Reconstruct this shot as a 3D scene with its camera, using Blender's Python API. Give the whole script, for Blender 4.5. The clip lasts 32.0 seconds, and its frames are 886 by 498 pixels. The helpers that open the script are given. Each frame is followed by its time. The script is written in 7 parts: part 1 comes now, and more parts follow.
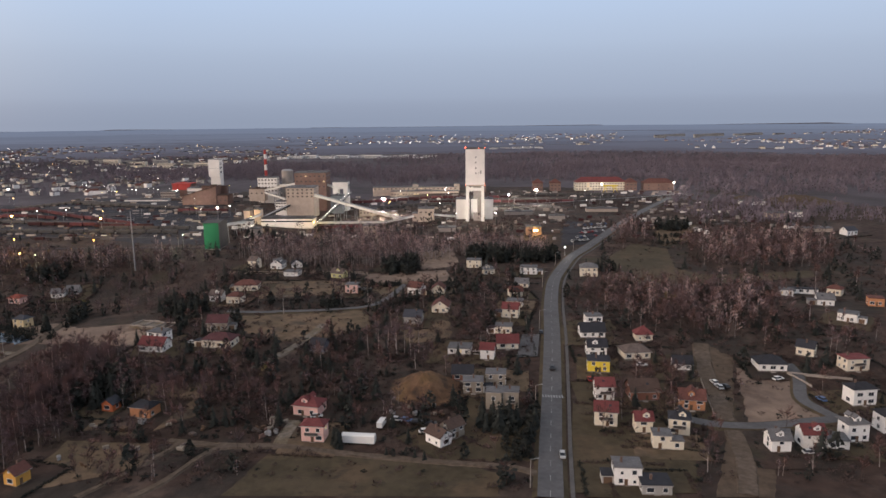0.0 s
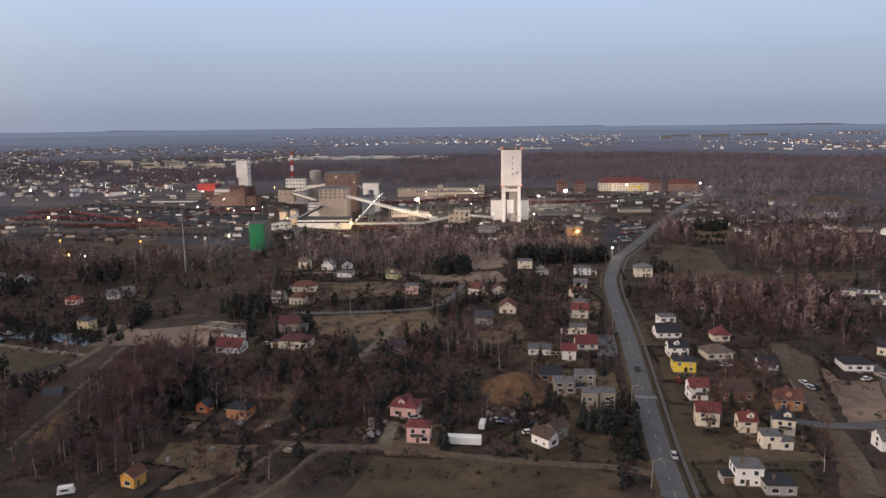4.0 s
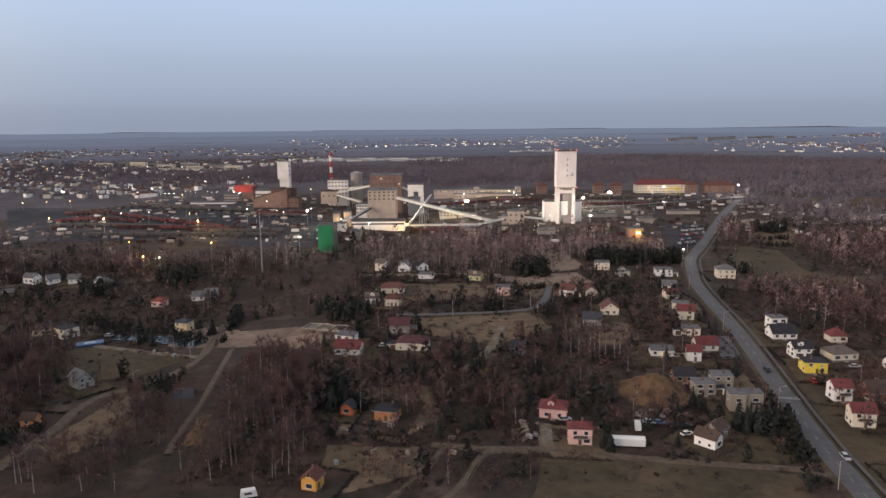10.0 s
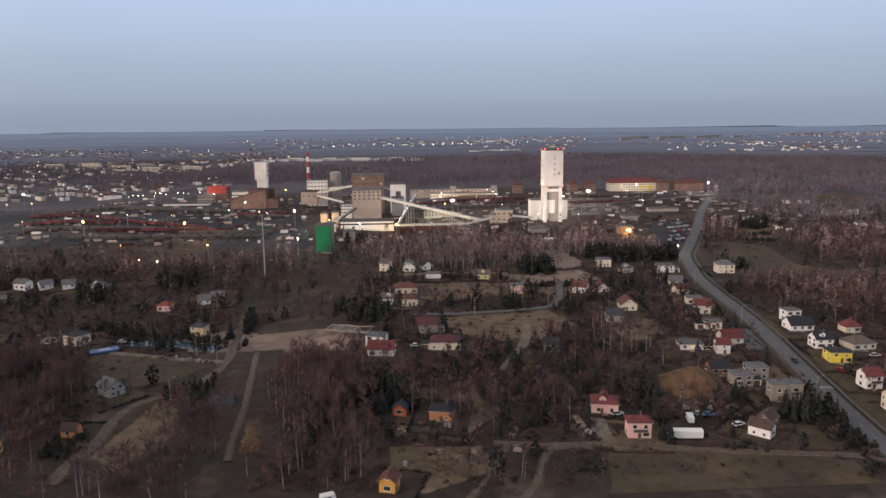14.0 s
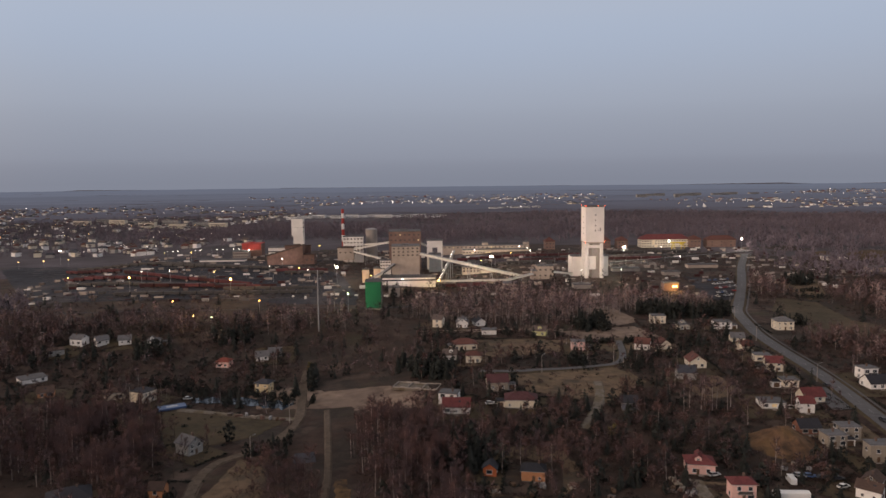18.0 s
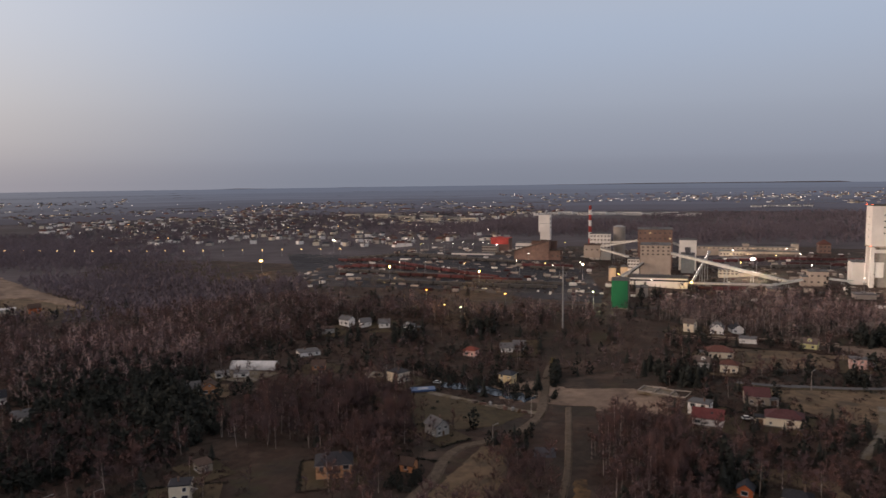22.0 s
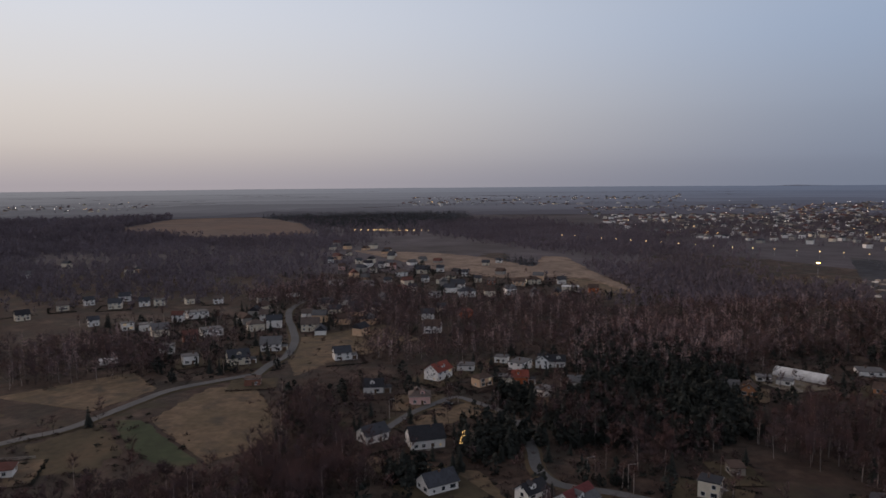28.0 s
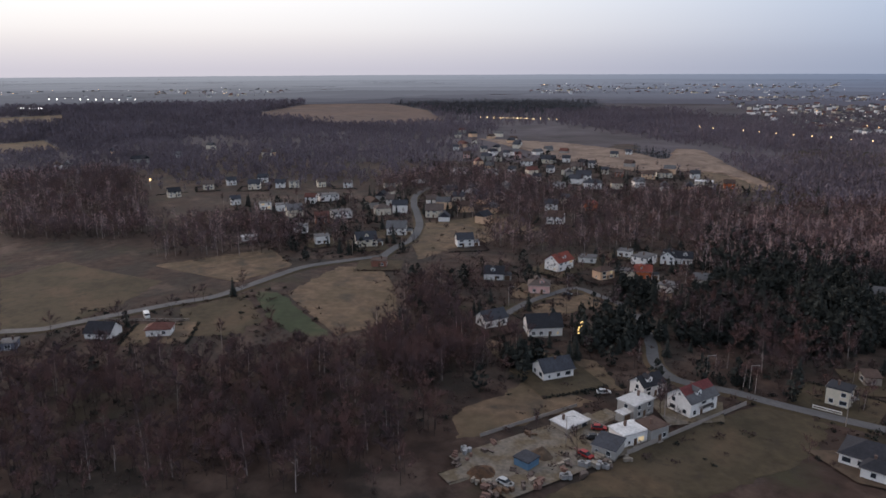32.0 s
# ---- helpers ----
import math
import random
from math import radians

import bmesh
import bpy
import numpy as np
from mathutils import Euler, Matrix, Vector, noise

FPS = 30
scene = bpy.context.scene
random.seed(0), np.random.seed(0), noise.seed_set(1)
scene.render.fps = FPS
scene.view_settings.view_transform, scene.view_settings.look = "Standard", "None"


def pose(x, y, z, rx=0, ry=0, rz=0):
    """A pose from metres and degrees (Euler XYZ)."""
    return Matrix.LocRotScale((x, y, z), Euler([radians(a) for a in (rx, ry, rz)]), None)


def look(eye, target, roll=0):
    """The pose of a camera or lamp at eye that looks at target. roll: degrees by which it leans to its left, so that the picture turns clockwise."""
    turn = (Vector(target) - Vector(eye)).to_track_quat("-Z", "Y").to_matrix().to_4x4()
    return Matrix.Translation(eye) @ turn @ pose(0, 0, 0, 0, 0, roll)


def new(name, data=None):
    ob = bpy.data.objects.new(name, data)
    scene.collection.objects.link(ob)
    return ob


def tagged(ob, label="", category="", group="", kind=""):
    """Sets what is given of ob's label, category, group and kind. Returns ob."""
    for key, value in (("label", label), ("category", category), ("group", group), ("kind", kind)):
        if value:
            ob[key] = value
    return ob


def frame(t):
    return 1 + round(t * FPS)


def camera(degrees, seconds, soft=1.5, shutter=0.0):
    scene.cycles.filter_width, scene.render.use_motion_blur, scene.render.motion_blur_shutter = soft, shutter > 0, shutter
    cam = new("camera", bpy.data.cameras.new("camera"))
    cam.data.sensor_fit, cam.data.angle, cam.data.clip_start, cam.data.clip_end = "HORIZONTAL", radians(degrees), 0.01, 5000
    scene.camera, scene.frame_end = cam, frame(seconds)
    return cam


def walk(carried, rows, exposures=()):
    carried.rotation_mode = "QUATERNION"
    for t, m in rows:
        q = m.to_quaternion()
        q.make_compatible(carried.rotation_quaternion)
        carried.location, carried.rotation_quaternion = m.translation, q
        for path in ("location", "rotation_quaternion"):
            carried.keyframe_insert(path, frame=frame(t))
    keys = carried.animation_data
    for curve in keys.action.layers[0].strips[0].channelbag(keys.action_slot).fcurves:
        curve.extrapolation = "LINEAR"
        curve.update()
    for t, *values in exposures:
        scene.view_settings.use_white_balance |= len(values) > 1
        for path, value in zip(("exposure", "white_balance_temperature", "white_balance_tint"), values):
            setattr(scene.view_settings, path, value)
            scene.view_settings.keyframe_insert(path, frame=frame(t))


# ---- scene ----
cam = camera(63.69, 32.0, shutter=0.5)
PATH = [
    (0, (-2.05, 1.54, 102.73), (-4.53, 99.91, 84.96), -0.58),
    (0.5, (-6.29, 1.44, 102.67), (-8.75, 99.82, 84.94), -0.57),
    (1, (-10.64, 1.41, 102.63), (-13.05, 99.80, 84.92), -0.58),
    (1.5, (-15.09, 1.45, 102.64), (-17.42, 99.85, 84.94), -0.60),
    (2, (-19.49, 1.41, 102.67), (-21.75, 99.80, 84.98), -0.58),
    (2.5, (-23.76, 1.34, 102.70), (-26.00, 99.74, 85.03), -0.59),
    (3, (-27.94, 1.34, 102.77), (-30.08, 99.74, 85.12), -0.58),
    (3.5, (-32.28, 1.29, 102.87), (-34.40, 99.69, 85.20), -0.60),
    (5.5, (-50.10, 1.26, 103.03), (-52.01, 99.69, 85.49), -0.55),
    (6, (-54.54, 1.31, 102.89), (-56.37, 99.76, 85.41), -0.54),
    (6.5, (-58.99, 1.31, 102.79), (-60.73, 99.76, 85.38), -0.56),
    (7, (-63.44, 1.53, 102.71), (-65.10, 99.99, 85.31), -0.54),
    (7.5, (-67.87, 1.60, 102.68), (-69.44, 100.07, 85.29), -0.56),
    (8, (-72.41, 1.60, 102.68), (-73.89, 100.07, 85.31), -0.54),
    (8.5, (-76.96, 1.65, 102.67), (-78.35, 100.12, 85.32), -0.52),
    (9, (-81.36, 1.69, 102.66), (-82.70, 100.17, 85.32), -0.50),
    (9.5, (-85.84, 1.73, 102.65), (-87.10, 100.21, 85.31), -0.51),
    (10, (-90.30, 1.69, 102.69), (-91.51, 100.17, 85.34), -0.52),
    (10.5, (-94.79, 1.71, 102.74), (-95.60, 100.18, 85.36), -0.52),
    (11, (-99.22, 1.64, 102.77), (-98.59, 100.11, 85.37), -0.51),
    (11.5, (-103.61, 1.54, 102.78), (-100.13, 99.95, 85.33), -0.51),
    (12, (-108.00, 1.63, 102.71), (-102.36, 99.93, 85.26), -0.50),
    (12.5, (-112.51, 1.82, 102.60), (-106.77, 100.12, 85.14), -0.53),
    (13, (-116.98, 2.07, 102.60), (-111.18, 100.36, 85.15), -0.51),
    (13.5, (-121.41, 2.35, 102.68), (-115.53, 100.63, 85.18), -0.51),
    (14, (-125.76, 2.60, 102.73), (-119.85, 100.89, 85.28), -0.54),
    (14.5, (-130.10, 2.90, 102.78), (-124.15, 101.25, 85.67), -0.53),
    (15, (-134.56, 3.38, 102.81), (-128.47, 102.20, 88.72), -0.49),
    (15.5, (-139.06, 3.77, 102.73), (-132.82, 103.09, 92.86), -0.48),
    (17.5, (-152.45, 4.35, 102.83), (-147.40, 103.76, 93.23), -0.55),
    (18, (-153.19, 4.66, 102.50), (-148.58, 104.10, 92.92), -0.60),
    (18.5, (-153.72, 4.91, 102.26), (-151.90, 104.43, 92.64), -0.61),
    (19, (-153.95, 5.32, 102.10), (-158.86, 104.73, 92.53), -0.67),
    (19.5, (-153.90, 5.74, 102.00), (-164.73, 104.69, 92.42), -0.71),
    (20, (-153.89, 5.94, 101.92), (-169.55, 104.24, 92.33), -0.71),
    (20.5, (-153.84, 6.14, 101.88), (-173.27, 103.76, 92.27), -0.74),
    (21, (-153.69, 6.44, 101.87), (-176.54, 103.31, 92.25), -0.74),
    (21.5, (-153.55, 6.65, 101.86), (-179.65, 102.70, 92.23), -0.74),
    (22, (-153.76, 6.82, 101.79), (-182.85, 102.01, 92.16), -0.73),
    (22.5, (-154.27, 7.10, 101.58), (-187.46, 100.94, 91.96), -0.70),
    (23, (-155.20, 7.74, 101.25), (-195.93, 98.57, 91.76), -0.71),
    (23.5, (-155.89, 8.48, 100.87), (-208.34, 93.10, 91.54), -0.69),
    (24, (-156.23, 9.19, 100.44), (-219.61, 85.99, 91.22), -0.65),
    (24.5, (-156.34, 10.17, 99.96), (-228.90, 78.39, 90.86), -0.63),
    (26.5, (-156.46, 11.38, 99.50), (-235.98, 71.32, 90.36), -0.53),
    (27, (-156.92, 11.31, 99.57), (-238.71, 68.11, 90.42), -0.51),
    (27.5, (-157.14, 11.32, 99.58), (-241.01, 65.01, 90.42), -0.50),
    (28, (-157.26, 11.38, 99.59), (-242.80, 62.33, 90.21), -0.49),
    (28.5, (-157.32, 11.37, 99.58), (-244.27, 59.74, 89.60), -0.44),
    (29, (-157.29, 11.41, 99.53), (-245.55, 57.21, 88.93), -0.43),
    (29.5, (-157.26, 11.46, 99.49), (-246.76, 54.56, 87.97), -0.35),
    (30, (-157.24, 11.42, 99.48), (-247.60, 51.72, 84.92), -0.33),
    (30.5, (-157.47, 11.45, 99.47), (-248.53, 48.93, 82.05), -0.28),
    (31, (-157.60, 11.64, 99.39), (-249.07, 46.87, 79.58), -0.27),
    (31.5, (-157.54, 11.77, 99.29), (-248.71, 46.34, 77.12), -0.30),
    (32, (-157.43, 11.92, 99.21), (-248.14, 46.15, 74.71), -0.27),
]
walk(cam, [(t, look(eye, target, roll)) for t, eye, target, roll in PATH],
     exposures=[(0, 0.55, 6500, 12), (14.3, 0.55, 6500, 12), (15.6, 0.25, 6500, 12), (17.5, 0.08, 7100, 16), (22, 0.08, 7100, 16), (24.5, -0.08, 6750, 15), (26.5, -0.2, 6500, 14), (28.5, -0.2, 6450, 14), (29.5, -0.12, 6300, 14), (31, 0.25, 6150, 13), (32, 0.55, 6050, 11)])

# ---- light: dusk sky, the afterglow low in the west ----
WEST = Vector((-0.93, -0.37, 0.0))
world = bpy.data.worlds.new("dusk")
scene.world = world
world.use_nodes = True
wn, wl = world.node_tree.nodes, world.node_tree.links
wn.clear()


def wnode(kind, **values):
    n = wn.new(kind)
    for key, value in values.items():
        n.inputs[int(key[1:])].default_value = value
    return n


def ramp(node, stops):
    els = node.color_ramp.elements
    while len(els) < len(stops):
        els.new(0.5)
    for el, (at, col) in zip(els, stops):
        el.position, el.color = at, (*col, 1)


w_tex = wnode("ShaderNodeTexCoord")
w_sep = wnode("ShaderNodeSeparateXYZ")
wl.new(w_tex.outputs["Generated"], w_sep.inputs[0])
w_north, w_west = wnode("ShaderNodeValToRGB"), wnode("ShaderNodeValToRGB")
ramp(w_north, [(0.0, (0.196, 0.232, 0.302)), (0.03, (0.234, 0.277, 0.357)), (0.10, (0.300, 0.364, 0.466)), (0.22, (0.360, 0.452, 0.590)), (0.45, (0.40, 0.41, 0.43))])
ramp(w_west, [(0.0, (0.468, 0.423, 0.436)), (0.05, (0.689, 0.63, 0.575)), (0.13, (0.800, 0.780, 0.745)), (0.28, (0.730, 0.785, 0.860)), (0.6, (0.46, 0.44, 0.44))])
for rm in (w_north, w_west):
    rm.color_ramp.interpolation = "CARDINAL"
    wl.new(w_sep.outputs["Z"], rm.inputs[0])
w_dot = wnode("ShaderNodeVectorMath", i1=WEST)
w_dot.operation = "DOT_PRODUCT"
wl.new(w_tex.outputs["Generated"], w_dot.inputs[0])
w_map = wnode("ShaderNodeMapRange", i1=0.0, i2=1.08)
w_map.interpolation_type = "SMOOTHSTEP"
wl.new(w_dot.outputs["Value"], w_map.inputs[0])
w_mix = wn.new("ShaderNodeMix")
w_mix.data_type = "RGBA"
wl.new(w_map.outputs[0], w_mix.inputs[0])
wl.new(w_north.outputs[0], w_mix.inputs[6])
wl.new(w_west.outputs[0], w_mix.inputs[7])
w_bg = wnode("ShaderNodeBackground", i1=1.0)
wl.new(w_mix.outputs[2], w_bg.inputs[0])
w_out = wnode("ShaderNodeOutputWorld")
wl.new(w_bg.outputs[0], w_out.inputs[0])

sun = new("sun", bpy.data.lights.new("sun", "SUN"))
sun.data.energy, sun.data.angle, sun.data.color = 1.55, radians(40), (1.0, 0.74, 0.54)
sun.matrix_world = look((0, 0, 300), (0.93 * 300, 0.55 * 300, 300 - 75))


# ---- materials ----
MATS = {}


def mat(name, col, rough=0.9, var=0.25, scale=1.5, big=0.12, bump=0.15, metal=0.0, second=None, amount=0.5, emit=None, strength=0.0, per=0.0, alpha=1.0):
    """A surface with grain at the given scale (1/m) and blotches at a tenth of it, in world metres."""
    m = bpy.data.materials.new(name)
    m.use_nodes = True
    nt = m.node_tree
    b = nt.nodes["Principled BSDF"]
    b.inputs["Roughness"].default_value, b.inputs["Metallic"].default_value = rough, metal
    b.inputs["Specular IOR Level"].default_value = 0.25
    b.inputs["Alpha"].default_value = alpha
    if emit:
        b.inputs["Emission Color"].default_value, b.inputs["Emission Strength"].default_value = (*emit, 1), strength
    geo = nt.nodes.new("ShaderNodeNewGeometry")
    fine, wide = nt.nodes.new("ShaderNodeTexNoise"), nt.nodes.new("ShaderNodeTexNoise")
    fine.inputs["Scale"].default_value, fine.inputs["Detail"].default_value = scale, 5
    wide.inputs["Scale"].default_value, wide.inputs["Detail"].default_value = scale * big, 3
    for n in (fine, wide):
        nt.links.new(geo.outputs["Position"], n.inputs["Vector"])
    add = nt.nodes.new("ShaderNodeMath")
    add.operation = "ADD"
    nt.links.new(fine.outputs["Fac"], add.inputs[0])
    nt.links.new(wide.outputs["Fac"], add.inputs[1])
    ma = nt.nodes.new("ShaderNodeMapRange")
    ma.inputs[1].default_value, ma.inputs[2].default_value = 0.7, 1.3
    ma.inputs[3].default_value, ma.inputs[4].default_value = 1 - var, 1 + var
    nt.links.new(add.outputs[0], ma.inputs[0])
    mul = nt.nodes.new("ShaderNodeMix")
    mul.data_type, mul.blend_type = "RGBA", "MULTIPLY"
    mul.inputs[0].default_value = 1.0
    mul.inputs[6].default_value = (*col, 1)
    if second:
        mx, mr = nt.nodes.new("ShaderNodeMix"), nt.nodes.new("ShaderNodeMapRange")
        mx.data_type = "RGBA"
        mr.inputs[1].default_value, mr.inputs[2].default_value = amount - 0.06, amount + 0.08
        nt.links.new(wide.outputs["Fac"], mr.inputs[0])
        nt.links.new(mr.outputs[0], mx.inputs[0])
        mx.inputs[6].default_value, mx.inputs[7].default_value = (*col, 1), (*second, 1)
        nt.links.new(mx.outputs[2], mul.inputs[6])
    nt.links.new(ma.outputs[0], mul.inputs[7])
    last = mul.outputs[2]
    if per:
        info, pr, pm = nt.nodes.new("ShaderNodeObjectInfo" if per > 0 else "ShaderNodeNewGeometry"), nt.nodes.new("ShaderNodeMapRange"), nt.nodes.new("ShaderNodeMix")
        pm.data_type, pm.blend_type = "RGBA", "MULTIPLY"
        pm.inputs[0].default_value = 1.0
        pr.inputs[3].default_value, pr.inputs[4].default_value = 1 - abs(per), 1 + abs(per)
        nt.links.new(info.outputs["Random" if per > 0 else "Random Per Island"], pr.inputs[0])
        nt.links.new(last, pm.inputs[6])
        nt.links.new(pr.outputs[0], pm.inputs[7])
        last = pm.outputs[2]
    nt.links.new(last, b.inputs["Base Color"])
    if bump:
        bp = nt.nodes.new("ShaderNodeBump")
        bp.inputs["Strength"].default_value, bp.inputs["Distance"].default_value = bump, 0.3 / scale
        nt.links.new(fine.outputs["Fac"], bp.inputs["Height"])
        nt.links.new(bp.outputs[0], b.inputs["Normal"])
    MATS[name] = m
    return m


# ground and fields
mat("ground", (0.054, 0.034, 0.028), 1, 0.5, 0.22, 0.16, 0.6, second=(0.029, 0.023, 0.020), amount=0.5)
def patch(m, col, scale, lo, hi):
    """Lets a second colour through in irregular patches of a given size."""
    nt = MATS[m].node_tree
    b = nt.nodes["Principled BSDF"]
    was = b.inputs["Base Color"].links[0].from_socket
    geo, n1, mr, mx = (nt.nodes.new(k) for k in ("ShaderNodeNewGeometry", "ShaderNodeTexNoise", "ShaderNodeMapRange", "ShaderNodeMix"))
    n1.inputs["Scale"].default_value, n1.inputs["Detail"].default_value, n1.inputs["Roughness"].default_value = scale, 6, 0.65
    nt.links.new(geo.outputs["Position"], n1.inputs["Vector"])
    nt.links.new(n1.outputs["Fac"], mr.inputs[0])
    mr.inputs[1].default_value, mr.inputs[2].default_value = lo, hi
    mx.data_type = "RGBA"
    nt.links.new(mr.outputs[0], mx.inputs[0])
    nt.links.new(was, mx.inputs[6])
    mx.inputs[7].default_value = (*col, 1)
    nt.links.new(mx.outputs[2], b.inputs["Base Color"])


patch("ground", (0.104, 0.073, 0.061), 0.045, 0.52, 0.70)
patch("ground", (0.044, 0.039, 0.024), 0.03, 0.57, 0.70)
patch("ground", (0.026, 0.022, 0.021), 0.11, 0.56, 0.70)
# far ground: distance haze painted into a greyer, bluer base colour
mat("hazed_ground", (0.086, 0.074, 0.088), 1, 0.40, 0.02, 0.2, 0.3, second=(0.050, 0.042, 0.048), amount=0.5)
mat("olive", (0.062, 0.049, 0.031), 1, 0.30, 0.35, 0.12, 0.4, second=(0.076, 0.054, 0.035), amount=0.55)
mat("drygrass", (0.152, 0.106, 0.072), 1, 0.35, 0.3, 0.15, 0.4, second=(0.094, 0.070, 0.046), amount=0.5)
mat("straw", (0.240, 0.176, 0.140), 1, 0.30, 0.25, 0.12, 0.4, second=(0.150, 0.110, 0.090), amount=0.5)
mat("green", (0.040, 0.052, 0.028), 1, 0.25, 0.3, 0.15, 0.3, second=(0.067, 0.061, 0.038), amount=0.55)
mat("fallow", (0.130, 0.086, 0.072), 1, 0.25, 0.03, 0.15, 0.3, second=(0.098, 0.068, 0.060), amount=0.5)
mat("bare", (0.100, 0.072, 0.053), 1, 0.35, 0.4, 0.15, 0.5, second=(0.072, 0.053, 0.040), amount=0.48)
patch("olive", (0.078, 0.060, 0.040), 0.06, 0.50, 0.68)
patch("olive", (0.045, 0.036, 0.026), 0.20, 0.55, 0.70)
patch("drygrass", (0.065, 0.052, 0.041), 0.08, 0.50, 0.66)
patch("straw", (0.090, 0.063, 0.052), 0.05, 0.52, 0.68)
mat("coal", (0.030, 0.031, 0.041), 1, 0.45, 0.1, 0.15, 0.6, second=(0.055, 0.048, 0.050), amount=0.56)
mat("spoil", (0.135, 0.078, 0.048), 1, 0.4, 0.35, 0.2, 0.8, second=(0.114, 0.070, 0.037), amount=0.5)
patch("spoil", (0.050, 0.034, 0.026), 0.16, 0.50, 0.64)
mat("asphalt", (0.102, 0.100, 0.108), 0.8, 0.22, 0.6, 0.1, 0.1, second=(0.072, 0.071, 0.077), amount=0.55)
mat("paving", (0.100, 0.095, 0.097), 0.95, 0.2, 0.8, 0.2, 0.2)
mat("dirt", (0.120, 0.092, 0.074), 1, 0.40, 0.6, 0.2, 0.3, second=(0.082, 0.062, 0.048), amount=0.5)
mat("gravel", (0.185, 0.160, 0.138), 1, 0.35, 0.9, 0.2, 0.3, second=(0.114, 0.091, 0.064), amount=0.5)
mat("roadmark", (0.30, 0.30, 0.31), 0.8, 0.4, 2)
# walls
WALLS = dict(white=(0.80, 0.78, 0.77), cream=(0.70, 0.63, 0.52), yellow=(0.72, 0.55, 0.07), yellowcream=(0.68, 0.55, 0.34), orange=(0.50, 0.235, 0.125),
             ochre=(0.52, 0.28, 0.07), pink=(0.72, 0.46, 0.42), peach=(0.68, 0.47, 0.32), grey=(0.33, 0.32, 0.31), greybrown=(0.27, 0.235, 0.20),
             brick=(0.24, 0.11, 0.08), rust=(0.48, 0.14, 0.06), slate=(0.14, 0.15, 0.19), blue=(0.10, 0.18, 0.28), orangewhite=(0.66, 0.36, 0.20), lime=(0.60, 0.58, 0.30))
for k, c in WALLS.items():
    mat("wall_" + k, c, 0.9, 0.10, 1.2, 0.2, 0.1, per=0.06)
ROOFS = dict(red=(0.135, 0.040, 0.042), redroof=(0.19, 0.052, 0.040), redbrown=(0.115, 0.050, 0.043), brown=(0.075, 0.050, 0.043), greybrown=(0.105, 0.082, 0.076),
             maroon=(0.075, 0.032, 0.036), dark=(0.028, 0.029, 0.037), slate=(0.046, 0.049, 0.062), grey=(0.115, 0.113, 0.122), white=(0.52, 0.52, 0.54), greyred=(0.10, 0.10, 0.11))
for k, c in ROOFS.items():
    mat("roof_" + k, c, 0.92, 0.22, 1.6, 0.25, 0.3, per=0.12)
mat("water", (0.03, 0.04, 0.055), 0.12, 0.15, 0.2, bump=0.02)
mat("glass", (0.03, 0.035, 0.045), 0.12, 0.1, 3, bump=0)
mat("lit_window", (0.5, 0.4, 0.25), 0.4, 0.1, 3, bump=0, emit=(1.0, 0.72, 0.36), strength=0.32)
mat("pane_dull", (0.085, 0.07, 0.065), 0.3, 0.2, 1, bump=0)
mat("frame_white", (0.7, 0.7, 0.7), 0.6, 0.1, 3, bump=0)
mat("door_wood", (0.12, 0.075, 0.05), 0.7, 0.25, 4)
mat("plinth", (0.17, 0.15, 0.14), 0.95, 0.2, 2)
mat("gutter", (0.33, 0.31, 0.30), 0.6, 0.1, 3, bump=0)
mat("chimney_brick", (0.13, 0.088, 0.075), 0.9, 0.25, 5)
# trees
mat("bark", (0.058, 0.043, 0.040), 1, 0.3, 2, per=-0.25)
mat("birch_bark", (0.30, 0.255, 0.245), 0.9, 0.35, 1.5, per=-0.25)
mat("twig", (0.096, 0.063, 0.068), 1, 0.25, 0.08, per=-0.35, alpha=0.5)
mat("twig_red", (0.124, 0.070, 0.067), 1, 0.25, 0.08, per=-0.35, alpha=0.5)
mat("needle", (0.025, 0.028, 0.026), 1, 0.3, 1, per=-0.3)
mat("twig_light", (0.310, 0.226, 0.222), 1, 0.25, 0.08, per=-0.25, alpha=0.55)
# paler twig: mid-distance haze put into the colour; birches share it
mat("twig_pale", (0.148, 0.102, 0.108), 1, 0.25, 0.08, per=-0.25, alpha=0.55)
# far twig and needle copies, lightened and greyed: haze painted into the colour
mat("twig_hazed", (0.150, 0.125, 0.150), 1, 0.30, 0.008, per=-0.10, alpha=0.85)
mat("needle_hazed", (0.062, 0.066, 0.078), 1, 0.3, 0.02, per=-0.3)
mat("willow", (0.15, 0.125, 0.05), 1, 0.2, 1, per=-0.3)
mat("scrub", (0.066, 0.046, 0.044), 1, 0.25, 0.3, per=-0.35)
# works
mat("concrete_white", (0.76, 0.72, 0.69), 0.9, 0.10, 0.15, 0.3, 0.1)
mat("concrete_grey", (0.30, 0.265, 0.245), 0.9, 0.15, 0.3, 0.2, 0.1)
mat("concrete_tan", (0.42, 0.345, 0.295), 0.9, 0.14, 0.25, 0.2, 0.1)
mat("brick_brown", (0.200, 0.130, 0.112), 0.9, 0.2, 0.5, 0.2, 0.1)
mat("brick_dark", (0.16, 0.10, 0.085), 0.9, 0.25, 0.4, 0.2, 0.1)
mat("green_sheet", (0.010, 0.115, 0.055), 0.6, 0.12, 0.2, 0.3, 0.1)
mat("red_paint", (0.36, 0.05, 0.045), 0.7, 0.2, 0.5, 0.3)
mat("steel", (0.30, 0.30, 0.31), 0.6, 0.15, 0.8, metal=0.3)
mat("steel_dark", (0.075, 0.07, 0.07), 0.7, 0.2, 0.8, metal=0.2)
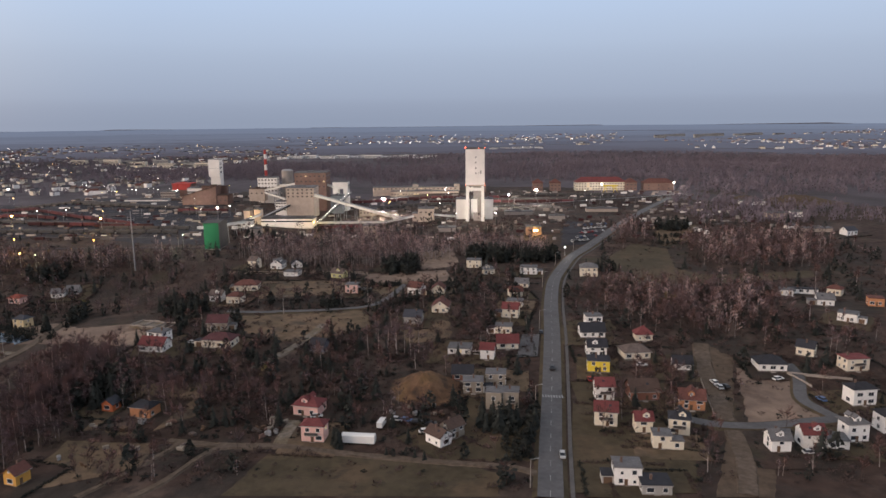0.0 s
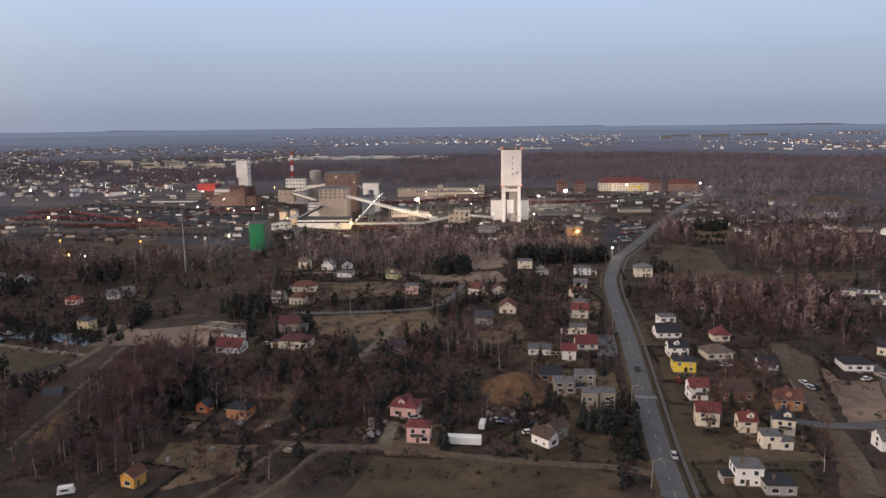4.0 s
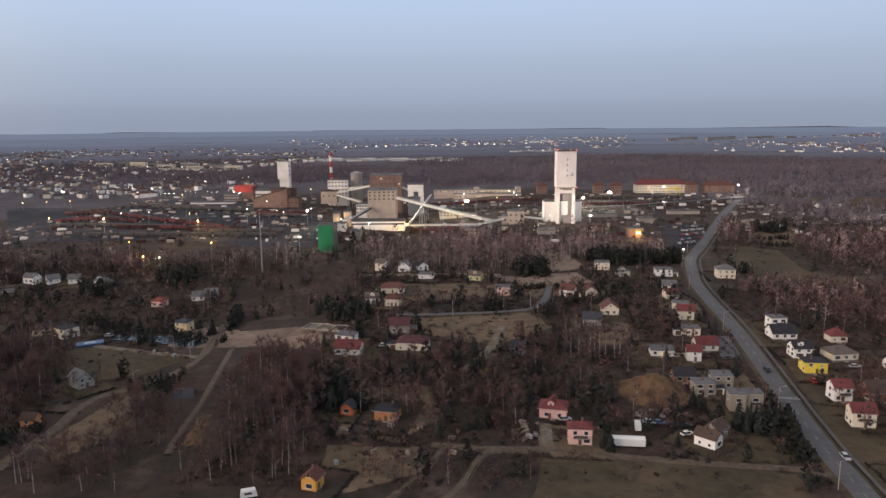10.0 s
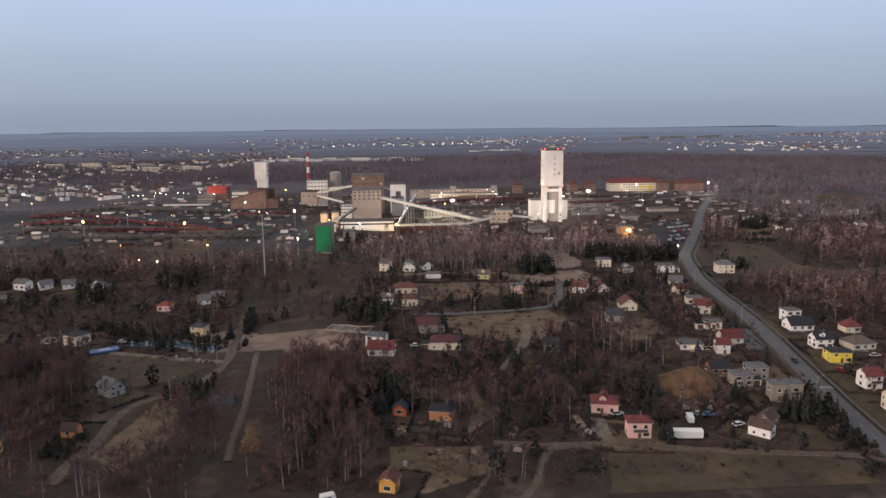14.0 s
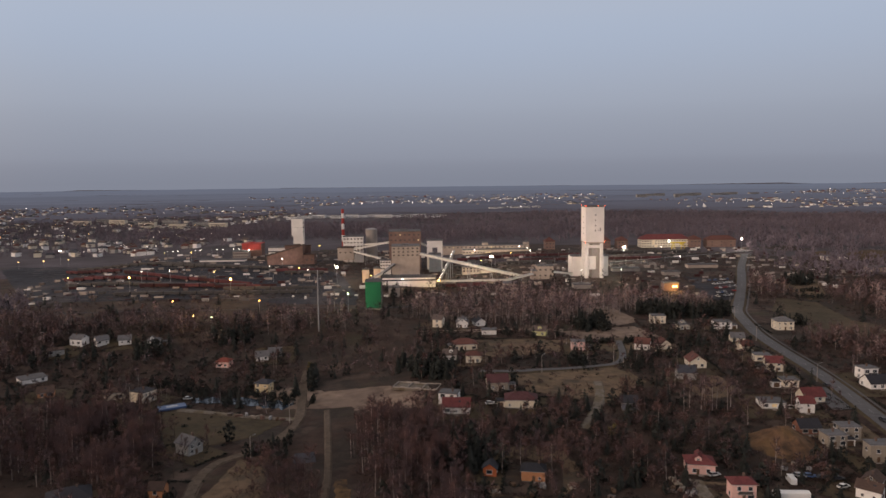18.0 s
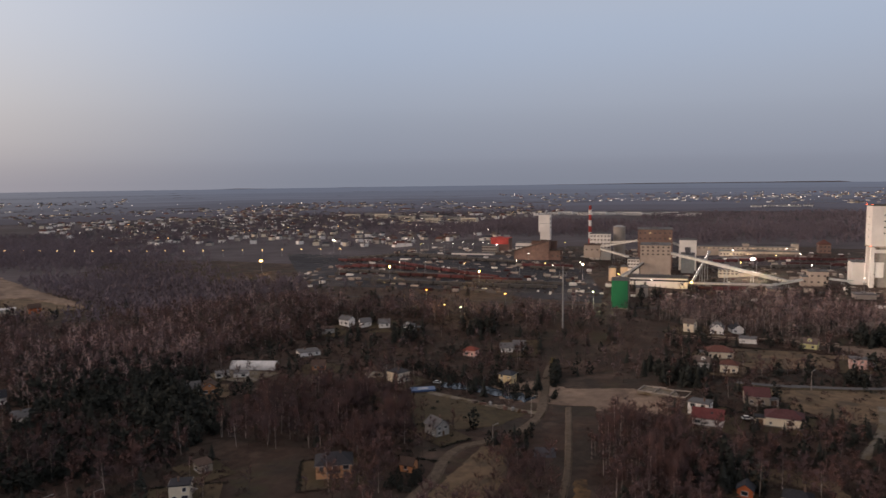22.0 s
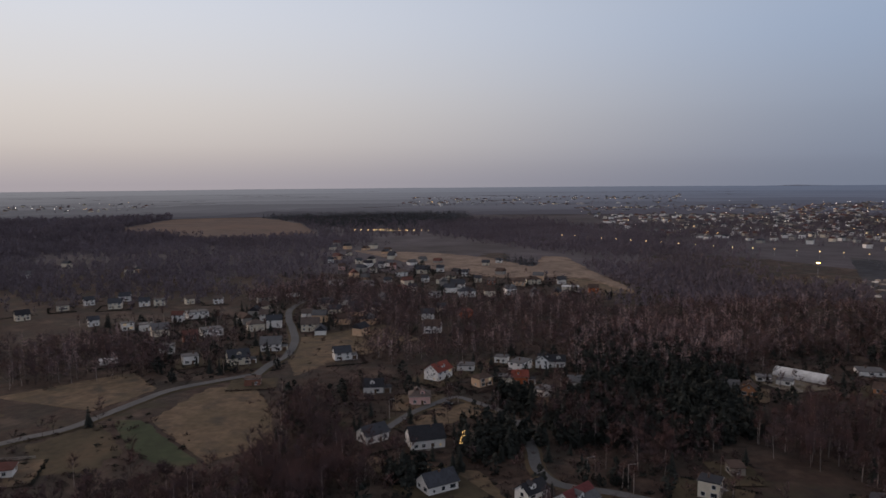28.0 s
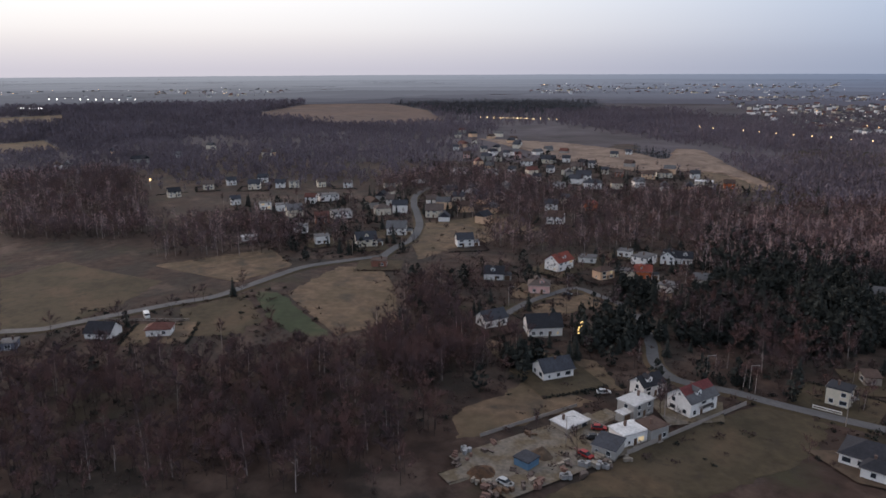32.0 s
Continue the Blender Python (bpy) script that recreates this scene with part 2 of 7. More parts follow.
mat("gallery", (0.62, 0.60, 0.57), 0.8, 0.15, 0.4)
mat("rail", (0.14, 0.11, 0.10), 0.6, 0.2, 0.5, metal=0.4)
mat("crane_yellow", (0.62, 0.46, 0.03), 0.6, 0.15, 0.6)
mat("wagon_red", (0.080, 0.027, 0.030), 0.8, 0.25, 0.4, per=0.6)
mat("tyre", (0.02, 0.02, 0.02), 0.9, 0.1, 5)
for k, c in dict(silver=(0.45, 0.46, 0.48), white=(0.7, 0.7, 0.7), red=(0.30, 0.03, 0.03), black=(0.03, 0.03, 0.035), blue=(0.06, 0.11, 0.24)).items():
    mat("car_" + k, c, 0.35, 0.05, 2, bump=0)
for k, c, s in (("lamp_white", (1.0, 0.93, 0.78), 14), ("lamp_amber", (1.0, 0.62, 0.16), 14), ("lamp_orange", (1.0, 0.42, 0.08), 12), ("lamp_red", (1.0, 0.12, 0.05), 8), ("lamp_green", (0.75, 1.0, 0.6), 10), ("fairy_light", (1.0, 0.6, 0.2), 2.2), ("far_lamp", (1.0, 0.90, 0.80), 4.5), ("far_amber", (1.0, 0.62, 0.25), 4.5)):
    mat(k, c, 0.5, 0.0, 1, bump=0, emit=c, strength=s)


# ---- helpers for building ----
def smooth(v):
    v = min(1.0, max(0.0, v))
    return v * v * (3 - 2 * v)


def height(x, y):
    """The lie of the land: two gentle steps under the works, and a slow rise to the horizon."""
    r = math.hypot(x + 80, y)
    near = (1 + 8 * smooth((y - 200) / 150) * smooth((x + 210) / 100) + 5 * smooth((y - 480) / 130) * smooth((x + 120) / 100)
            + 13 * smooth((y - 370) / 120) * (1 - smooth((x + 210) / 100)) * smooth((x + 560) / 150) + 9 * smooth((r - 1300) / 3000))
    k = smooth((r - 1500) / 600)
    return near * (1 - k) + (9 + 0.0165 * max(0.0, r - 2000)) * k


class Build:
    """Collects vertices and faces of one mesh."""

    def __init__(self):
        self.v, self.f, self.m = [], [], []

    def face(self, pts, m=0):
        n = len(self.v)
        self.v += [tuple(p) for p in pts]
        self.f.append(tuple(range(n, n + len(pts))))
        self.m.append(m)
        return self

    def solid(self, verts, faces, m=0):
        n = len(self.v)
        self.v += [tuple(p) for p in verts]
        for f in faces:
            self.f.append(tuple(i + n for i in f))
            self.m.append(m)
        return self

    def box(self, x0, y0, z0, x1, y1, z1, m=0):
        vs = [(x, y, z) for z in (z0, z1) for x, y in ((x0, y0), (x1, y0), (x1, y1), (x0, y1))]
        return self.solid(vs, [(3, 2, 1, 0), (4, 5, 6, 7), (0, 1, 5, 4), (1, 2, 6, 5), (2, 3, 7, 6), (3, 0, 4, 7)], m)

    def tube(self, a, b, r0, r1, n=6, m=0):
        a, b = Vector(a), Vector(b)
        d = (b - a).normalized()
        u = d.orthogonal().normalized()
        w = d.cross(u)
        ring = [(math.cos(2 * math.pi * i / n), math.sin(2 * math.pi * i / n)) for i in range(n)]
        vs = [a + (u * c + w * s) * r0 for c, s in ring] + [b + (u * c + w * s) * r1 for c, s in ring]
        fs = [(i, (i + 1) % n, n + (i + 1) % n, n + i) for i in range(n)] + [tuple(range(n))[::-1], tuple(range(n, 2 * n))]
        return self.solid(vs, fs, m)

    def beam(self, a, b, w, h, m=0):
        """A box-section girder from a to b, its top level across."""
        a, b = Vector(a), Vector(b)
        d = (b - a).normalized()
        s = d.cross(Vector((0, 0, 1))).normalized() * (w / 2)
        u = s.cross(d).normalized() * h
        vs = [a - s, a + s, a + s + u, a - s + u, b - s, b + s, b + s + u, b - s + u]
        return self.solid(vs, [(0, 1, 2, 3), (7, 6, 5, 4), (0, 4, 5, 1), (1, 5, 6, 2), (2, 6, 7, 3), (3, 7, 4, 0)], m)

    def mesh(self, name, mats):
        me = bpy.data.meshes.new(name)
        me.from_pydata(self.v, [], self.f)
        for m in mats:
            me.materials.append(MATS[m] if isinstance(m, str) else m)
        me.polygons.foreach_set("material_index", self.m)
        me.update()
        return me


def part(name, b, mats, parent=None, label=""):
    me = b.mesh(name, [mats] if isinstance(mats, str) else mats) if isinstance(b, Build) else b
    ob = new(name, me)
    ob.parent = parent
    return tagged(ob, label)


def thing(name, x, y, rot, label, category, group="", z=None):
    ob = new(name)
    ob.empty_display_size = 0.5
    ob.matrix_world = pose(x, y, height(x, y) if z is None else z, 0, 0, rot)
    return tagged(ob, label, category, group)


BLOCKED, STRIPS, PLOTS = [], [], []  # ground taken by buildings and by roads


def taken(x, y, pad=1.5):
    for bx, by, br in BLOCKED:
        if abs(x - bx) < br + pad and abs(y - by) < br + pad and math.hypot(x - bx, y - by) < br + pad:
            return True
    for ax, ay, bx, by, half in STRIPS:
        if min(ax, bx) - half - pad < x < max(ax, bx) + half + pad and min(ay, by) - half - pad < y < max(ay, by) + half + pad:
            dx, dy = bx - ax, by - ay
            t = max(0, min(1, ((x - ax) * dx + (y - ay) * dy) / (dx * dx + dy * dy + 1e-9)))
            if math.hypot(x - ax - t * dx, y - ay - t * dy) < half + pad:
                return True
    return False


def inside(x, y, poly):
    c = False
    for (ax, ay), (bx, by) in zip(poly, poly[1:] + poly[:1]):
        if (ay > y) != (by > y) and x < (bx - ax) * (y - ay) / (by - ay) + ax:
            c = not c
    return c


# ---- the ground, one sheet to the horizon ----
def spread(lo, hi, step, far):
    out, s, v = [], step, hi
    while v < far:
        s *= 1.13
        v += s
        out.append(v)
    low, s, v = [], step, lo
    while v > -far:
        s *= 1.13
        v -= s
        low.append(v)
    return np.array(low[::-1] + list(np.arange(lo, hi + 0.1, step)) + out)


def ground():
    gx, gy = spread(-900, 330, 7.0, 4900), spread(-160, 930, 7.0, 4900)
    vs = [(x, y, height(x, y)) for y in gy for x in gx]
    n = len(gx)
    fs = [(j * n + i, j * n + i + 1, (j + 1) * n + i + 1, (j + 1) * n + i) for j in range(len(gy) - 1) for i in range(n - 1)
          if math.hypot(gx[i] + 80, gy[j]) < 4850]
    me = bpy.data.meshes.new("ground")
    me.from_pydata(vs, [], fs)
    me.materials.append(MATS["ground"])
    me.materials.append(MATS["hazed_ground"])
    # faces beyond about 900 m take the colour with haze painted in
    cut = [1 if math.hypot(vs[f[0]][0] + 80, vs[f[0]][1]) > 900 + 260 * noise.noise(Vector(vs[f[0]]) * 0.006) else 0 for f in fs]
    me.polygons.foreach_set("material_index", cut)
    me.polygons.foreach_set("use_smooth", [True] * len(fs))
    tagged(new("ground", me), "brown late-winter ground of dry grass, leaf litter and gardens", "ground", kind="structure")


ground()


def to_edge(x, y, poly):
    """A point outside a plot is drawn in to its edge, a little unevenly."""
    if inside(x, y, poly):
        return x, y
    best = None
    for (ax, ay), (bx, by) in zip(poly, poly[1:] + poly[:1]):
        t = max(0, min(1, ((x - ax) * (bx - ax) + (y - ay) * (by - ay)) / ((bx - ax) ** 2 + (by - ay) ** 2 + 1e-9)))
        q = (ax + (bx - ax) * t, ay + (by - ay) * t)
        e = math.hypot(q[0] - x, q[1] - y)
        if best is None or e < best[0]:
            best = (e, q)
    k = 1.8 * noise.noise(Vector((best[1][0] * 0.2, best[1][1] * 0.2, 9))) + 0.9 * noise.noise(Vector((best[1][0] * 0.7, best[1][1] * 0.7, 4)))
    return best[1][0] + k, best[1][1] + k


FIELDS = []


def field(kind, poly, lift=0.10):
    """A plot of open land, draped in a grid over the ground, with an uneven edge."""
    xs, ys = [p[0] for p in poly], [p[1] for p in poly]
    size = max(max(xs) - min(xs), max(ys) - min(ys))
    far = math.hypot(sum(xs) / len(xs) + 80, sum(ys) / len(ys)) > 850
    step = max(2.0, size / 70)
    PLOTS.append(kind)
    FIELDS.append(poly)
    lift = (1.0 if far else lift) + 0.003 * len(PLOTS)
    nx, ny = int((max(xs) - min(xs)) / step) + 2, int((max(ys) - min(ys)) / step) + 2
    b, at = Build(), {}
    for j in range(ny):
        for i in range(nx):
            x, y = min(xs) + i * step, min(ys) + j * step
            if any(inside(x + u * step, y + v * step, poly) for u, v in ((0, 0), (1, 0), (1, 1), (0, 1), (0.5, 0.5))):
                q = []
                for a, c in ((i, j), (i + 1, j), (i + 1, j + 1), (i, j + 1)):
                    if (a, c) not in at:
                        px, py = to_edge(min(xs) + a * step, min(ys) + c * step, poly)
                        at[a, c] = len(b.v)
                        edge = not inside(min(xs) + a * step, min(ys) + c * step, poly)
                        b.v.append((px, py, height(px, py) + (-0.4 if edge and far else 0.02 if edge else lift)))
                    q.append(at[a, c])
                b.f.append(tuple(q))
                b.m.append(0)
    names = dict(olive="short olive-green winter pasture", drygrass="rough dry grassland, yellow-brown", straw="pale straw-coloured fallow field", green="narrow strip of green winter crop",
                 fallow="wide orange-brown fallow field", bare="bare trampled sandy plot", coal="black coal-strewn ground of the rail yard", spoil="orange-brown spoil ground")
    tagged(part("field", b, kind), names[kind], "field", kind="structure")


def smooth_line(pts, n=6):
    out = []
    for k in range(len(pts) - 1):
        p0, p1, p2, p3 = (Vector(pts[max(0, min(len(pts) - 1, i))]) for i in (k - 1, k, k + 1, k + 2))
        for s in range(n):
            t = s / n
            out.append(0.5 * (2 * p1 + (p2 - p0) * t + (2 * p0 - 5 * p1 + 4 * p2 - p3) * t * t + (3 * p1 - p0 - 3 * p2 + p3) * t ** 3))
    return out + [Vector(pts[-1])]


def ribbon(line, lo, hi, lift, b, m=0, ragged=0.0, drop=(0.0, 0.0)):
    """A strip along a line between two offsets from its middle."""
    prev = None
    for k, p in enumerate(line):
        d = (line[min(k + 1, len(line) - 1)] - line[max(k - 1, 0)]).normalized()
        s = Vector((d.y, -d.x))
        e = ragged * noise.noise(Vector((p.x * 0.3, p.y * 0.3, 5)))
        a, c = p + s * (lo - e), p + s * (hi + e)
        pair = [(a.x, a.y, height(a.x, a.y) + lift - drop[0]), (c.x, c.y, height(c.x, c.y) + lift - drop[1])]
        if prev:
            b.face([prev[0], prev[1], pair[1], pair[0]], m)
        prev = pair
    return b


def road(kind, wide, pts):
    line = smooth_line(pts, 8)
    for a, c in zip(line[::4], line[4::4] + [line[-1]]):
        STRIPS.append((a.x, a.y, c.x, c.y, wide / 2))
    b = Build()
    if kind == "road":
        ribbon(line, -wide / 2, wide / 2, 0.56, b)
        ob = tagged(part("road", b, "asphalt"), "worn grey asphalt road" if wide > 6 else "narrow grey asphalt lane", "road", kind="structure")
        verge = Build()
        ribbon(line, -wide / 2 - 1.6, -wide / 2 + 0.1, 0.53, verge, 0, 0.0, (0.6, 0))
        ribbon(line, wide / 2 - 0.1, wide / 2 + 1.6, 0.53, verge, 0, 0.0, (0, 0.6))
        part("verge", verge, "olive", ob)
        if wide > 6:
            dash = Build()
            long_line = smooth_line(pts, 60)
            walked, start = 0.0, None
            for p, q in zip(long_line, long_line[1:]):
                if walked % 9 < 3.5:
                    ribbon([p, q], -0.07, 0.07, 0.59, dash)
                walked += (q - p).length
            part("road_marking", dash, "roadmark", ob, "dashed white centre line")
            kerbs = Build()
            ribbon(line, wide / 2 + 1.9, wide / 2 + 3.1, 0.40, kerbs)
            tagged(part("pavement", kerbs, "paving"), "grey concrete footway beside the road", "pavement", kind="structure")
    else:
        ribbon(line, -wide / 2, wide / 2, 0.38, b, 0, 0.4)
        ribbon(line, -wide / 2 - 0.7, -wide / 2, 0.38, b, 0, 0.4, (0.45, 0))
        ribbon(line, wide / 2, wide / 2 + 0.7, 0.38, b, 0, 0.4, (0, 0.45))
        tagged(part("track", b, kind), "pale unmade dirt track" if kind == "dirt" else "grey gravel drive", "track", kind="structure")


# ---- houses ----
def window_mesh(w, h, lit=False, panes=True):
    b = Build()
    b.box(-w / 2, -0.03, 0, w / 2, 0.05, h, 0)
    if panes:
        b.box(-w / 2 + 0.09, -0.034, 0.09, -0.04, -0.02, h - 0.09, 1)
        b.box(0.04, -0.034, 0.09, w / 2 - 0.09, -0.02, h - 0.09, 1)
    b.box(-w / 2 - 0.08, -0.16, -0.06, w / 2 + 0.08, 0.03, 0.0, 0)
    return b.mesh("window", ["frame_white", "lit_window" if lit else "glass"])


WIN = {(k, lit): window_mesh(w, h, lit) for k, w, h in (("small", 0.9, 1.0), ("mid", 1.35, 1.4), ("wide", 2.1, 1.45)) for lit in (False, True)}
BARE = {k: window_mesh(w, h, False, False) for k, w, h in (("small", 0.9, 1.0), ("mid", 1.35, 1.4), ("wide", 2.1, 1.45))}
PANE = {k: Build().box(-w / 2 + 0.09, -0.036, 0.09, w / 2 - 0.09, -0.024, h - 0.09).mesh("pane", ["glass"]) for k, w, h in (("small", 0.9, 1.0), ("mid", 1.35, 1.4), ("wide", 2.1, 1.45))}
db = Build()
db.box(-0.5, -0.06, 0, 0.5, 0.05, 2.1)
DOOR = db.mesh("door", ["door_wood"])
cb = Build()
cb.box(-0.3, -0.3, 0, 0.3, 0.3, 1.6)
cb.box(-0.37, -0.37, 1.5, 0.37, 0.37, 1.62)
CHIM = cb.mesh("chimney", ["chimney_brick"])

LOOKS = dict(white="white rendered", cream="cream rendered", yellow="bright yellow rendered", yellowcream="pale yellow rendered", orange="orange rendered", ochre="ochre yellow timber",
             pink="pink rendered", peach="peach rendered", grey="weathered grey rendered", greybrown="grey-brown weathered", brick="dark red brick", rust="rust-red rendered",
             slate="dark slate-grey", blue="blue sheet-metal", orangewhite="orange and white rendered", lime="pale lime-yellow rendered")
TOPS = dict(red="dark red tiled", redroof="bright red tiled", redbrown="red-brown tiled", brown="brown", greybrown="grey-brown", maroon="maroon tiled", dark="near-black",
            slate="blue-grey", grey="grey", white="pale white-grey", greyred="grey and red")
HOUSES = []


def wing(ob, x0, y0, x1, y1, h, wall, top):
    """A low annex against the house: walls, flat roof, one window or garage door."""
    an = part("annex", Build().box(x0, y0, -0.6, x1, y1, h), "wall_" + wall, ob)
    part("annex_roof", Build().box(x0 - 0.2, y0 - 0.2, h, x1 + 0.2, y1 + 0.2, h + 0.22), "roof_" + top, an)
    part("garage_door", Build().box((x0 + x1) / 2 - 1.2, y0 - 0.05, 0.1, (x0 + x1) / 2 + 1.2, y0 + 0.05, 2.2), "door_wood", an)


def dormer(ob, u, out, base, along, wall, top, side):
    """A gabled dormer with its window, standing out of the roof slope."""
    w, h = 1.1, 1.5
    wb = Build().box(-w, -out, 0, w, 0, h).face([(-w, -out, h), (w, -out, h), (0, -out, h + 0.8)])
    rb = Build()
    for s in (-1, 1):
        lo, hi = (s * (w + 0.25), h - 0.18), (0, h + 0.82)
        vs = [(x, y, z + e) for e in (0.01, 0.16) for x, z, y in ((*lo, -out - 0.3), (*hi, -out - 0.3), (*hi, 0.3), (*lo, 0.3))]
        rb.solid(vs, [(3, 2, 1, 0), (4, 5, 6, 7), (0, 1, 5, 4), (1, 2, 6, 5), (2, 3, 7, 6), (3, 0, 4, 7)])
    d = part("dormer", wb, "wall_" + wall, ob)
    d.location = (u, 0, base) if along else (0, u, base)
    d.rotation_euler = (0, 0, radians((0 if side < 0 else 180) if along else (270 if side < 0 else 90)))
    part("dormer_roof", rb, "roof_" + top, d)
    wi = part("window", WIN["small", False], None, d)
    wi.location = (0, -out, 0.3)


def balcony(ob, w, y, z):
    b = part("balcony", Build().box(-w / 2, y - 1.3, z - 0.18, w / 2, y, z), "concrete_grey", ob)
    rb = Build().box(-w / 2, y - 1.3, z + 0.12, w / 2, y - 1.25, z + 1.0)
    part("railing", rb, "steel_dark", b)


def house(x, y, rot, w, d, floors, roof, wall, top):
    rng = random.Random(int(x * 13 + y * 7))
    if w >= 7:
        w, d = w * 0.92, d * 0.92
    h = 0.4 + 2.6 * floors
    small = w < 5.2 and floors < 1.3
    name = "shed" if small else "house"
    kinds = dict(gable="gabled", hip="hipped", flat="flat", pyr="pyramid", shed="lean-to")
    size = "one-storey " if floors < 1.35 else "two-storey " if floors > 1.55 else ""
    ob = thing(name, x, y, rot, f"{LOOKS[wall]} {size}{name} with a {TOPS[top]} {kinds[roof]} roof", name, "sheds in the gardens" if small else "houses of the village")
    r = max(w, d) * 0.62
    BLOCKED.append((x, y, r))
    HOUSES.append((x, y, rot, w, d, floors))
    a, c = w / 2, d / 2
    along = w >= d  # the ridge runs along the longer side
    rise = {"gable": 0.36, "hip": 0.27, "pyr": 0.55, "shed": 0.15, "flat": 0.0}[roof] * (d if along else w)
    wb, rb = Build(), Build()
    wb.box(-a, -c, -0.6, a, c, h)
    o, t = 0.5, 0.22
    if roof == "gable":
        if along:
            for sx in (-a, a):
                wb.face([(sx, -c, h), (sx, c, h), (sx, 0, h + rise)])
            pts = [(-c - o, -o * rise / c), (0, rise), (c + o, -o * rise / c)]
            for (y0, z0), (y1, z1) in zip(pts, pts[1:]):
                vs = [(sx, yy, h + zz + e) for e in (0.02, t) for sx, yy, zz in ((-a - o, y0, z0), (a + o, y0, z0), (a + o, y1, z1), (-a - o, y1, z1))]
                rb.solid(vs, [(3, 2, 1, 0), (4, 5, 6, 7), (0, 1, 5, 4), (1, 2, 6, 5), (2, 3, 7, 6), (3, 0, 4, 7)], 0)
        else:
            for sy in (-c, c):
                wb.face([(-a, sy, h), (a, sy, h), (0, sy, h + rise)])
            pts = [(-a - o, -o * rise / a), (0, rise), (a + o, -o * rise / a)]
            for (x0, z0), (x1, z1) in zip(pts, pts[1:]):
                vs = [(xx, sy, h + zz + e) for e in (0.02, t) for xx, sy, zz in ((x0, -c - o, z0), (x1, -c - o, z1), (x1, c + o, z1), (x0, c + o, z0))]
                rb.solid(vs, [(3, 2, 1, 0), (4, 5, 6, 7), (0, 1, 5, 4), (1, 2, 6, 5), (2, 3, 7, 6), (3, 0, 4, 7)], 0)
    elif roof in ("hip", "pyr"):
        rl = 0 if roof == "pyr" else abs(a - c) * 0.9 + 0.8
        e = [(-a - o, -c - o), (a + o, -c - o), (a + o, c + o), (-a - o, c + o)]
        tops = [(-rl, 0), (rl, 0)] if along else [(0, -rl), (0, rl)]
        vs = [(*p, h - 0.05) for p in e] + [(*p, h + 0.14) for p in e] + [(*p, h + 0.14 + rise) for p in tops]
        rb.solid(vs, [(3, 2, 1, 0), (0, 1, 5, 4), (1, 2, 6, 5), (2, 3, 7, 6), (3, 0, 4, 7)])
        rb.solid(vs, [(4, 5, 9, 8), (5, 6, 9), (6, 7, 8, 9), (7, 4, 8)] if along else [(4, 5, 8), (5, 6, 9, 8), (6, 7, 9), (7, 4, 8, 9)])
    elif roof == "shed":
        vs = [(sx, sy, h + (rise if sy > 0 else 0) + e) for e in (0.01, t) for sx, sy in ((-a - 0.3, -c - 0.3), (a + 0.3, -c - 0.3), (a + 0.3, c + 0.3), (-a - 0.3, c + 0.3))]
        rb.solid(vs, [(3, 2, 1, 0), (4, 5, 6, 7), (0, 1, 5, 4), (1, 2, 6, 5), (2, 3, 7, 6), (3, 0, 4, 7)])
    else:
        rb.box(-a - 0.25, -c - 0.25, h, a + 0.25, c + 0.25, h + 0.3)
        rb.box(-a + 0.15, -c + 0.15, h + 0.3, a - 0.15, c - 0.15, h + 0.36)
    if top == "greyred":
        for k in (-1, 1):
            e = t + 0.03
            half = [(k * c * 0.55, rise * 0.45), (0, rise)] if along else [(k * a * 0.55, rise * 0.45), (0, rise)]
            q = [(lng, sd, h + zz + e) if along else (sd, lng, h + zz + e) for lng, (sd, zz) in ((-(a if along else c) - o, half[0]), ((a if along else c) + o, half[0]), ((a if along else c) + o, half[1]), (-(a if along else c) - o, half[1]))]
            rb.face(q, 1)
    part("wall", wb, "wall_" + wall, ob)
    part("roof", rb, ["roof_" + top, "roof_red"], ob)
    extra = random.Random(int(x * 5 + y * 11))
    close = math.hypot(x + 120, y) < 470
    if close and not small:
        part("plinth", Build().box(-a - 0.04, -c - 0.04, -0.6, a + 0.04, c + 0.04, 0.42), "plinth", ob)
        for k in (-1, 1):
            if roof == "gable" and not along:
                zz = h - o * rise / a + 0.02
                g = Build().tube((k * (a + o), -c - o, zz), (k * (a + o), c + o, zz), 0.09, 0.09, 5)
            else:
                e, zz = (o, h - o * rise / c + 0.02) if roof == "gable" else (o + 0.05, h + 0.05) if roof in ("hip", "pyr") else (0.3, h + 0.1)
                g = Build().tube((-a - e, k * (c + e), zz), (a + e, k * (c + e), zz), 0.09, 0.09, 5)
            part("gutter", g, "gutter", ob)
        if roof in ("gable", "hip") and floors >= 1.2 and extra.random() < 0.5:
            half = c if along else a
            for side in ((-1, 1) if extra.random() < 0.5 else (-1,)):
                dormer(ob, (a if along else c) * extra.uniform(-0.3, 0.3), half * 0.72, h + rise * 0.22, along, wall, top, side)
        if roof == "gable" and extra.random() < 0.6:
            for k in (-1, 1):
                lng = extra.uniform(-0.5, 0.5) * (a if along else c)
                vs = [(lng + dx, k * (c if along else a) * (1 - tt), h + rise * tt + t + 0.05) for dx, tt in ((-0.45, 0.42), (0.45, 0.42), (0.45, 0.62), (-0.45, 0.62))]
                part("roof_window", Build().face(vs if along else [(v_, u_, z_) for u_, v_, z_ in vs]), "glass", ob)
        if floors >= 1.8 and extra.random() < 0.6:
            balcony(ob, min(w * 0.6, 4.5), -c, 2.9)
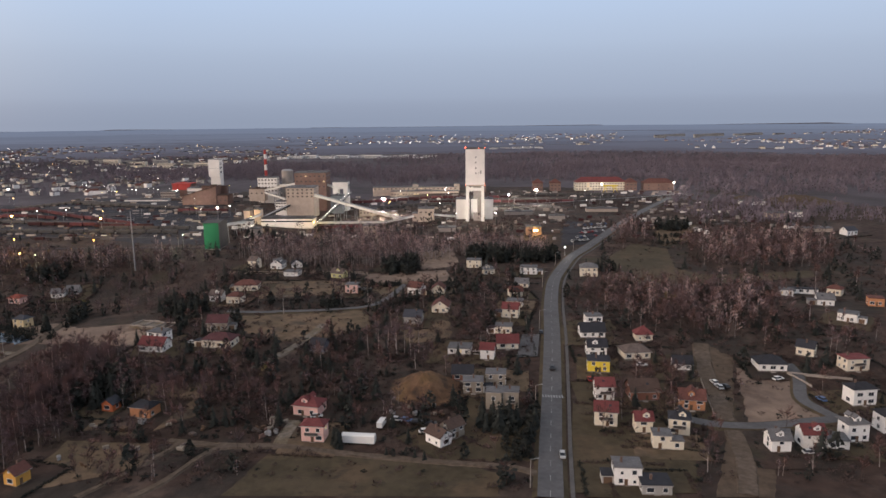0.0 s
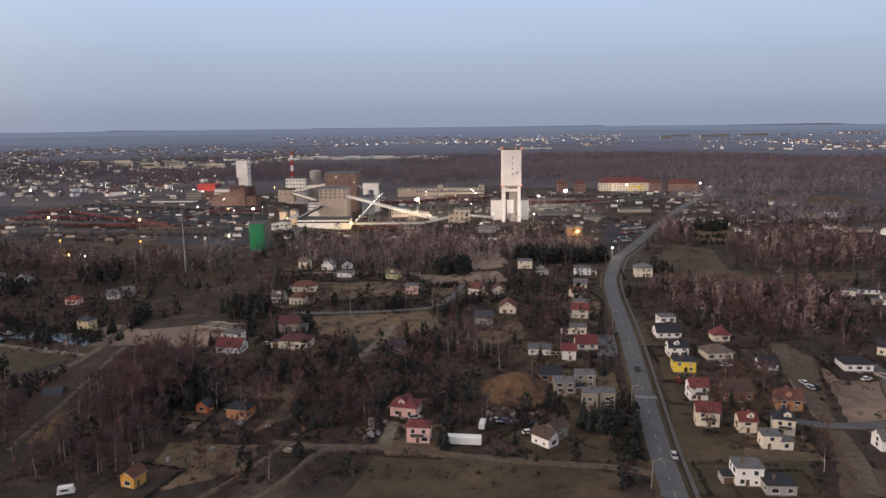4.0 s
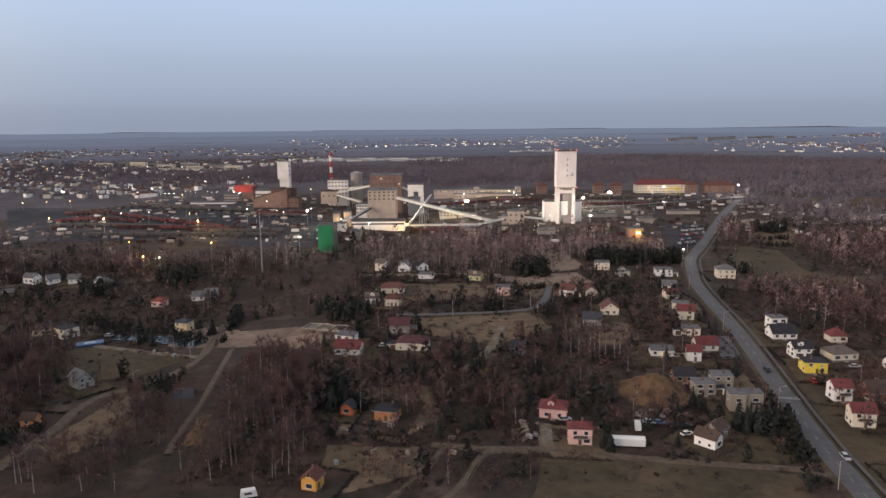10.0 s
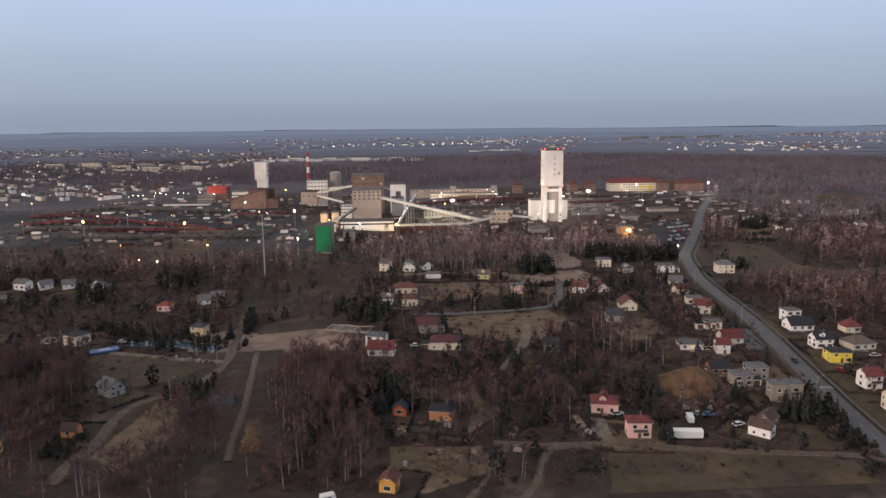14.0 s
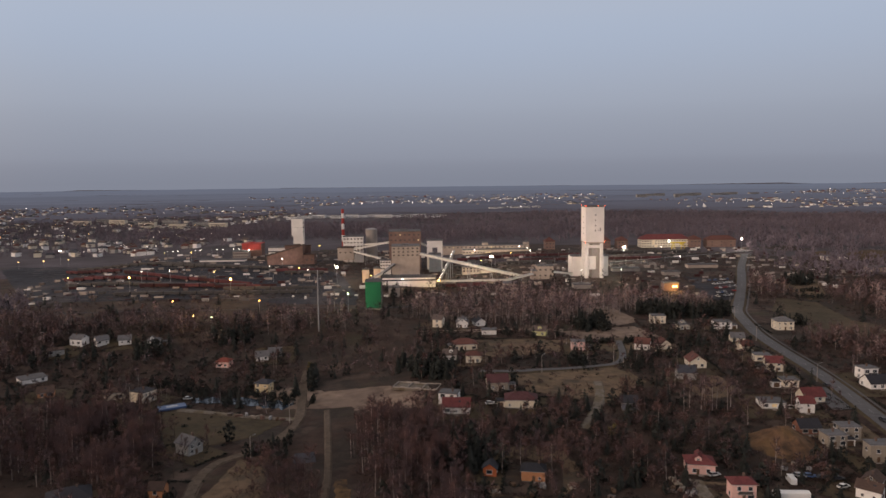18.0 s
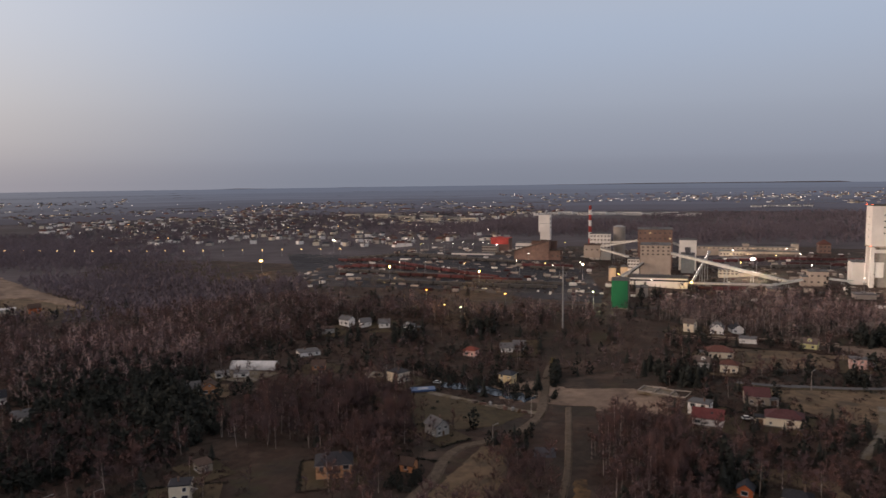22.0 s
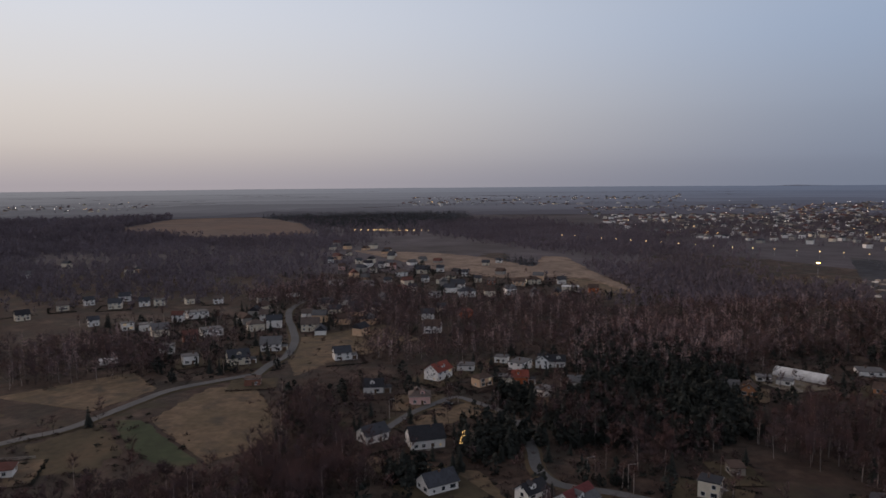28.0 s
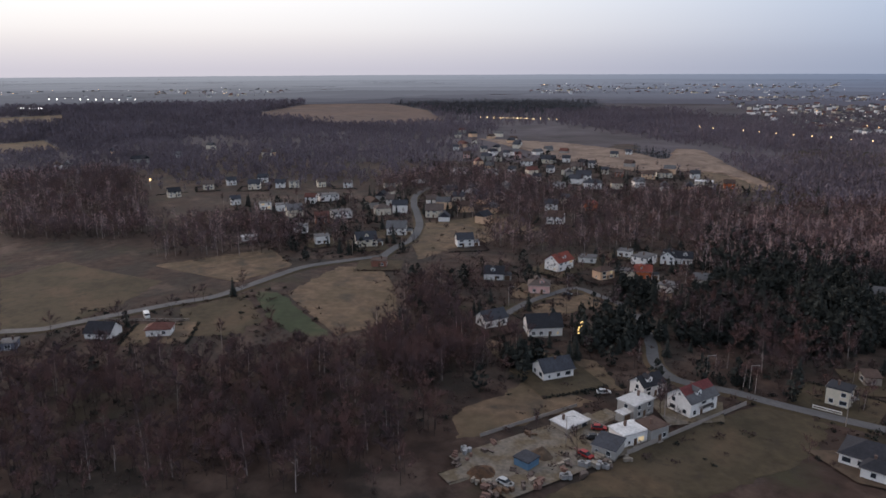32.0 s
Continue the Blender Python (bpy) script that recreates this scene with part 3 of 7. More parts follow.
        if floors >= 1.2 and w > 7 and extra.random() < 0.42:
            k = extra.choice((-1, 1))
            wing(ob, *(sorted((k * a, k * (a + extra.uniform(3, 4.2))))[:1] + [-c * 0.7] + sorted((k * a, k * (a + 3.6)))[1:] + [c * extra.uniform(0.2, 0.7)]), 2.6, extra.choice((wall, "white", "cream", "grey")), extra.choice(("grey", top, "dark")))
        st = Build()
        for k in range(3):
            st.box(-0.9, -c - 0.3 * (3 - k), -0.3, 0.9, -c, 0.05 + 0.13 * k)
        part("doorstep", st, "concrete_grey", ob)
    if not small and roof != "shed":
        ch = part("chimney", CHIM, None, ob)
        ch.location = (a * rng.uniform(-0.5, 0.5), c * rng.uniform(-0.15, 0.35), h + (rise * 0.62 if roof != "flat" else 0.2))
    if floors >= 1.2:
        dr = part("door", DOOR, None, ob)
        dr.location = (a * rng.uniform(-0.3, 0.3), -c, 0.15)
    lit_at = rng.random()
    rows = max(1, round(floors))
    for side in range(4):
        length = w if side % 2 == 0 else d
        n = max(1, int(length / 3.1))
        for fl in range(rows):
            if floors < 0.95 and side % 2:
                continue
            for k in range(n):
                u = (k + 0.5) / n * length - length / 2 + rng.uniform(-0.25, 0.25)
                zz = 1.0 + 2.6 * fl
                if zz + 1.5 > h - 0.05:
                    zz = h - 1.6
                if fl == 0 and side == 0 and abs(u) < 1.5 and floors >= 1.2:
                    continue
                if rng.random() < 0.16:
                    continue
                lit = lit_at < 0.07 and rng.random() < 0.25
                kind = rng.choice(("mid", "mid", "small", "wide"))
                close = math.hypot(x + 80, y) < 300 and not lit
                wi = part("window", BARE[kind] if close else WIN[kind, lit], None, ob)
                if close:
                    part("pane", PANE[kind], None, wi)
                wi.location = ((u, -c, zz), (a, u, zz), (u, c, zz), (-a, u, zz))[side]
                wi.rotation_euler = (0, 0, radians((0, 90, 180, 270)[side]))
    if roof == "gable" and floors >= 1.2:
        for s in (-1, 1):
            wi = part("window", WIN["small", False], None, ob)
            wi.location = (s * a, 0, h + rise * 0.25) if along else (0, s * c, h + rise * 0.25)
            wi.rotation_euler = (0, 0, radians((90 if s > 0 else 270) if along else (180 if s > 0 else 0)))
    return ob


# ---- roads and fields ----
road("road", 7.2, [(22, 181), (26, 213), (31, 250), (38, 305), (44, 357), (52, 409), (62, 447), (74, 485), (88, 513), (112, 560), (136, 610), (177, 697), (233, 806)])
road("road", 4.5, [(74, 231), (83, 227), (97, 226), (114, 229), (125, 231)])
road("road", 4.5, [(125, 231), (122, 238), (120, 247), (127, 265), (128, 277)])
road("dirt", 6, [(101, 299), (94, 272), (91, 252), (87, 230)])
road("dirt", 5, [(87, 223), (83, 203), (76, 183)])
road("dirt", 2.6, [(-97, 216), (-81, 213), (-60, 212), (-41, 208), (-26, 205), (-8, 202)])
road("dirt", 2.2, [(-8, 202), (12, 199), (20, 195)])
road("dirt", 1.5, [(-93, 214), (-100, 197), (-109, 181)])
road("dirt", 1.8, [(-65, 211), (-80, 210), (-88, 190), (-94, 180)])
road("gravel", 4, [(-60, 212), (-60, 220), (-59, 230)])
road("gravel", 3.5, [(-86, 273), (-75, 295), (-70, 310), (-67, 325)])
road("road", 3.6, [(-120, 346), (-109, 344), (-94, 344)])
road("road", 3.6, [(-97, 345), (-80, 346), (-64, 349), (-49, 355), (-41, 372), (-34, 404)])
road("dirt", 3.6, [(-209, 383), (-207, 353), (-204, 328), (-202, 303), (-206, 283), (-214, 269), (-224, 259), (-227, 245), (-226, 227), (-228, 211), (-227, 199)])
road("gravel", 2.6, [(-258, 322), (-240, 316), (-222, 309), (-203, 305)])
road("dirt", 1.6, [(-191, 314), (-187, 282), (-183, 247), (-182, 226), (-180, 210)])
road("road", 5, [(-461, -57), (-458, -43), (-461, -32), (-467, -12), (-473, 9), (-476, 23), (-486, 37), (-499, 53), (-511, 70), (-515, 91), (-517, 112)])
road("road", 5, [(-514, 111), (-533, 125), (-549, 140), (-582, 156), (-622, 168), (-653, 176), (-692, 191), (-729, 218)])
road("road", 3.6, [(-407, 133), (-418, 149), (-425, 166), (-428, 179), (-413, 183), (-400, 185)])
road("road", 4.2, [(-388, 183), (-374, 177), (-359, 169), (-345, 160), (-334, 157), (-327, 159), (-316, 168), (-307, 173), (-295, 181), (-282, 190)])
road("gravel", 5, [(-304, 67), (-306, 78), (-311, 92), (-314, 108), (-319, 126)])
field("olive", [(-62, 208), (-22, 204), (10, 196), (8, 182), (-69, 182)])
field("olive", [(86, 405), (101, 490), (126, 530), (147, 512), (134, 448), (146, 426), (214, 438), (210, 421), (156, 404), (117, 404)])
field("drygrass", [(146, 520), (152, 570), (180, 606), (196, 598), (170, 540)])
field("straw", [(-191, 332), (-161, 333), (-149, 313), (-147, 303), (-177, 311)])
field("drygrass", [(-112, 338), (-52, 348), (-44, 324), (-70, 299), (-99, 313)])
field("olive", [(-545, -72), (-570, -47), (-539, -23), (-512, 2), (-480, -16), (-461, -37), (-463, -57)])
field("drygrass", [(-470, 54), (-506, 86), (-500, 106), (-456, 102), (-418, 90), (-410, 64)])
field("green", [(-480, 41), (-473, 51), (-411, 62), (-414, 50), (-440, 42)])
field("olive", [(-466, 10), (-476, 36), (-440, 40), (-424, 28), (-432, 8)])
field("olive", [(-288, 86), (-296, 111), (-304, 140), (-307, 170), (-297, 178), (-289, 178), (-278, 157), (-274, 123)])
field("drygrass", [(-334, 81), (-348, 115), (-327, 125), (-323, 103), (-321, 90), (-321, 78)])
field("straw", [(-1110, 425), (-1004, 508), (-918, 531), (-801, 517), (-890, 598), (-861, 617), (-723, 539), (-583, 468), (-637, 479), (-701, 499), (-750, 430), (-832, 408), (-952, 422)])
field("fallow", [(-1769, 165), (-2110, 372), (-2060, 562), (-1760, 580), (-1472, 512), (-1450, 298)])
field("drygrass", [(-1850, -330), (-1900, -200), (-1650, -170), (-1600, -290)])
field("drygrass", [(-1290, -215), (-1330, -160), (-1180, -120), (-1150, -185)])
field("drygrass", [(-591, 162), (-599, 228), (-542, 224), (-530, 187), (-520, 154), (-504, 129), (-529, 134)])
field("drygrass", [(-413, 146), (-420, 180), (-404, 179), (-398, 146)])
field("drygrass", [(-544, -3), (-558, 59), (-517, 65), (-497, 35)])
field("drygrass", [(-394, 112), (-341, 111), (-338, 121), (-331, 137), (-353, 143), (-371, 124)])
field("drygrass", [(-812, 577), (-670, 510), (-604, 485), (-604, 434), (-654, 439)])
field("bare", [(103, 299), (109, 283), (91, 234), (87, 234)])
field("straw", [(107, 275), (114, 268), (125, 261), (117, 240), (123, 231), (94, 229)])
field("bare", [(85, 223), (101, 223), (83, 182), (67, 182)])
field("straw", [(-231, 342), (-212, 354), (-195, 344), (-165, 341), (-146, 316), (-189, 316), (-223, 321)])
field("drygrass", [(-224, 216), (-221, 235), (-217, 262), (-206, 253), (-202, 223), (-214, 206)])
field("olive", [(-284, 306), (-262, 320), (-207, 304), (-216, 285), (-233, 276), (-262, 277)])
field("spoil", [(-178, 217), (-180, 241), (-176, 240), (-171, 216)])
field("drygrass", [(-80, 408), (-23, 420), (-21, 398), (-40, 372), (-61, 401)])
field("coal", [(-661, 905), (-467, 878), (-269, 786), (-221, 687), (-195, 566), (-193, 514), (-241, 523), (-304, 554), (-434, 546)])
field("straw", [(-64, 433), (-11, 445), (-7, 413), (-54, 408)])
field("straw", [(-31, 506), (-8, 513), (-2, 460), (-26, 446)])
field("drygrass", [(-129, 414), (-75, 416), (-66, 383), (-113, 372)])
field("drygrass", [(-34, 337), (-9, 341), (-6, 306), (-26, 299)])
field("olive", [(34, 224), (43, 220), (69, 205), (63, 184), (28, 184)])
field("olive", [(1, 241), (22, 233), (19, 202), (-5, 205)])
field("drygrass", [(-129, 259), (-99, 261), (-95, 234), (-109, 218), (-129, 224)])
field("drygrass", [(-131, 216), (-102, 214), (-98, 199), (-120, 186), (-130, 191)])

# ---- the houses ----
house(75.5, 427.5, -7, 11.2, 9.5, 2, "hip", "cream", "grey")
house(58.7, 320.9, 3, 7.9, 6.7, 2, "flat", "white", "grey")
house(56.0, 309.4, -0, 11.5, 9.0, 1, "gable", "white", "dark")
house(53.9, 287.4, -0, 8.4, 7.2, 1.6, "gable", "white", "dark")
house(52.1, 272.8, -7, 9.2, 7.8, 1.6, "flat", "yellow", "dark")
house(49.5, 248.3, -0, 7.1, 6.5, 2, "gable", "white", "red")
house(46.4, 228.8, -10, 8.0, 6.8, 2, "gable", "cream", "red")
house(69.3, 285.9, 7, 11.6, 9.8, 1, "hip", "cream", "greybrown")
house(63.5, 249.1, 3, 11.0, 9.3, 1.3, "gable", "brick", "brown")
house(78.7, 240.8, -11, 9.1, 7.7, 1.5, "gable", "orange", "redbrown")
house(57.5, 223.9, -3, 5.5, 5.5, 1.6, "gable", "cream", "red")
house(69.0, 222.5, -15, 7.0, 6.5, 2, "hip", "cream", "dark")
house(60.6, 213.0, -7, 5.5, 5.5, 1.6, "flat", "cream", "grey")
house(64.9, 211.9, -4, 4.0, 4.0, 1, "flat", "cream", "grey")
house(44.7, 191.0, -4, 8.2, 6.9, 2, "flat", "white", "grey")
house(51.4, 186.2, -2, 8.7, 7.4, 1, "flat", "grey", "dark")
house(77.5, 304.3, -0, 7.7, 6.6, 1, "pyr", "cream", "red")
house(85.3, 273.9, -8, 7.9, 6.7, 1, "gable", "white", "dark")
house(119.6, 274.1, -4, 11.6, 9.9, 1, "hip", "white", "dark")
house(140.2, 287.0, 54, 6.0, 6.7, 1.4, "gable", "cream", "dark")
house(151.7, 272.9, 6, 9.9, 7.2, 1.8, "flat", "cream", "red")
house(138.7, 244.1, 7, 9.3, 6.7, 2.2, "hip", "white", "dark")
house(122.6, 217.8, 6, 7.6, 6.0, 2.2, "hip", "white", "grey")
house(107.1, 213.6, 0, 6.8, 6.0, 1.8, "gable", "white", "red")
house(96.0, 211.4, 0, 6.0, 6.0, 1.5, "gable", "white", "grey")
house(114.7, 213.3, -9, 6.4, 6.4, 1, "flat", "white", "grey")
house(136.6, 223.6, 5, 6.0, 6.0, 2.2, "hip", "white", "dark")
house(181.8, 356.4, -14, 8.4, 7.2, 1.2, "gable", "white", "grey")
house(197.8, 377.3, -41, 7.6, 6.5, 1.2, "hip", "cream", "redbrown")
house(178.8, 328.3, -36, 8.9, 7.6, 1.4, "flat", "white", "grey")
house(206.2, 354.9, -17, 7.5, 6.5, 1.4, "flat", "orange", "redbrown")
house(172.2, 377.7, -25, 7.5, 6.5, 1, "flat", "white", "grey")
house(8.9, 284.4, -10, 5.5, 5.5, 1.6, "gable", "white", "red")
house(17.7, 296.1, -0, 9.7, 8.2, 1, "gable", "cream", "red")
house(-2.5, 290.6, -7, 10.2, 8.7, 0.9, "flat", "white", "grey")
house(17.3, 313.6, -7, 8.0, 6.8, 1.2, "flat", "cream", "grey")
house(22.1, 336.2, -13, 8.2, 7.0, 1.7, "gable", "cream", "red")
house(25.4, 354.2, -11, 8.4, 7.1, 1.2, "flat", "cream", "grey")
house(27.0, 375.8, 9, 7.5, 6.5, 1.2, "gable", "cream", "redbrown")
house(32.7, 397.7, -13, 7.9, 6.7, 1, "gable", "cream", "grey")
house(39.8, 433.5, -9, 10.9, 9.2, 1.6, "flat", "white", "grey")
house(14.9, 433.2, 12, 7.5, 6.5, 1.2, "hip", "cream", "grey")
house(6.6, 454.3, -7, 9.8, 8.3, 1.8, "flat", "cream", "grey")
house(2.3, 254.0, -0, 7.9, 6.7, 1.6, "flat", "greybrown", "grey")
house(11.0, 259.4, -5, 8.0, 6.8, 1.8, "flat", "greybrown", "grey")
house(9.5, 240.9, -7, 5.5, 5.5, 2.3, "flat", "greybrown", "grey")
house(15.4, 241.1, -6, 5.5, 5.5, 2.3, "flat", "greybrown", "grey")
house(-1.5, 265.1, -2, 8.5, 7.2, 1, "gable", "brick", "dark")
house(-135.7, 452.6, 69, 6.0, 6.1, 2, "gable", "cream", "greybrown")
house(-120.5, 453.1, -5, 8.0, 10.0, 1.3, "gable", "white", "grey")
house(-105.9, 430.7, -7, 9.7, 8.3, 1, "flat", "white", "grey")
house(-109.4, 457.6, 12, 7.5, 9.4, 1, "gable", "white", "dark")
house(-121.1, 365.6, -8, 8.5, 7.2, 1.4, "hip", "cream", "redbrown")
house(-123.6, 395.2, 2, 14.0, 10.0, 1.2, "hip", "cream", "redbrown")
house(-133.0, 372.5, -8, 7.5, 6.5, 1.4, "gable", "white", "greybrown")
house(-114.7, 319.8, 2, 10.0, 8.0, 1.4, "gable", "greybrown", "maroon")
house(-134.6, 295.6, -9, 12.0, 8.2, 1.15, "gable", "white", "red")
house(-137.1, 306.2, -18, 8.7, 7.4, 1.8, "flat", "white", "grey")
house(-107.1, 298.5, -7, 14.2, 9.6, 1.25, "hip", "cream", "maroon")
house(-225.0, 347.3, 74, 6.0, 6.8, 1.7, "hip", "yellowcream", "slate")
house(-255.5, 392.1, 81, 6.0, 7.2, 1.2, "hip", "pink", "redroof")
house(-304.9, 426.5, 13, 7.9, 6.7, 1.2, "hip", "white", "grey")
house(-350.1, 430.9, 71, 6.1, 8.4, 1.4, "gable", "white", "grey")
house(-337.4, 431.0, 41, 7.5, 6.5, 1, "gable", "white", "grey")
house(-323.6, 430.9, 19, 7.5, 6.5, 1, "gable", "white", "grey")
house(-278.9, 336.4, 60, 8.5, 9.5, 1.9, "flat", "cream", "dark")
house(-237.6, 269.9, 54, 6.5, 7.5, 1.6, "gable", "grey", "grey")
house(-236.7, 233.7, -5, 4.8, 4.8, 0.9, "gable", "orange", "brown")
house(-126.9, 239.2, 77, 4.5, 4.5, 1, "gable", "rust", "slate")
house(-112.8, 234.9, -12, 8.4, 6.8, 1.3, "hip", "orange", "dark")
house(-130.2, 189.2, 73, 4.9, 4.6, 1.35, "gable", "ochre", "redbrown")
house(-236.9, 401.7, 10, 7.5, 6.5, 1, "gable", "white", "grey")
house(-230.7, 406.8, 9, 7.5, 6.5, 1, "gable", "grey", "grey")
house(-75.9, 424.3, 69, 6.0, 8.1, 1.2, "gable", "lime", "greybrown")
house(-62.0, 385.8, -8, 7.8, 6.6, 1.8, "flat", "pink", "grey")
house(-26.4, 383.8, -27, 8.5, 7.2, 1.4, "gable", "white", "redbrown")
house(-14.4, 385.3, -3, 7.5, 9.4, 1, "gable", "cream", "redbrown")
house(-24.4, 327.6, -9, 8.8, 7.5, 1.3, "gable", "grey", "slate")
house(-12.0, 346.8, -6, 8.7, 10.9, 1.2, "gable", "cream", "redbrown")
house(-62.4, 292.3, 78, 6.0, 6.1, 1.2, "gable", "slate", "dark")
house(-55.2, 236.8, -13, 9.9, 8.4, 1.3, "hip", "pink", "red")
house(-49.6, 217.4, -6, 8.0, 6.0, 2, "hip", "pink", "red")
house(-9.4, 214.6, 134, 7.6, 5.4, 1.3, "gable", "white", "brown")
house(-5.2, 219.6, 44, 6.4, 5.0, 1.5, "gable", "greybrown", "brown")
house(-369.2, 292.8, 44, 8.6, 7.3, 1, "gable", "white", "grey")
house(-360.6, 295.4, 35, 7.5, 9.4, 1.2, "gable", "orange", "brown")
house(-371.2, 321.3, 40, 7.5, 6.5, 0.8, "flat", "white", "grey")
house(-361.5, 324.1, 22, 7.5, 6.5, 0.8, "flat", "white", "grey")
house(-294.3, 342.0, 27, 9.3, 7.9, 1.2, "hip", "cream", "brown")
house(-260.4, 223.6, 25, 13.2, 11.0, 1.8, "hip", "orangewhite", "dark")
house(-357.5, 416.5, 30, 9.6, 8.1, 1, "flat", "grey", "brown")
house(-349.6, 375.3, 41, 13.0, 11.0, 0.8, "flat", "white", "grey")
house(-328.7, 347.7, 20, 7.5, 6.5, 1, "gable", "orange", "brown")
house(-461.1, 189.0, 112, 13.1, 9.5, 1.8, "gable", "white", "redroof")
house(-467.7, 209.7, 53, 9.7, 8.2, 1, "flat", "white", "grey")
house(-457.9, 151.6, 61, 10.0, 8.5, 1.2, "gable", "white", "dark")
house(-431.1, 161.6, 62, 10.1, 8.6, 1.4, "hip", "pink", "greybrown")
house(-438.3, 200.2, 97, 9.3, 6.7, 1.6, "hip", "peach", "brown")
house(-469.9, 234.4, 40, 7.5, 6.5, 1.2, "flat", "white", "grey")
house(-452.5, 233.7, 114, 12.2, 8.8, 1.7, "flat", "white", "grey")
house(-432.1, 218.2, 57, 8.4, 7.1, 1.5, "gable", "rust", "redroof")
house(-449.7, 246.9, 44, 7.5, 9.4, 1.6, "gable", "white", "dark")
house(-446.7, 253.9, 52, 9.0, 7.7, 1.3, "gable", "white", "dark")
house(-436.3, 213.0, 45, 7.5, 6.5, 1.2, "flat", "cream", "grey")
house(-410.5, 215.7, 108, 8.8, 7.1, 1.2, "flat", "white", "grey")
house(-413.5, 237.5, 57, 7.5, 6.5, 1.1, "gable", "white", "grey")
house(-399.6, 123.6, 98, 11.0, 7.9, 1.3, "gable", "white", "slate")
house(-384.8, 138.3, 75, 14.0, 11.0, 1.4, "gable", "white", "dark")
house(-349.1, 122.8, 90, 11.9, 8.6, 1.1, "gable", "white", "slate")
house(-326.1, 143.0, 98, 9.2, 6.6, 1.5, "gable", "white", "dark")
house(-312.6, 149.0, 102, 12.8, 9.2, 1.8, "gable", "white", "greyred")
house(-316.5, 110.1, 106, 9.7, 7.0, 0.55, "flat", "greybrown", "white")
house(-316.3, 131.8, 105, 9.4, 6.7, 1.6, "flat", "grey", "white")
house(-303.5, 120.3, 95, 9.0, 6.5, 1.3, "flat", "white", "white")
house(-303.0, 127.7, 98, 6.3, 6.0, 1.4, "flat", "grey", "brown")
house(-302.3, 89.0, 114, 4.5, 4.5, 0.8, "flat", "blue", "slate")
house(-299.3, 192.4, 118, 6.0, 6.4, 2, "flat", "cream", "dark")
house(-306.2, 213.6, 59, 5.0, 5.0, 1, "shed", "greybrown", "brown")
house(-300.2, 111.9, 33, 6.4, 6.4, 0.9, "shed", "grey", "slate")
house(-442.4, -18.9, 63, 11.0, 9.3, 0.9, "gable", "white", "dark")
house(-436.6, 1.3, 166, 7.0, 9.8, 1, "hip", "white", "redbrown")
house(-440.9, -49.9, 84, 5.3, 5.3, 1, "flat", "slate", "grey")
house(-560.3, 88.6, 88, 8.8, 7.5, 1.7, "flat", "white", "grey")
house(-593.7, 82.3, 73, 8.9, 7.6, 1.7, "flat", "white", "grey")
house(-617.5, 100.1, 86, 9.5, 8.1, 1.65, "gable", "brick", "redbrown")
house(-630.4, 116.0, 90, 14.1, 11.0, 1.6, "flat", "white", "grey")
house(-647.6, 87.0, 92, 11.3, 9.6, 1.8, "gable", "cream", "grey")
house(-670.8, 82.4, 87, 10.1, 8.5, 1.6, "flat", "white", "grey")
house(-679.3, 71.3, 93, 8.6, 7.3, 1.8, "flat", "white", "grey")
house(-545.5, 110.9, 85, 12.4, 10.6, 1.65, "gable", "cream", "slate")
house(-567.2, 136.4, 68, 12.7, 10.8, 1.65, "gable", "white", "grey")
house(-630.6, 145.3, 86, 11.4, 9.7, 1.65, "hip", "cream", "greybrown")
house(-660.0, 162.0, 63, 10.1, 8.6, 1.8, "gable", "white", "greybrown")
house(-500.2, 106.3, 68, 8.2, 7.0, 1.2, "flat", "brick", "brown")
house(-584.7, 49.7, 95, 9.6, 8.1, 0.8, "flat", "white", "white")
house(-707.4, 52.8, 95, 7.5, 6.5, 1.65, "gable", "white", "slate")
house(-776.4, 74.7, 76, 10.6, 9.0, 1.8, "gable", "cream", "slate")
house(-811.8, 86.0, 76, 9.5, 8.1, 1.65, "gable", "white", "slate")
house(-775.3, 96.2, 76, 8.6, 7.3, 1.65, "gable", "white", "slate")
house(-772.0, 107.1, 83, 9.2, 7.8, 1.8, "flat", "cream", "grey")
house(-692.2, 106.9, 66, 8.4, 7.1, 1.8, "gable", "white", "redbrown")
house(-765.8, 129.5, 93, 7.5, 6.5, 1.65, "gable", "cream", "greybrown")
house(-753.7, 150.2, 64, 7.5, 6.5, 1.65, "gable", "white", "greybrown")
house(-760.6, 10.0, 100, 10.2, 8.7, 1.65, "gable", "cream", "dark")
house(-805.8, 57.8, 95, 8.6, 7.3, 1.65, "gable", "white", "slate")
house(-789.8, 38.0, 88, 9.7, 8.2, 1.65, "gable", "cream", "greybrown")
house(-1032.3, 17.2, 95, 10.3, 8.7, 1.65, "gable", "white", "grey")
house(-609.5, 176.4, 67, 12.9, 10.9, 1.8, "gable", "cream", "greybrown")
house(-648.0, 188.4, 75, 8.9, 7.5, 1.8, "gable", "white", "greybrown")
house(-699.4, 121.6, 92, 15.7, 11.0, 1.65, "flat", "white", "grey")
house(-659.0, 214.5, 58, 9.7, 8.3, 1.3, "gable", "cream", "slate")
house(-524.1, 163.3, 78, 10.1, 8.6, 1.65, "gable", "white", "slate")
house(-558.9, 242.4, 50, 11.5, 9.8, 1.8, "gable", "white", "brown")
house(-599.6, 261.6, 63, 9.7, 8.2, 1.8, "gable", "white", "slate")
house(-619.3, 284.7, 50, 7.5, 6.5, 1.65, "gable", "cream", "slate")
house(-590.9, 288.6, 67, 10.1, 8.6, 1.65, "hip", "rust", "redroof")
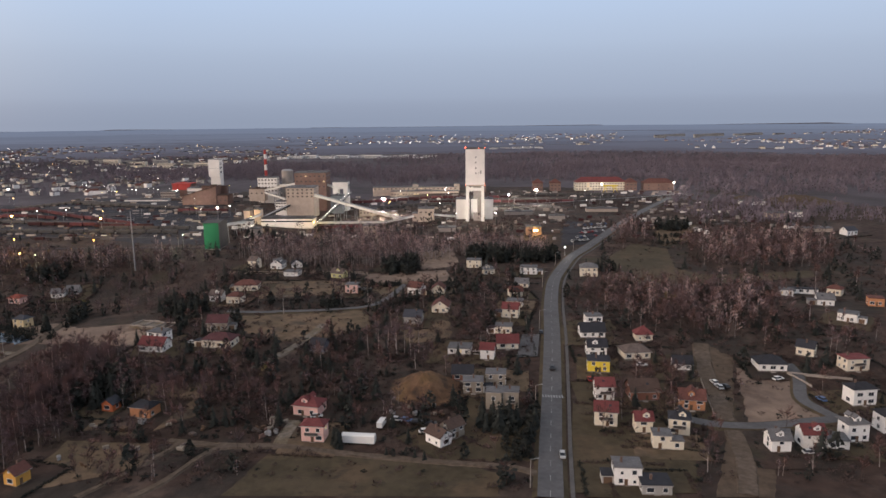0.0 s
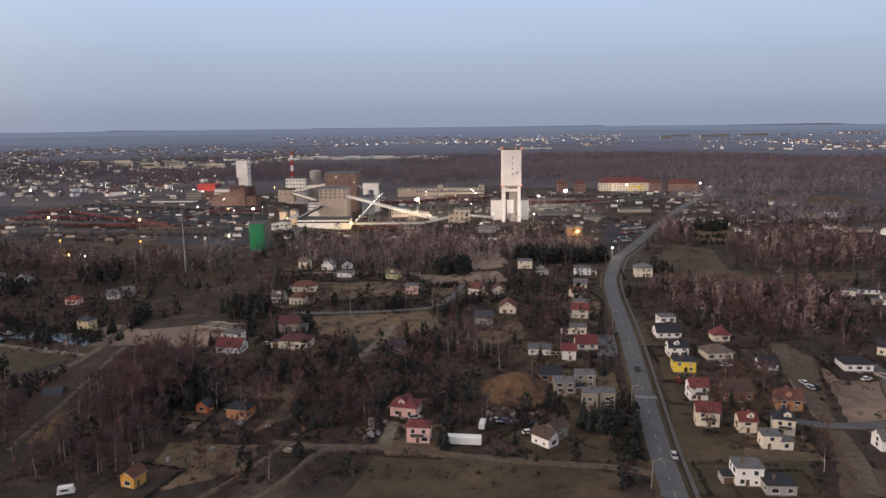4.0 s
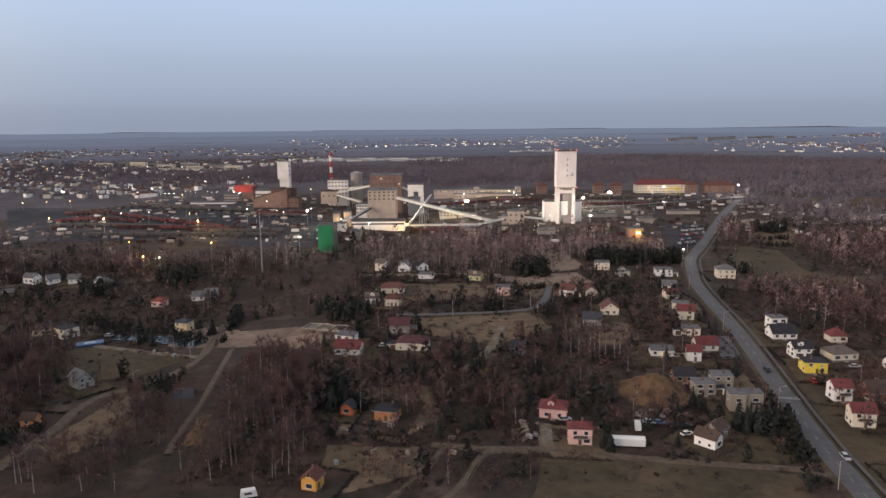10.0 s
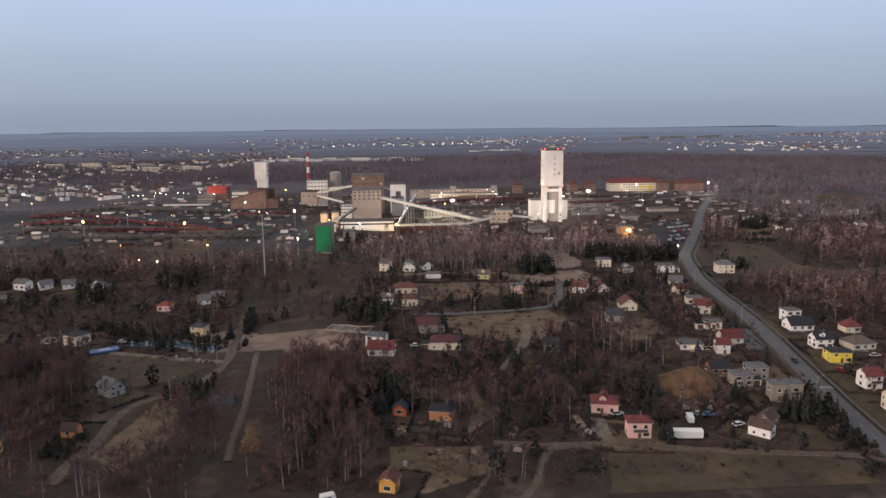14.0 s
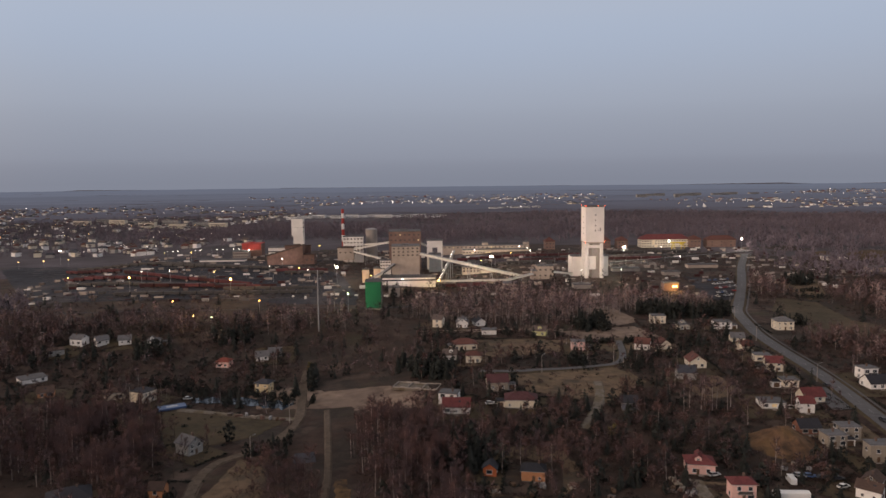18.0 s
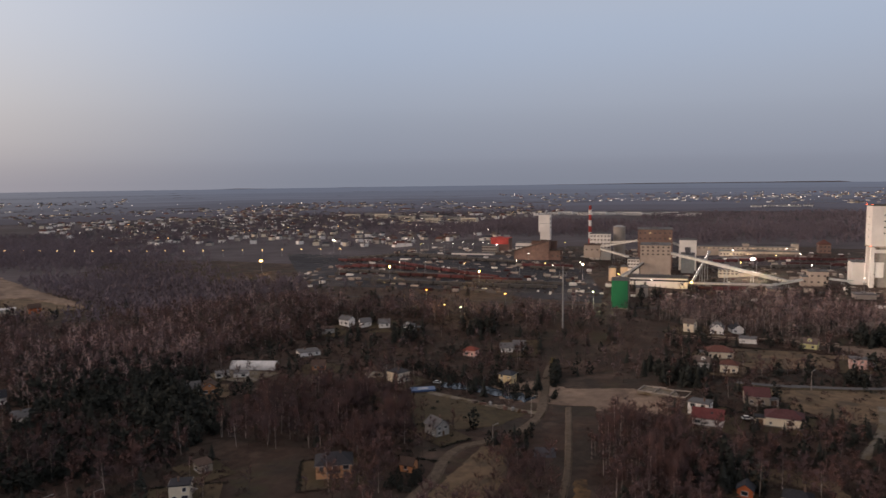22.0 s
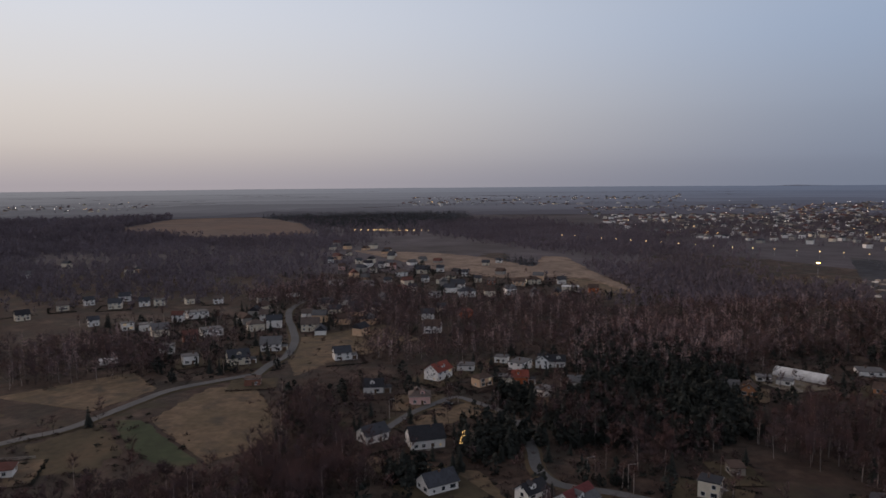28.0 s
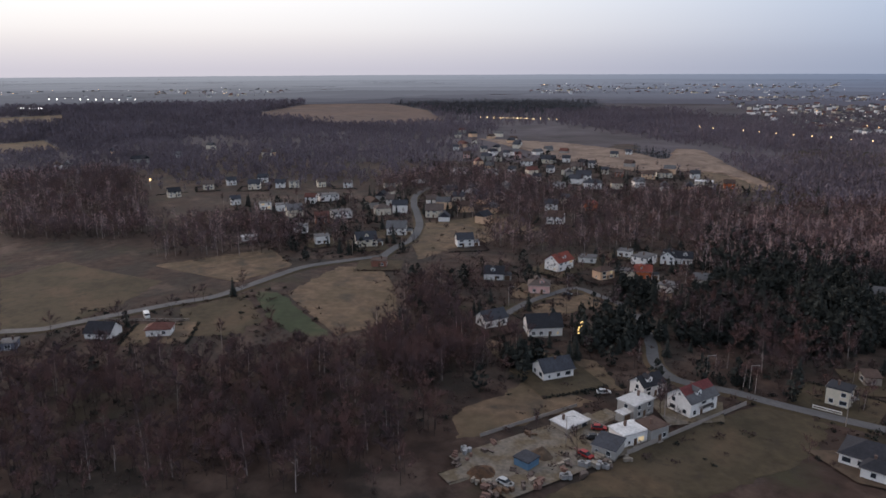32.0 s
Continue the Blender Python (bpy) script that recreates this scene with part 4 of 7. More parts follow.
house(-776.8, 293.6, 78, 16.0, 11.0, 1.6, "flat", "white", "grey")
house(-721.0, 304.1, 58, 7.5, 6.5, 1.65, "gable", "pink", "redbrown")
house(-682.9, 316.0, 53, 10.6, 9.0, 1.5, "flat", "white", "grey")
house(-670.4, 340.2, 62, 16.0, 11.0, 1.8, "hip", "white", "slate")
house(-712.9, 358.1, 53, 13.7, 11.0, 1.8, "gable", "white", "slate")
house(-737.6, 396.6, 48, 7.5, 6.5, 1.65, "gable", "cream", "slate")
house(-717.2, 399.0, 42, 7.5, 6.5, 1.65, "gable", "brick", "greybrown")
house(-697.7, 416.6, 55, 12.9, 11.0, 1.65, "hip", "peach", "brown")
house(-699.2, 435.2, 65, 14.5, 11.0, 1.65, "hip", "cream", "brown")
house(-683.6, 457.3, 56, 8.9, 7.6, 1.65, "gable", "white", "slate")
house(-642.0, 432.3, 51, 16.0, 11.0, 1.65, "flat", "cream", "white")
house(-626.4, 445.3, 52, 9.3, 7.9, 1.65, "gable", "rust", "brown")
house(-797.0, 271.7, 75, 14.9, 11.0, 1.65, "flat", "white", "grey")
house(-775.7, 316.9, 54, 7.5, 6.5, 1.65, "gable", "white", "slate")
house(-822.6, 356.4, 55, 12.8, 10.9, 1.65, "hip", "white", "greybrown")
house(-867.2, 344.2, 79, 8.2, 7.0, 1.65, "hip", "cream", "greybrown")
house(-902.9, 372.2, 58, 7.5, 6.5, 1.65, "gable", "white", "slate")
house(-830.9, 408.8, 57, 9.1, 7.8, 1.65, "gable", "white", "slate")
house(-830.9, 387.0, 57, 16.0, 11.0, 1.65, "gable", "cream", "slate")
house(-883.3, 376.9, 69, 7.5, 6.5, 1.65, "gable", "pink", "redbrown")
house(-768.8, 384.4, 55, 11.7, 9.9, 1.65, "gable", "cream", "greybrown")
house(-767.7, 354.4, 48, 7.5, 6.5, 1.65, "gable", "white", "slate")
house(-985.5, 342.3, 66, 7.5, 6.5, 1.65, "gable", "white", "slate")
house(-909.0, 325.3, 62, 8.6, 7.3, 1.65, "gable", "pink", "brown")
house(-1053.7, 396.2, 71, 7.5, 6.5, 1.65, "gable", "cream", "greybrown")
house(-1029.6, 368.1, 79, 7.5, 6.5, 1.65, "gable", "white", "greybrown")
house(-955.0, 366.5, 77, 8.3, 7.1, 1.65, "gable", "cream", "slate")
house(-856.7, 506.4, 42, 7.5, 6.5, 1.65, "gable", "white", "slate")
house(-844.6, 478.7, 56, 9.4, 8.0, 1.65, "gable", "cream", "slate")
house(-784.1, 411.9, 50, 7.5, 6.5, 1.65, "gable", "white", "slate")
house(299.5, 557, 20, 11.0, 8.0, 1.2, "gable", "white", "slate")
house(183, 381, -12, 14.5, 4.6, 0.8, "flat", "white", "dark")
house(-724.5, 316.5, 61, 7.7, 6.5, 1.65, "gable", "cream", "slate")


# ---- trees ----
def unit(rng):
    z, a = rng.uniform(-1, 1), rng.uniform(0, 2 * math.pi)
    s = math.sqrt(1 - z * z)
    return Vector((s * math.cos(a), s * math.sin(a), z))


def stem(b, p, q, r0, r1, n=3):
    """An open tapered stem."""
    d = (q - p).normalized()
    u = d.orthogonal().normalized()
    w = d.cross(u)
    ring = [(math.cos(6.2832 * i / n), math.sin(6.2832 * i / n)) for i in range(n)]
    b.solid([p + (u * c + w * s) * r0 for c, s in ring] + [q + (u * c + w * s) * r1 for c, s in ring], [(i, (i + 1) % n, n + (i + 1) % n, n + i) for i in range(n)])


def bare_tree(seed, tall, limbs, twigs, blade, birch=False, sides=4):
    """Trunk with limbs, and a crown of fine twigs: two Builds, about tall metres high."""
    rng = random.Random(seed)
    tr, cr = Build(), Build()
    lean = Vector((rng.uniform(-0.06, 0.06), rng.uniform(-0.06, 0.06), 1)) * tall
    r = tall * 0.0115
    foot = Vector((0, 0, -0.3))
    if sides > 3:
        stem(tr, foot, lean * 0.45, r, r * 0.7, sides)
        stem(tr, lean * 0.45, lean * 0.92, r * 0.7, r * 0.2, 3)
    else:
        stem(tr, foot, lean * 0.9, r, r * 0.2, 3)
    spine = []
    for k in range(limbs):
        at = rng.uniform(0.28, 0.85)
        a0 = lean * at
        az = rng.uniform(0, 6.283)
        out = tall * (0.30 if not birch else 0.20) * (1.15 - at) * rng.uniform(0.7, 1.2) * 1.4
        tip = a0 + Vector((math.cos(az) * out, math.sin(az) * out, out * rng.uniform(0.5, 1.1)))
        side = (tip - a0).cross(unit(rng)).normalized() * r * 0.5 * (1.2 - at)
        tr.face([a0 - side, a0 + side, tip])
        spine.append((a0, tip))
    spine.append((lean * 0.5, lean))
    for k in range(twigs):
        a0, tip = rng.choice(spine)
        p = a0.lerp(tip, rng.uniform(0.3, 1.0))
        dvec = ((tip - a0).normalized() * 0.6 + unit(rng) * 0.8 + Vector((0, 0, 0.45))).normalized() * tall * rng.uniform(0.09, 0.2)
        side = dvec.cross(unit(rng)).normalized() * blade * rng.uniform(0.6, 1.3)
        cr.face([p - side, p + side, p + dvec])
    return tr, cr


def spruce(seed, tall, tiers, per):
    rng = random.Random(seed)
    tr, cr = Build(), Build()
    stem(tr, Vector((0, 0, -0.3)), Vector((0, 0, tall * 0.9)), tall * 0.018, 0.03, 3)
    for k in range(tiers):
        z = tall * (0.08 + 0.88 * k / tiers)
        rad = tall * 0.29 * (1.03 - k / tiers) ** 0.9
        for j in range(per):
            az = 6.283 * (j + rng.random()) / per
            rr = rad * rng.uniform(0.7, 1.15)
            tip = Vector((math.cos(az) * rr, math.sin(az) * rr, z - rr * rng.uniform(0.25, 0.6)))
            side = Vector((-math.sin(az), math.cos(az), 0)) * rr * rng.uniform(0.28, 0.45)
            mid = Vector((math.cos(az), math.sin(az), 0)) * rr * 0.5
            top = Vector((0, 0, z + tall * 0.07))
            cr.face([top, mid + Vector((0, 0, z - rr * 0.1)) - side, tip, mid + Vector((0, 0, z - rr * 0.1)) + side])
    return tr, cr


def evergreen(seed, tall, n):
    """A full rounded conifer: a short trunk and dense dark sprays."""
    rng = random.Random(seed)
    tr, cr = Build(), Build()
    stem(tr, Vector((0, 0, -0.3)), Vector((0, 0, tall * 0.8)), tall * 0.02, 0.05, 3)
    for k in range(n):
        p = unit(rng)
        low = rng.uniform(0.75, 1.05)
        q = Vector((p.x * tall * 0.25 * low, p.y * tall * 0.25 * low, tall * (0.50 + 0.46 * p.z * low)))
        if p.z > 0:
            q.x, q.y = q.x * (1 - 0.5 * p.z), q.y * (1 - 0.5 * p.z)
        u = (unit(rng) + Vector((p.x, p.y, -0.3))).normalized() * tall * rng.uniform(0.06, 0.12)
        w = u.cross(unit(rng)).normalized() * tall * rng.uniform(0.05, 0.10)
        cr.face([q - u - w * 0.6, q - w, q + u, q + w])
    return tr, cr


def bush(seed, size, n, blade):
    rng = random.Random(seed)
    b = Build()
    for k in range(n):
        p = unit(rng)
        p.z = abs(p.z) * 0.8
        p *= size * rng.uniform(0.25, 0.8)
        dvec = (unit(rng) + Vector((0, 0, 0.8))).normalized() * size * rng.uniform(0.3, 0.6)
        side = dvec.cross(unit(rng)).normalized() * blade * rng.uniform(0.5, 1.4)
        b.face([p - side, p + side, p + dvec])
    return b


def far_tree(seed, tall):
    """A bare tree seen from afar: a stem and a close crown of upright sprays down to the ground."""
    rng = random.Random(seed)
    tr, cr = Build(), Build()
    stem(tr, Vector((0, 0, -0.3)), Vector((0, 0, tall * 0.8)), tall * 0.012, 0.05, 3)
    for k in range(12):
        a, r = rng.uniform(0, 6.283), rng.uniform(0.3, 2.7)
        p = Vector((math.cos(a) * r, math.sin(a) * r, tall * rng.uniform(0.0, 0.66)))
        dvec = Vector((rng.uniform(-1.0, 1.0), rng.uniform(-1.0, 1.0), rng.uniform(1.8, 3.4)))
        w = rng.uniform(0.6, 1.25)
        side = Vector((math.sin(a), -math.cos(a), 0)) * w if k % 2 else Vector((math.cos(a * 3), math.sin(a * 3), 0)) * w
        cr.face([p - side, p + side, p + dvec])
    return tr, cr


def packed(b, m):
    """A Build of triangles and quads as arrays."""
    tri = []
    for f in b.f:
        tri += [(f[0], f[k], f[k + 1]) for k in range(1, len(f) - 1)]
    return np.array(b.v, np.float32), np.array(tri, np.int32), np.full(len(tri), m, np.int32)


def joined(parts_):
    vs, fs, ms, n = [], [], [], 0
    for v, f, m in parts_:
        vs.append(v)
        fs.append(f + n)
        ms.append(m)
        n += len(v)
    return np.concatenate(vs), np.concatenate(fs), np.concatenate(ms)


def tree_arrays(pair, m_trunk, m_crown):
    return joined([packed(pair[0], m_trunk), packed(pair[1], m_crown)])


def scatter_mesh(name, kinds, places, mats):
    """One mesh of many plants. places: rows of (kind, x, y, z, turn, size)."""
    vs, fs, ms, n = [], [], [], 0
    for k, x, y, z, turn, size in places:
        v, f, m = kinds[k]
        c, s = math.cos(turn) * size, math.sin(turn) * size
        rot = np.array([[c, s, 0], [-s, c, 0], [0, 0, size]], np.float32)
        vs.append(v @ rot + np.array([x, y, z], np.float32))
        fs.append(f + n)
        ms.append(m)
        n += len(v)
    v, f, m = np.concatenate(vs), np.concatenate(fs), np.concatenate(ms)
    me = bpy.data.meshes.new(name)
    me.vertices.add(len(v))
    me.vertices.foreach_set("co", v.ravel())
    me.loops.add(f.size)
    me.loops.foreach_set("vertex_index", f.ravel())
    me.polygons.add(len(f))
    me.polygons.foreach_set("loop_start", np.arange(0, f.size, 3, dtype=np.int32))
    me.polygons.foreach_set("material_index", m)
    for k in mats:
        me.materials.append(MATS[k])
    me.update()
    me.validate()
    return me


# plants of three finenesses; materials: 0 bark, 1 birch bark, 2 twig, 3 red twig, 4 needle, 5 scrub; 6 and 7 twig and
# needle with haze painted in
PLANT_MATS = ["bark", "birch_bark", "twig", "twig_red", "needle", "scrub", "twig_hazed", "needle_hazed", "twig_pale", "twig_light"]
NEAR = [tree_arrays(bare_tree(s, 11, 8, 185, 0.16), 0, 2 + s % 2) for s in range(6)]
NEAR_BIRCH = [tree_arrays(bare_tree(20 + s, 13, 7, 170, 0.14, True), 1, 2 + s % 2) for s in range(5)]
# most mid crowns take the paler twig that has haze painted in
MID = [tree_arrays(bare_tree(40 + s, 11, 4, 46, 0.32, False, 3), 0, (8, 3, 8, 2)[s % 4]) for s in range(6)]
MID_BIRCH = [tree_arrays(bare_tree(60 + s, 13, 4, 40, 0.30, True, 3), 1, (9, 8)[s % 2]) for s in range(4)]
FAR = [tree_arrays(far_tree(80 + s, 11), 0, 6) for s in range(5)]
SPRUCE = [tree_arrays(spruce(100 + s, 11, 8, 6), 0, 4) for s in range(2)] + [tree_arrays(evergreen(110 + s, 10, 60), 0, 4) for s in range(2)]
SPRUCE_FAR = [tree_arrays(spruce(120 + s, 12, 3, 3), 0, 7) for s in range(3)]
BUSH = [packed(bush(140 + s, 1.6, 22, 0.15), 5) for s in range(4)]
BUSH_DARK = [packed(bush(150 + s, 1.3, 30, 0.2), 4) for s in range(2)]


def woods(kind, poly):
    rng = random.Random(int(abs(poly[0][0] * 31 + poly[0][1])))
    xs, ys = [p[0] for p in poly], [p[1] for p in poly]
    cx, cy = sum(xs) / len(xs), sum(ys) / len(ys)
    area = abs(sum(a[0] * b[1] - b[0] * a[1] for a, b in zip(poly, poly[1:] + poly[:1]))) / 2
    far = math.hypot(cx + 120, cy)
    near, mid = far < 340, far < 720
    pool = {"wood": (NEAR + NEAR_BIRCH[:1], MID + MID_BIRCH[:1], FAR), "birch": (NEAR_BIRCH[:2] + NEAR[:3], MID_BIRCH[:3] + MID[:3], FAR), "pale": (NEAR_BIRCH[:3], MID_BIRCH, FAR), "hedge": (SPRUCE[2:], SPRUCE[2:], SPRUCE[2:]), "conifer": (SPRUCE, SPRUCE, SPRUCE_FAR), "grove": (NEAR + SPRUCE[1:3], MID + SPRUCE[1:3], FAR), "scrub": (NEAR + BUSH, MID + BUSH, FAR)}[kind][0 if near else 1 if mid else 2]
    n = int(area / (3 if kind == "hedge" else 48 if kind == "grove" else 38 if kind == "scrub" else 9 if kind == "conifer" and mid else 16 if near else 17 if mid else 62))
    n = min(n, 2000 if near else 2300 if mid else 4200)
    grow = 1.0 if mid else max(1.0, math.sqrt(area / n / 75))
    rows, tries = [], 0
    while len(rows) < n and tries < n * 12:
        tries += 1
        x, y = rng.uniform(min(xs), max(xs)), rng.uniform(min(ys), max(ys))
        j = 6 if mid else 30
        if not inside(x + rng.gauss(0, j), y + rng.gauss(0, j), poly) or (mid and taken(x, y, 1.0)) or (not mid and (math.hypot(x + 80, y) > 2060 or any(inside(x, y, f) for f in FIELDS))):
            continue
        if noise.noise(Vector((x, y, 3)) * (0.035 if mid else 0.008)) < -0.42:
            continue
        rows.append((rng.randrange(len(pool)), x, y, height(x, y), rng.uniform(0, 6.28), rng.uniform(0.55, 1.15) * grow * (0.36 if kind == "hedge" else 0.75 if kind == "grove" else 0.62 if kind == "scrub" else 1)))
    if not rows:
        return
    label = {"wood": "dense bare brown deciduous wood in late winter", "birch": "stand of bare pale-stemmed birches", "pale": "belt of bare pale-twigged birches before the works", "conifer": "dark green conifer plantation", "scrub": "thicket of brown scrub and young bare trees", "grove": "scattered bare trees and dark conifers among gardens", "hedge": "dense dark evergreen hedge and shrubs"}[kind]
    tagged(new("woodland", scatter_mesh("woodland", pool, rows, PLANT_MATS)), label, "wood", kind="stuff")
    if mid and kind != "hedge":
        low = [(rng.randrange(4), r[1] + rng.gauss(0, 3), r[2] + rng.gauss(0, 3), r[3], r[4], rng.uniform(0.6, 1.4)) for r in rows[::2 if near else 3]]
        tagged(new("undergrowth", scatter_mesh("undergrowth", BUSH, low, PLANT_MATS)), "low brown tangle of scrub between the trees", "scrub", kind="stuff")


TREE_KINDS, ALONE = {}, [0]


def tree(kind, x, y, size, turn):
    """One tree that stands alone: trunk and crown."""
    pick = int(abs(x * 3 + y * 5)) % 3
    key = (kind, pick)
    if key not in TREE_KINDS:
        if kind == "spruce":
            t, c = spruce(200 + pick, 11, 10, 8) if pick < 2 else evergreen(205, 10, 90)
            TREE_KINDS[key] = (t.mesh("trunk", ["bark"]), c.mesh("crown", ["needle"]))
        else:
            t, c = bare_tree(210 + pick + 5 * len(kind), 11, 9, 190 if kind != "willow" else 260, 0.13, kind == "birch")
            TREE_KINDS[key] = (t.mesh("trunk", ["birch_bark" if kind == "birch" else "bark"]), c.mesh("crown", [{"birch": "twig_pale", "bare": "twig", "fruit": "twig_red", "willow": "willow"}[kind]]))
    label = {"spruce": "dark green spruce in a garden", "bare": "leafless brown garden tree", "birch": "leafless white-barked birch in a garden", "fruit": "small leafless reddish fruit tree", "willow": "leafless yellow-twigged willow by the wood"}[kind]
    ob = thing("tree", x, y, math.degrees(turn), label, "tree", "trees of the village")
    ob.scale = (size, size, size)
    for nm, me in zip(("trunk", "crown"), TREE_KINDS[key]):
        part(nm, me, None, ob)


def garden(poly, trees_, bushes, spruces=0.42):
    """Single trees, hedges and scrub among the houses."""
    rng = random.Random(int(abs(poly[0][0] * 17 + poly[0][1] * 3)))
    xs, ys = [p[0] for p in poly], [p[1] for p in poly]
    low, more = [], []
    for n, single in ((trees_, True), (bushes, False)):
        k = tries = 0
        while k < n and tries < n * 10:
            tries += 1
            x, y = rng.uniform(min(xs), max(xs)), rng.uniform(min(ys), max(ys))
            if not inside(x, y, poly) or taken(x, y, 1.5 if single else 0.5) or (rng.random() < (1.0 if single else 0.85) and any(inside(x, y, f) for f in FIELDS)):
                continue
            k += 1
            if single:
                kind = "spruce" if rng.random() < spruces else rng.choice(("bare", "bare", "fruit", "birch"))
                if k % 4 == 0 and ALONE[0] < 230:
                    ALONE[0] += 1
                    tree(kind, x, y, rng.uniform(0.35, 0.8), rng.uniform(0, 6.28))
                else:
                    far_off = math.hypot(x + 120, y) > 420
                    base = {"spruce": 0, "birch": 10}.get(kind, 4 if not far_off else 14)
                    more.append((base + rng.randrange(4), x, y, height(x, y), rng.uniform(0, 6.28), rng.uniform(0.4, 0.98)))
            else:
                q = rng.random()
                low.append((rng.randrange(4) if q > 0.22 else 4 + rng.randrange(2), x, y, height(x, y), rng.uniform(0, 6.28), rng.uniform(0.4, 1.5)))
    tagged(new("garden_scrub", scatter_mesh("garden_scrub", BUSH + BUSH_DARK, low, PLANT_MATS)), "hedges, shrubs and dead growth in the gardens", "shrubs", kind="stuff")
    if more:
        tagged(new("garden_trees", scatter_mesh("garden_trees", SPRUCE + NEAR + NEAR_BIRCH[:4] + MID, more, PLANT_MATS)), "bare garden trees and dark spruces between the houses", "trees", kind="stuff")



# ---- the colliery ----
def block(name, x0, x1, y0, y1, z0, z1, wall, label, category="building", rows=0, cols=0, roof="roof_grey", lit=(), band=None, span=1.0, hip=0.0):
    """A works building as a closed block with parapet roof and rows of windows on the face towards the village and on both ends."""
    ob = thing(name, (x0 + x1) / 2, (y0 + y1) / 2, 0, label, category, z=z0)
    a, c, h = (x1 - x0) / 2, (y1 - y0) / 2, z1 - z0
    b = Build().box(-a, -c, -3, a, c, h)
    part("wall", b, wall, ob)
    part("roof", Build().box(-a - 0.3, -c - 0.3, h, a + 0.3, c + 0.3, h + 0.7).box(-a * 0.3, -c * 0.4, h + 0.7, a * 0.2, c * 0.3, h + 1.8), roof, ob)
    if hip:
        k = max(0.0, a - c)
        vs = [(-a - 0.6, -c - 0.6, h + 0.72), (a + 0.6, -c - 0.6, h + 0.72), (a + 0.6, c + 0.6, h + 0.72), (-a - 0.6, c + 0.6, h + 0.72), (-k, 0, h + hip), (k, 0, h + hip)]
        part("hipped_roof", Build().solid(vs, [(3, 2, 1, 0), (0, 1, 5, 4), (1, 2, 5), (2, 3, 4, 5), (3, 0, 4)]), roof, ob)
    if band:
        part("window_band", Build().box(-a - 0.05, -c - 0.06, h * band, a + 0.05, -c + 0.1, h * band + 1.3), "glass", ob)
    if rows:
        wm = Build().box(-0.9, -0.06, 0, 0.9, 0.1, 1.4).mesh("window", ["pane_dull"])
        lm = Build().box(-0.9, -0.06, 0, 0.9, 0.1, 1.4).mesh("window", ["lit_window"])
        k = 0
        for side in (0, 1, 3):
            n = cols if side == 0 else max(2, int(cols * c / a))
            length = 2 * a if side == 0 else 2 * c
            for r in range(rows):
                for q in range(n):
                    u = (q + 0.5) / n * length - length / 2
                    zz = h - (r + 0.75) * h * span / (rows + 0.4)
                    wi = part("window", lm if k in lit else wm, None, ob)
                    wi.location = ((u, -c, zz), (a, u, zz), None, (-a, u, zz))[side]
                    wi.rotation_euler = (0, 0, radians((0, 90, 180, 270)[side]))
                    k += 1
    BLOCKED.append(((x0 + x1) / 2, (y0 + y1) / 2, max(a, c)))
    return ob


def gallery(a, b, w=3.2, h=3.0, legs=(), label="covered white conveyor gallery on steel trestles", lights=0, dark=False):
    ob = thing("conveyor_gallery", a[0], a[1], 0, label, "conveyor", "conveyor galleries", z=a[2])
    A, B = Vector((0, 0, 0)), Vector(b) - Vector(a)
    part("casing", Build().beam(A, B, w, h), "steel_dark" if dark else "gallery", ob)
    up = Vector((0, 0, h + 0.02))
    part("roof", Build().beam(A + up, B + up, w + 0.4, 0.2), "steel", ob)
    for t in legs:
        p = A.lerp(B, t)
        foot = height(p.x + a[0], p.y + a[1]) - a[2] - 0.5
        lb = Build()
        for sx in (-1.2, 1.2):
            lb.tube((p.x + sx, p.y, foot), (p.x + sx * 0.6, p.y, p.z), 0.28, 0.22, 5)
        lb.beam((p.x - 1, p.y, (foot + p.z) / 2), (p.x + 1, p.y, (foot + p.z) / 2 + 0.01), 0.2, 0.2)
        part("trestle", lb, "steel", ob)
    for k in range(lights):
        p = A.lerp(B, (k + 0.5) / lights) + Vector((-w * 0.5, -w * 0.5 - 0.3, h * 0.8))
        part("gallery_light", SMALL_BALL, None, ob).location = p
    return ob


def ball(m, r=0.45):
    b = Build()
    n = 6
    rings = [[(r * math.sin(math.pi * j / 4) * math.cos(6.283 * i / n), r * math.sin(math.pi * j / 4) * math.sin(6.283 * i / n), r * math.cos(math.pi * j / 4)) for i in range(n)] for j in range(5)]
    for j in range(4):
        for i in range(n):
            b.face([rings[j][i], rings[j + 1][i], rings[j + 1][(i + 1) % n], rings[j][(i + 1) % n]])
    return b.mesh("lamp", [m])


SMALL_BALL = ball("lamp_white", 0.24)
LAMP_BALL = {m: ball(m, 0.34) for m in ("lamp_white", "lamp_amber", "lamp_orange", "lamp_red", "lamp_green")}
BIG_BALL = {m: ball(m, 0.75) for m in ("lamp_white", "lamp_amber", "lamp_orange")}


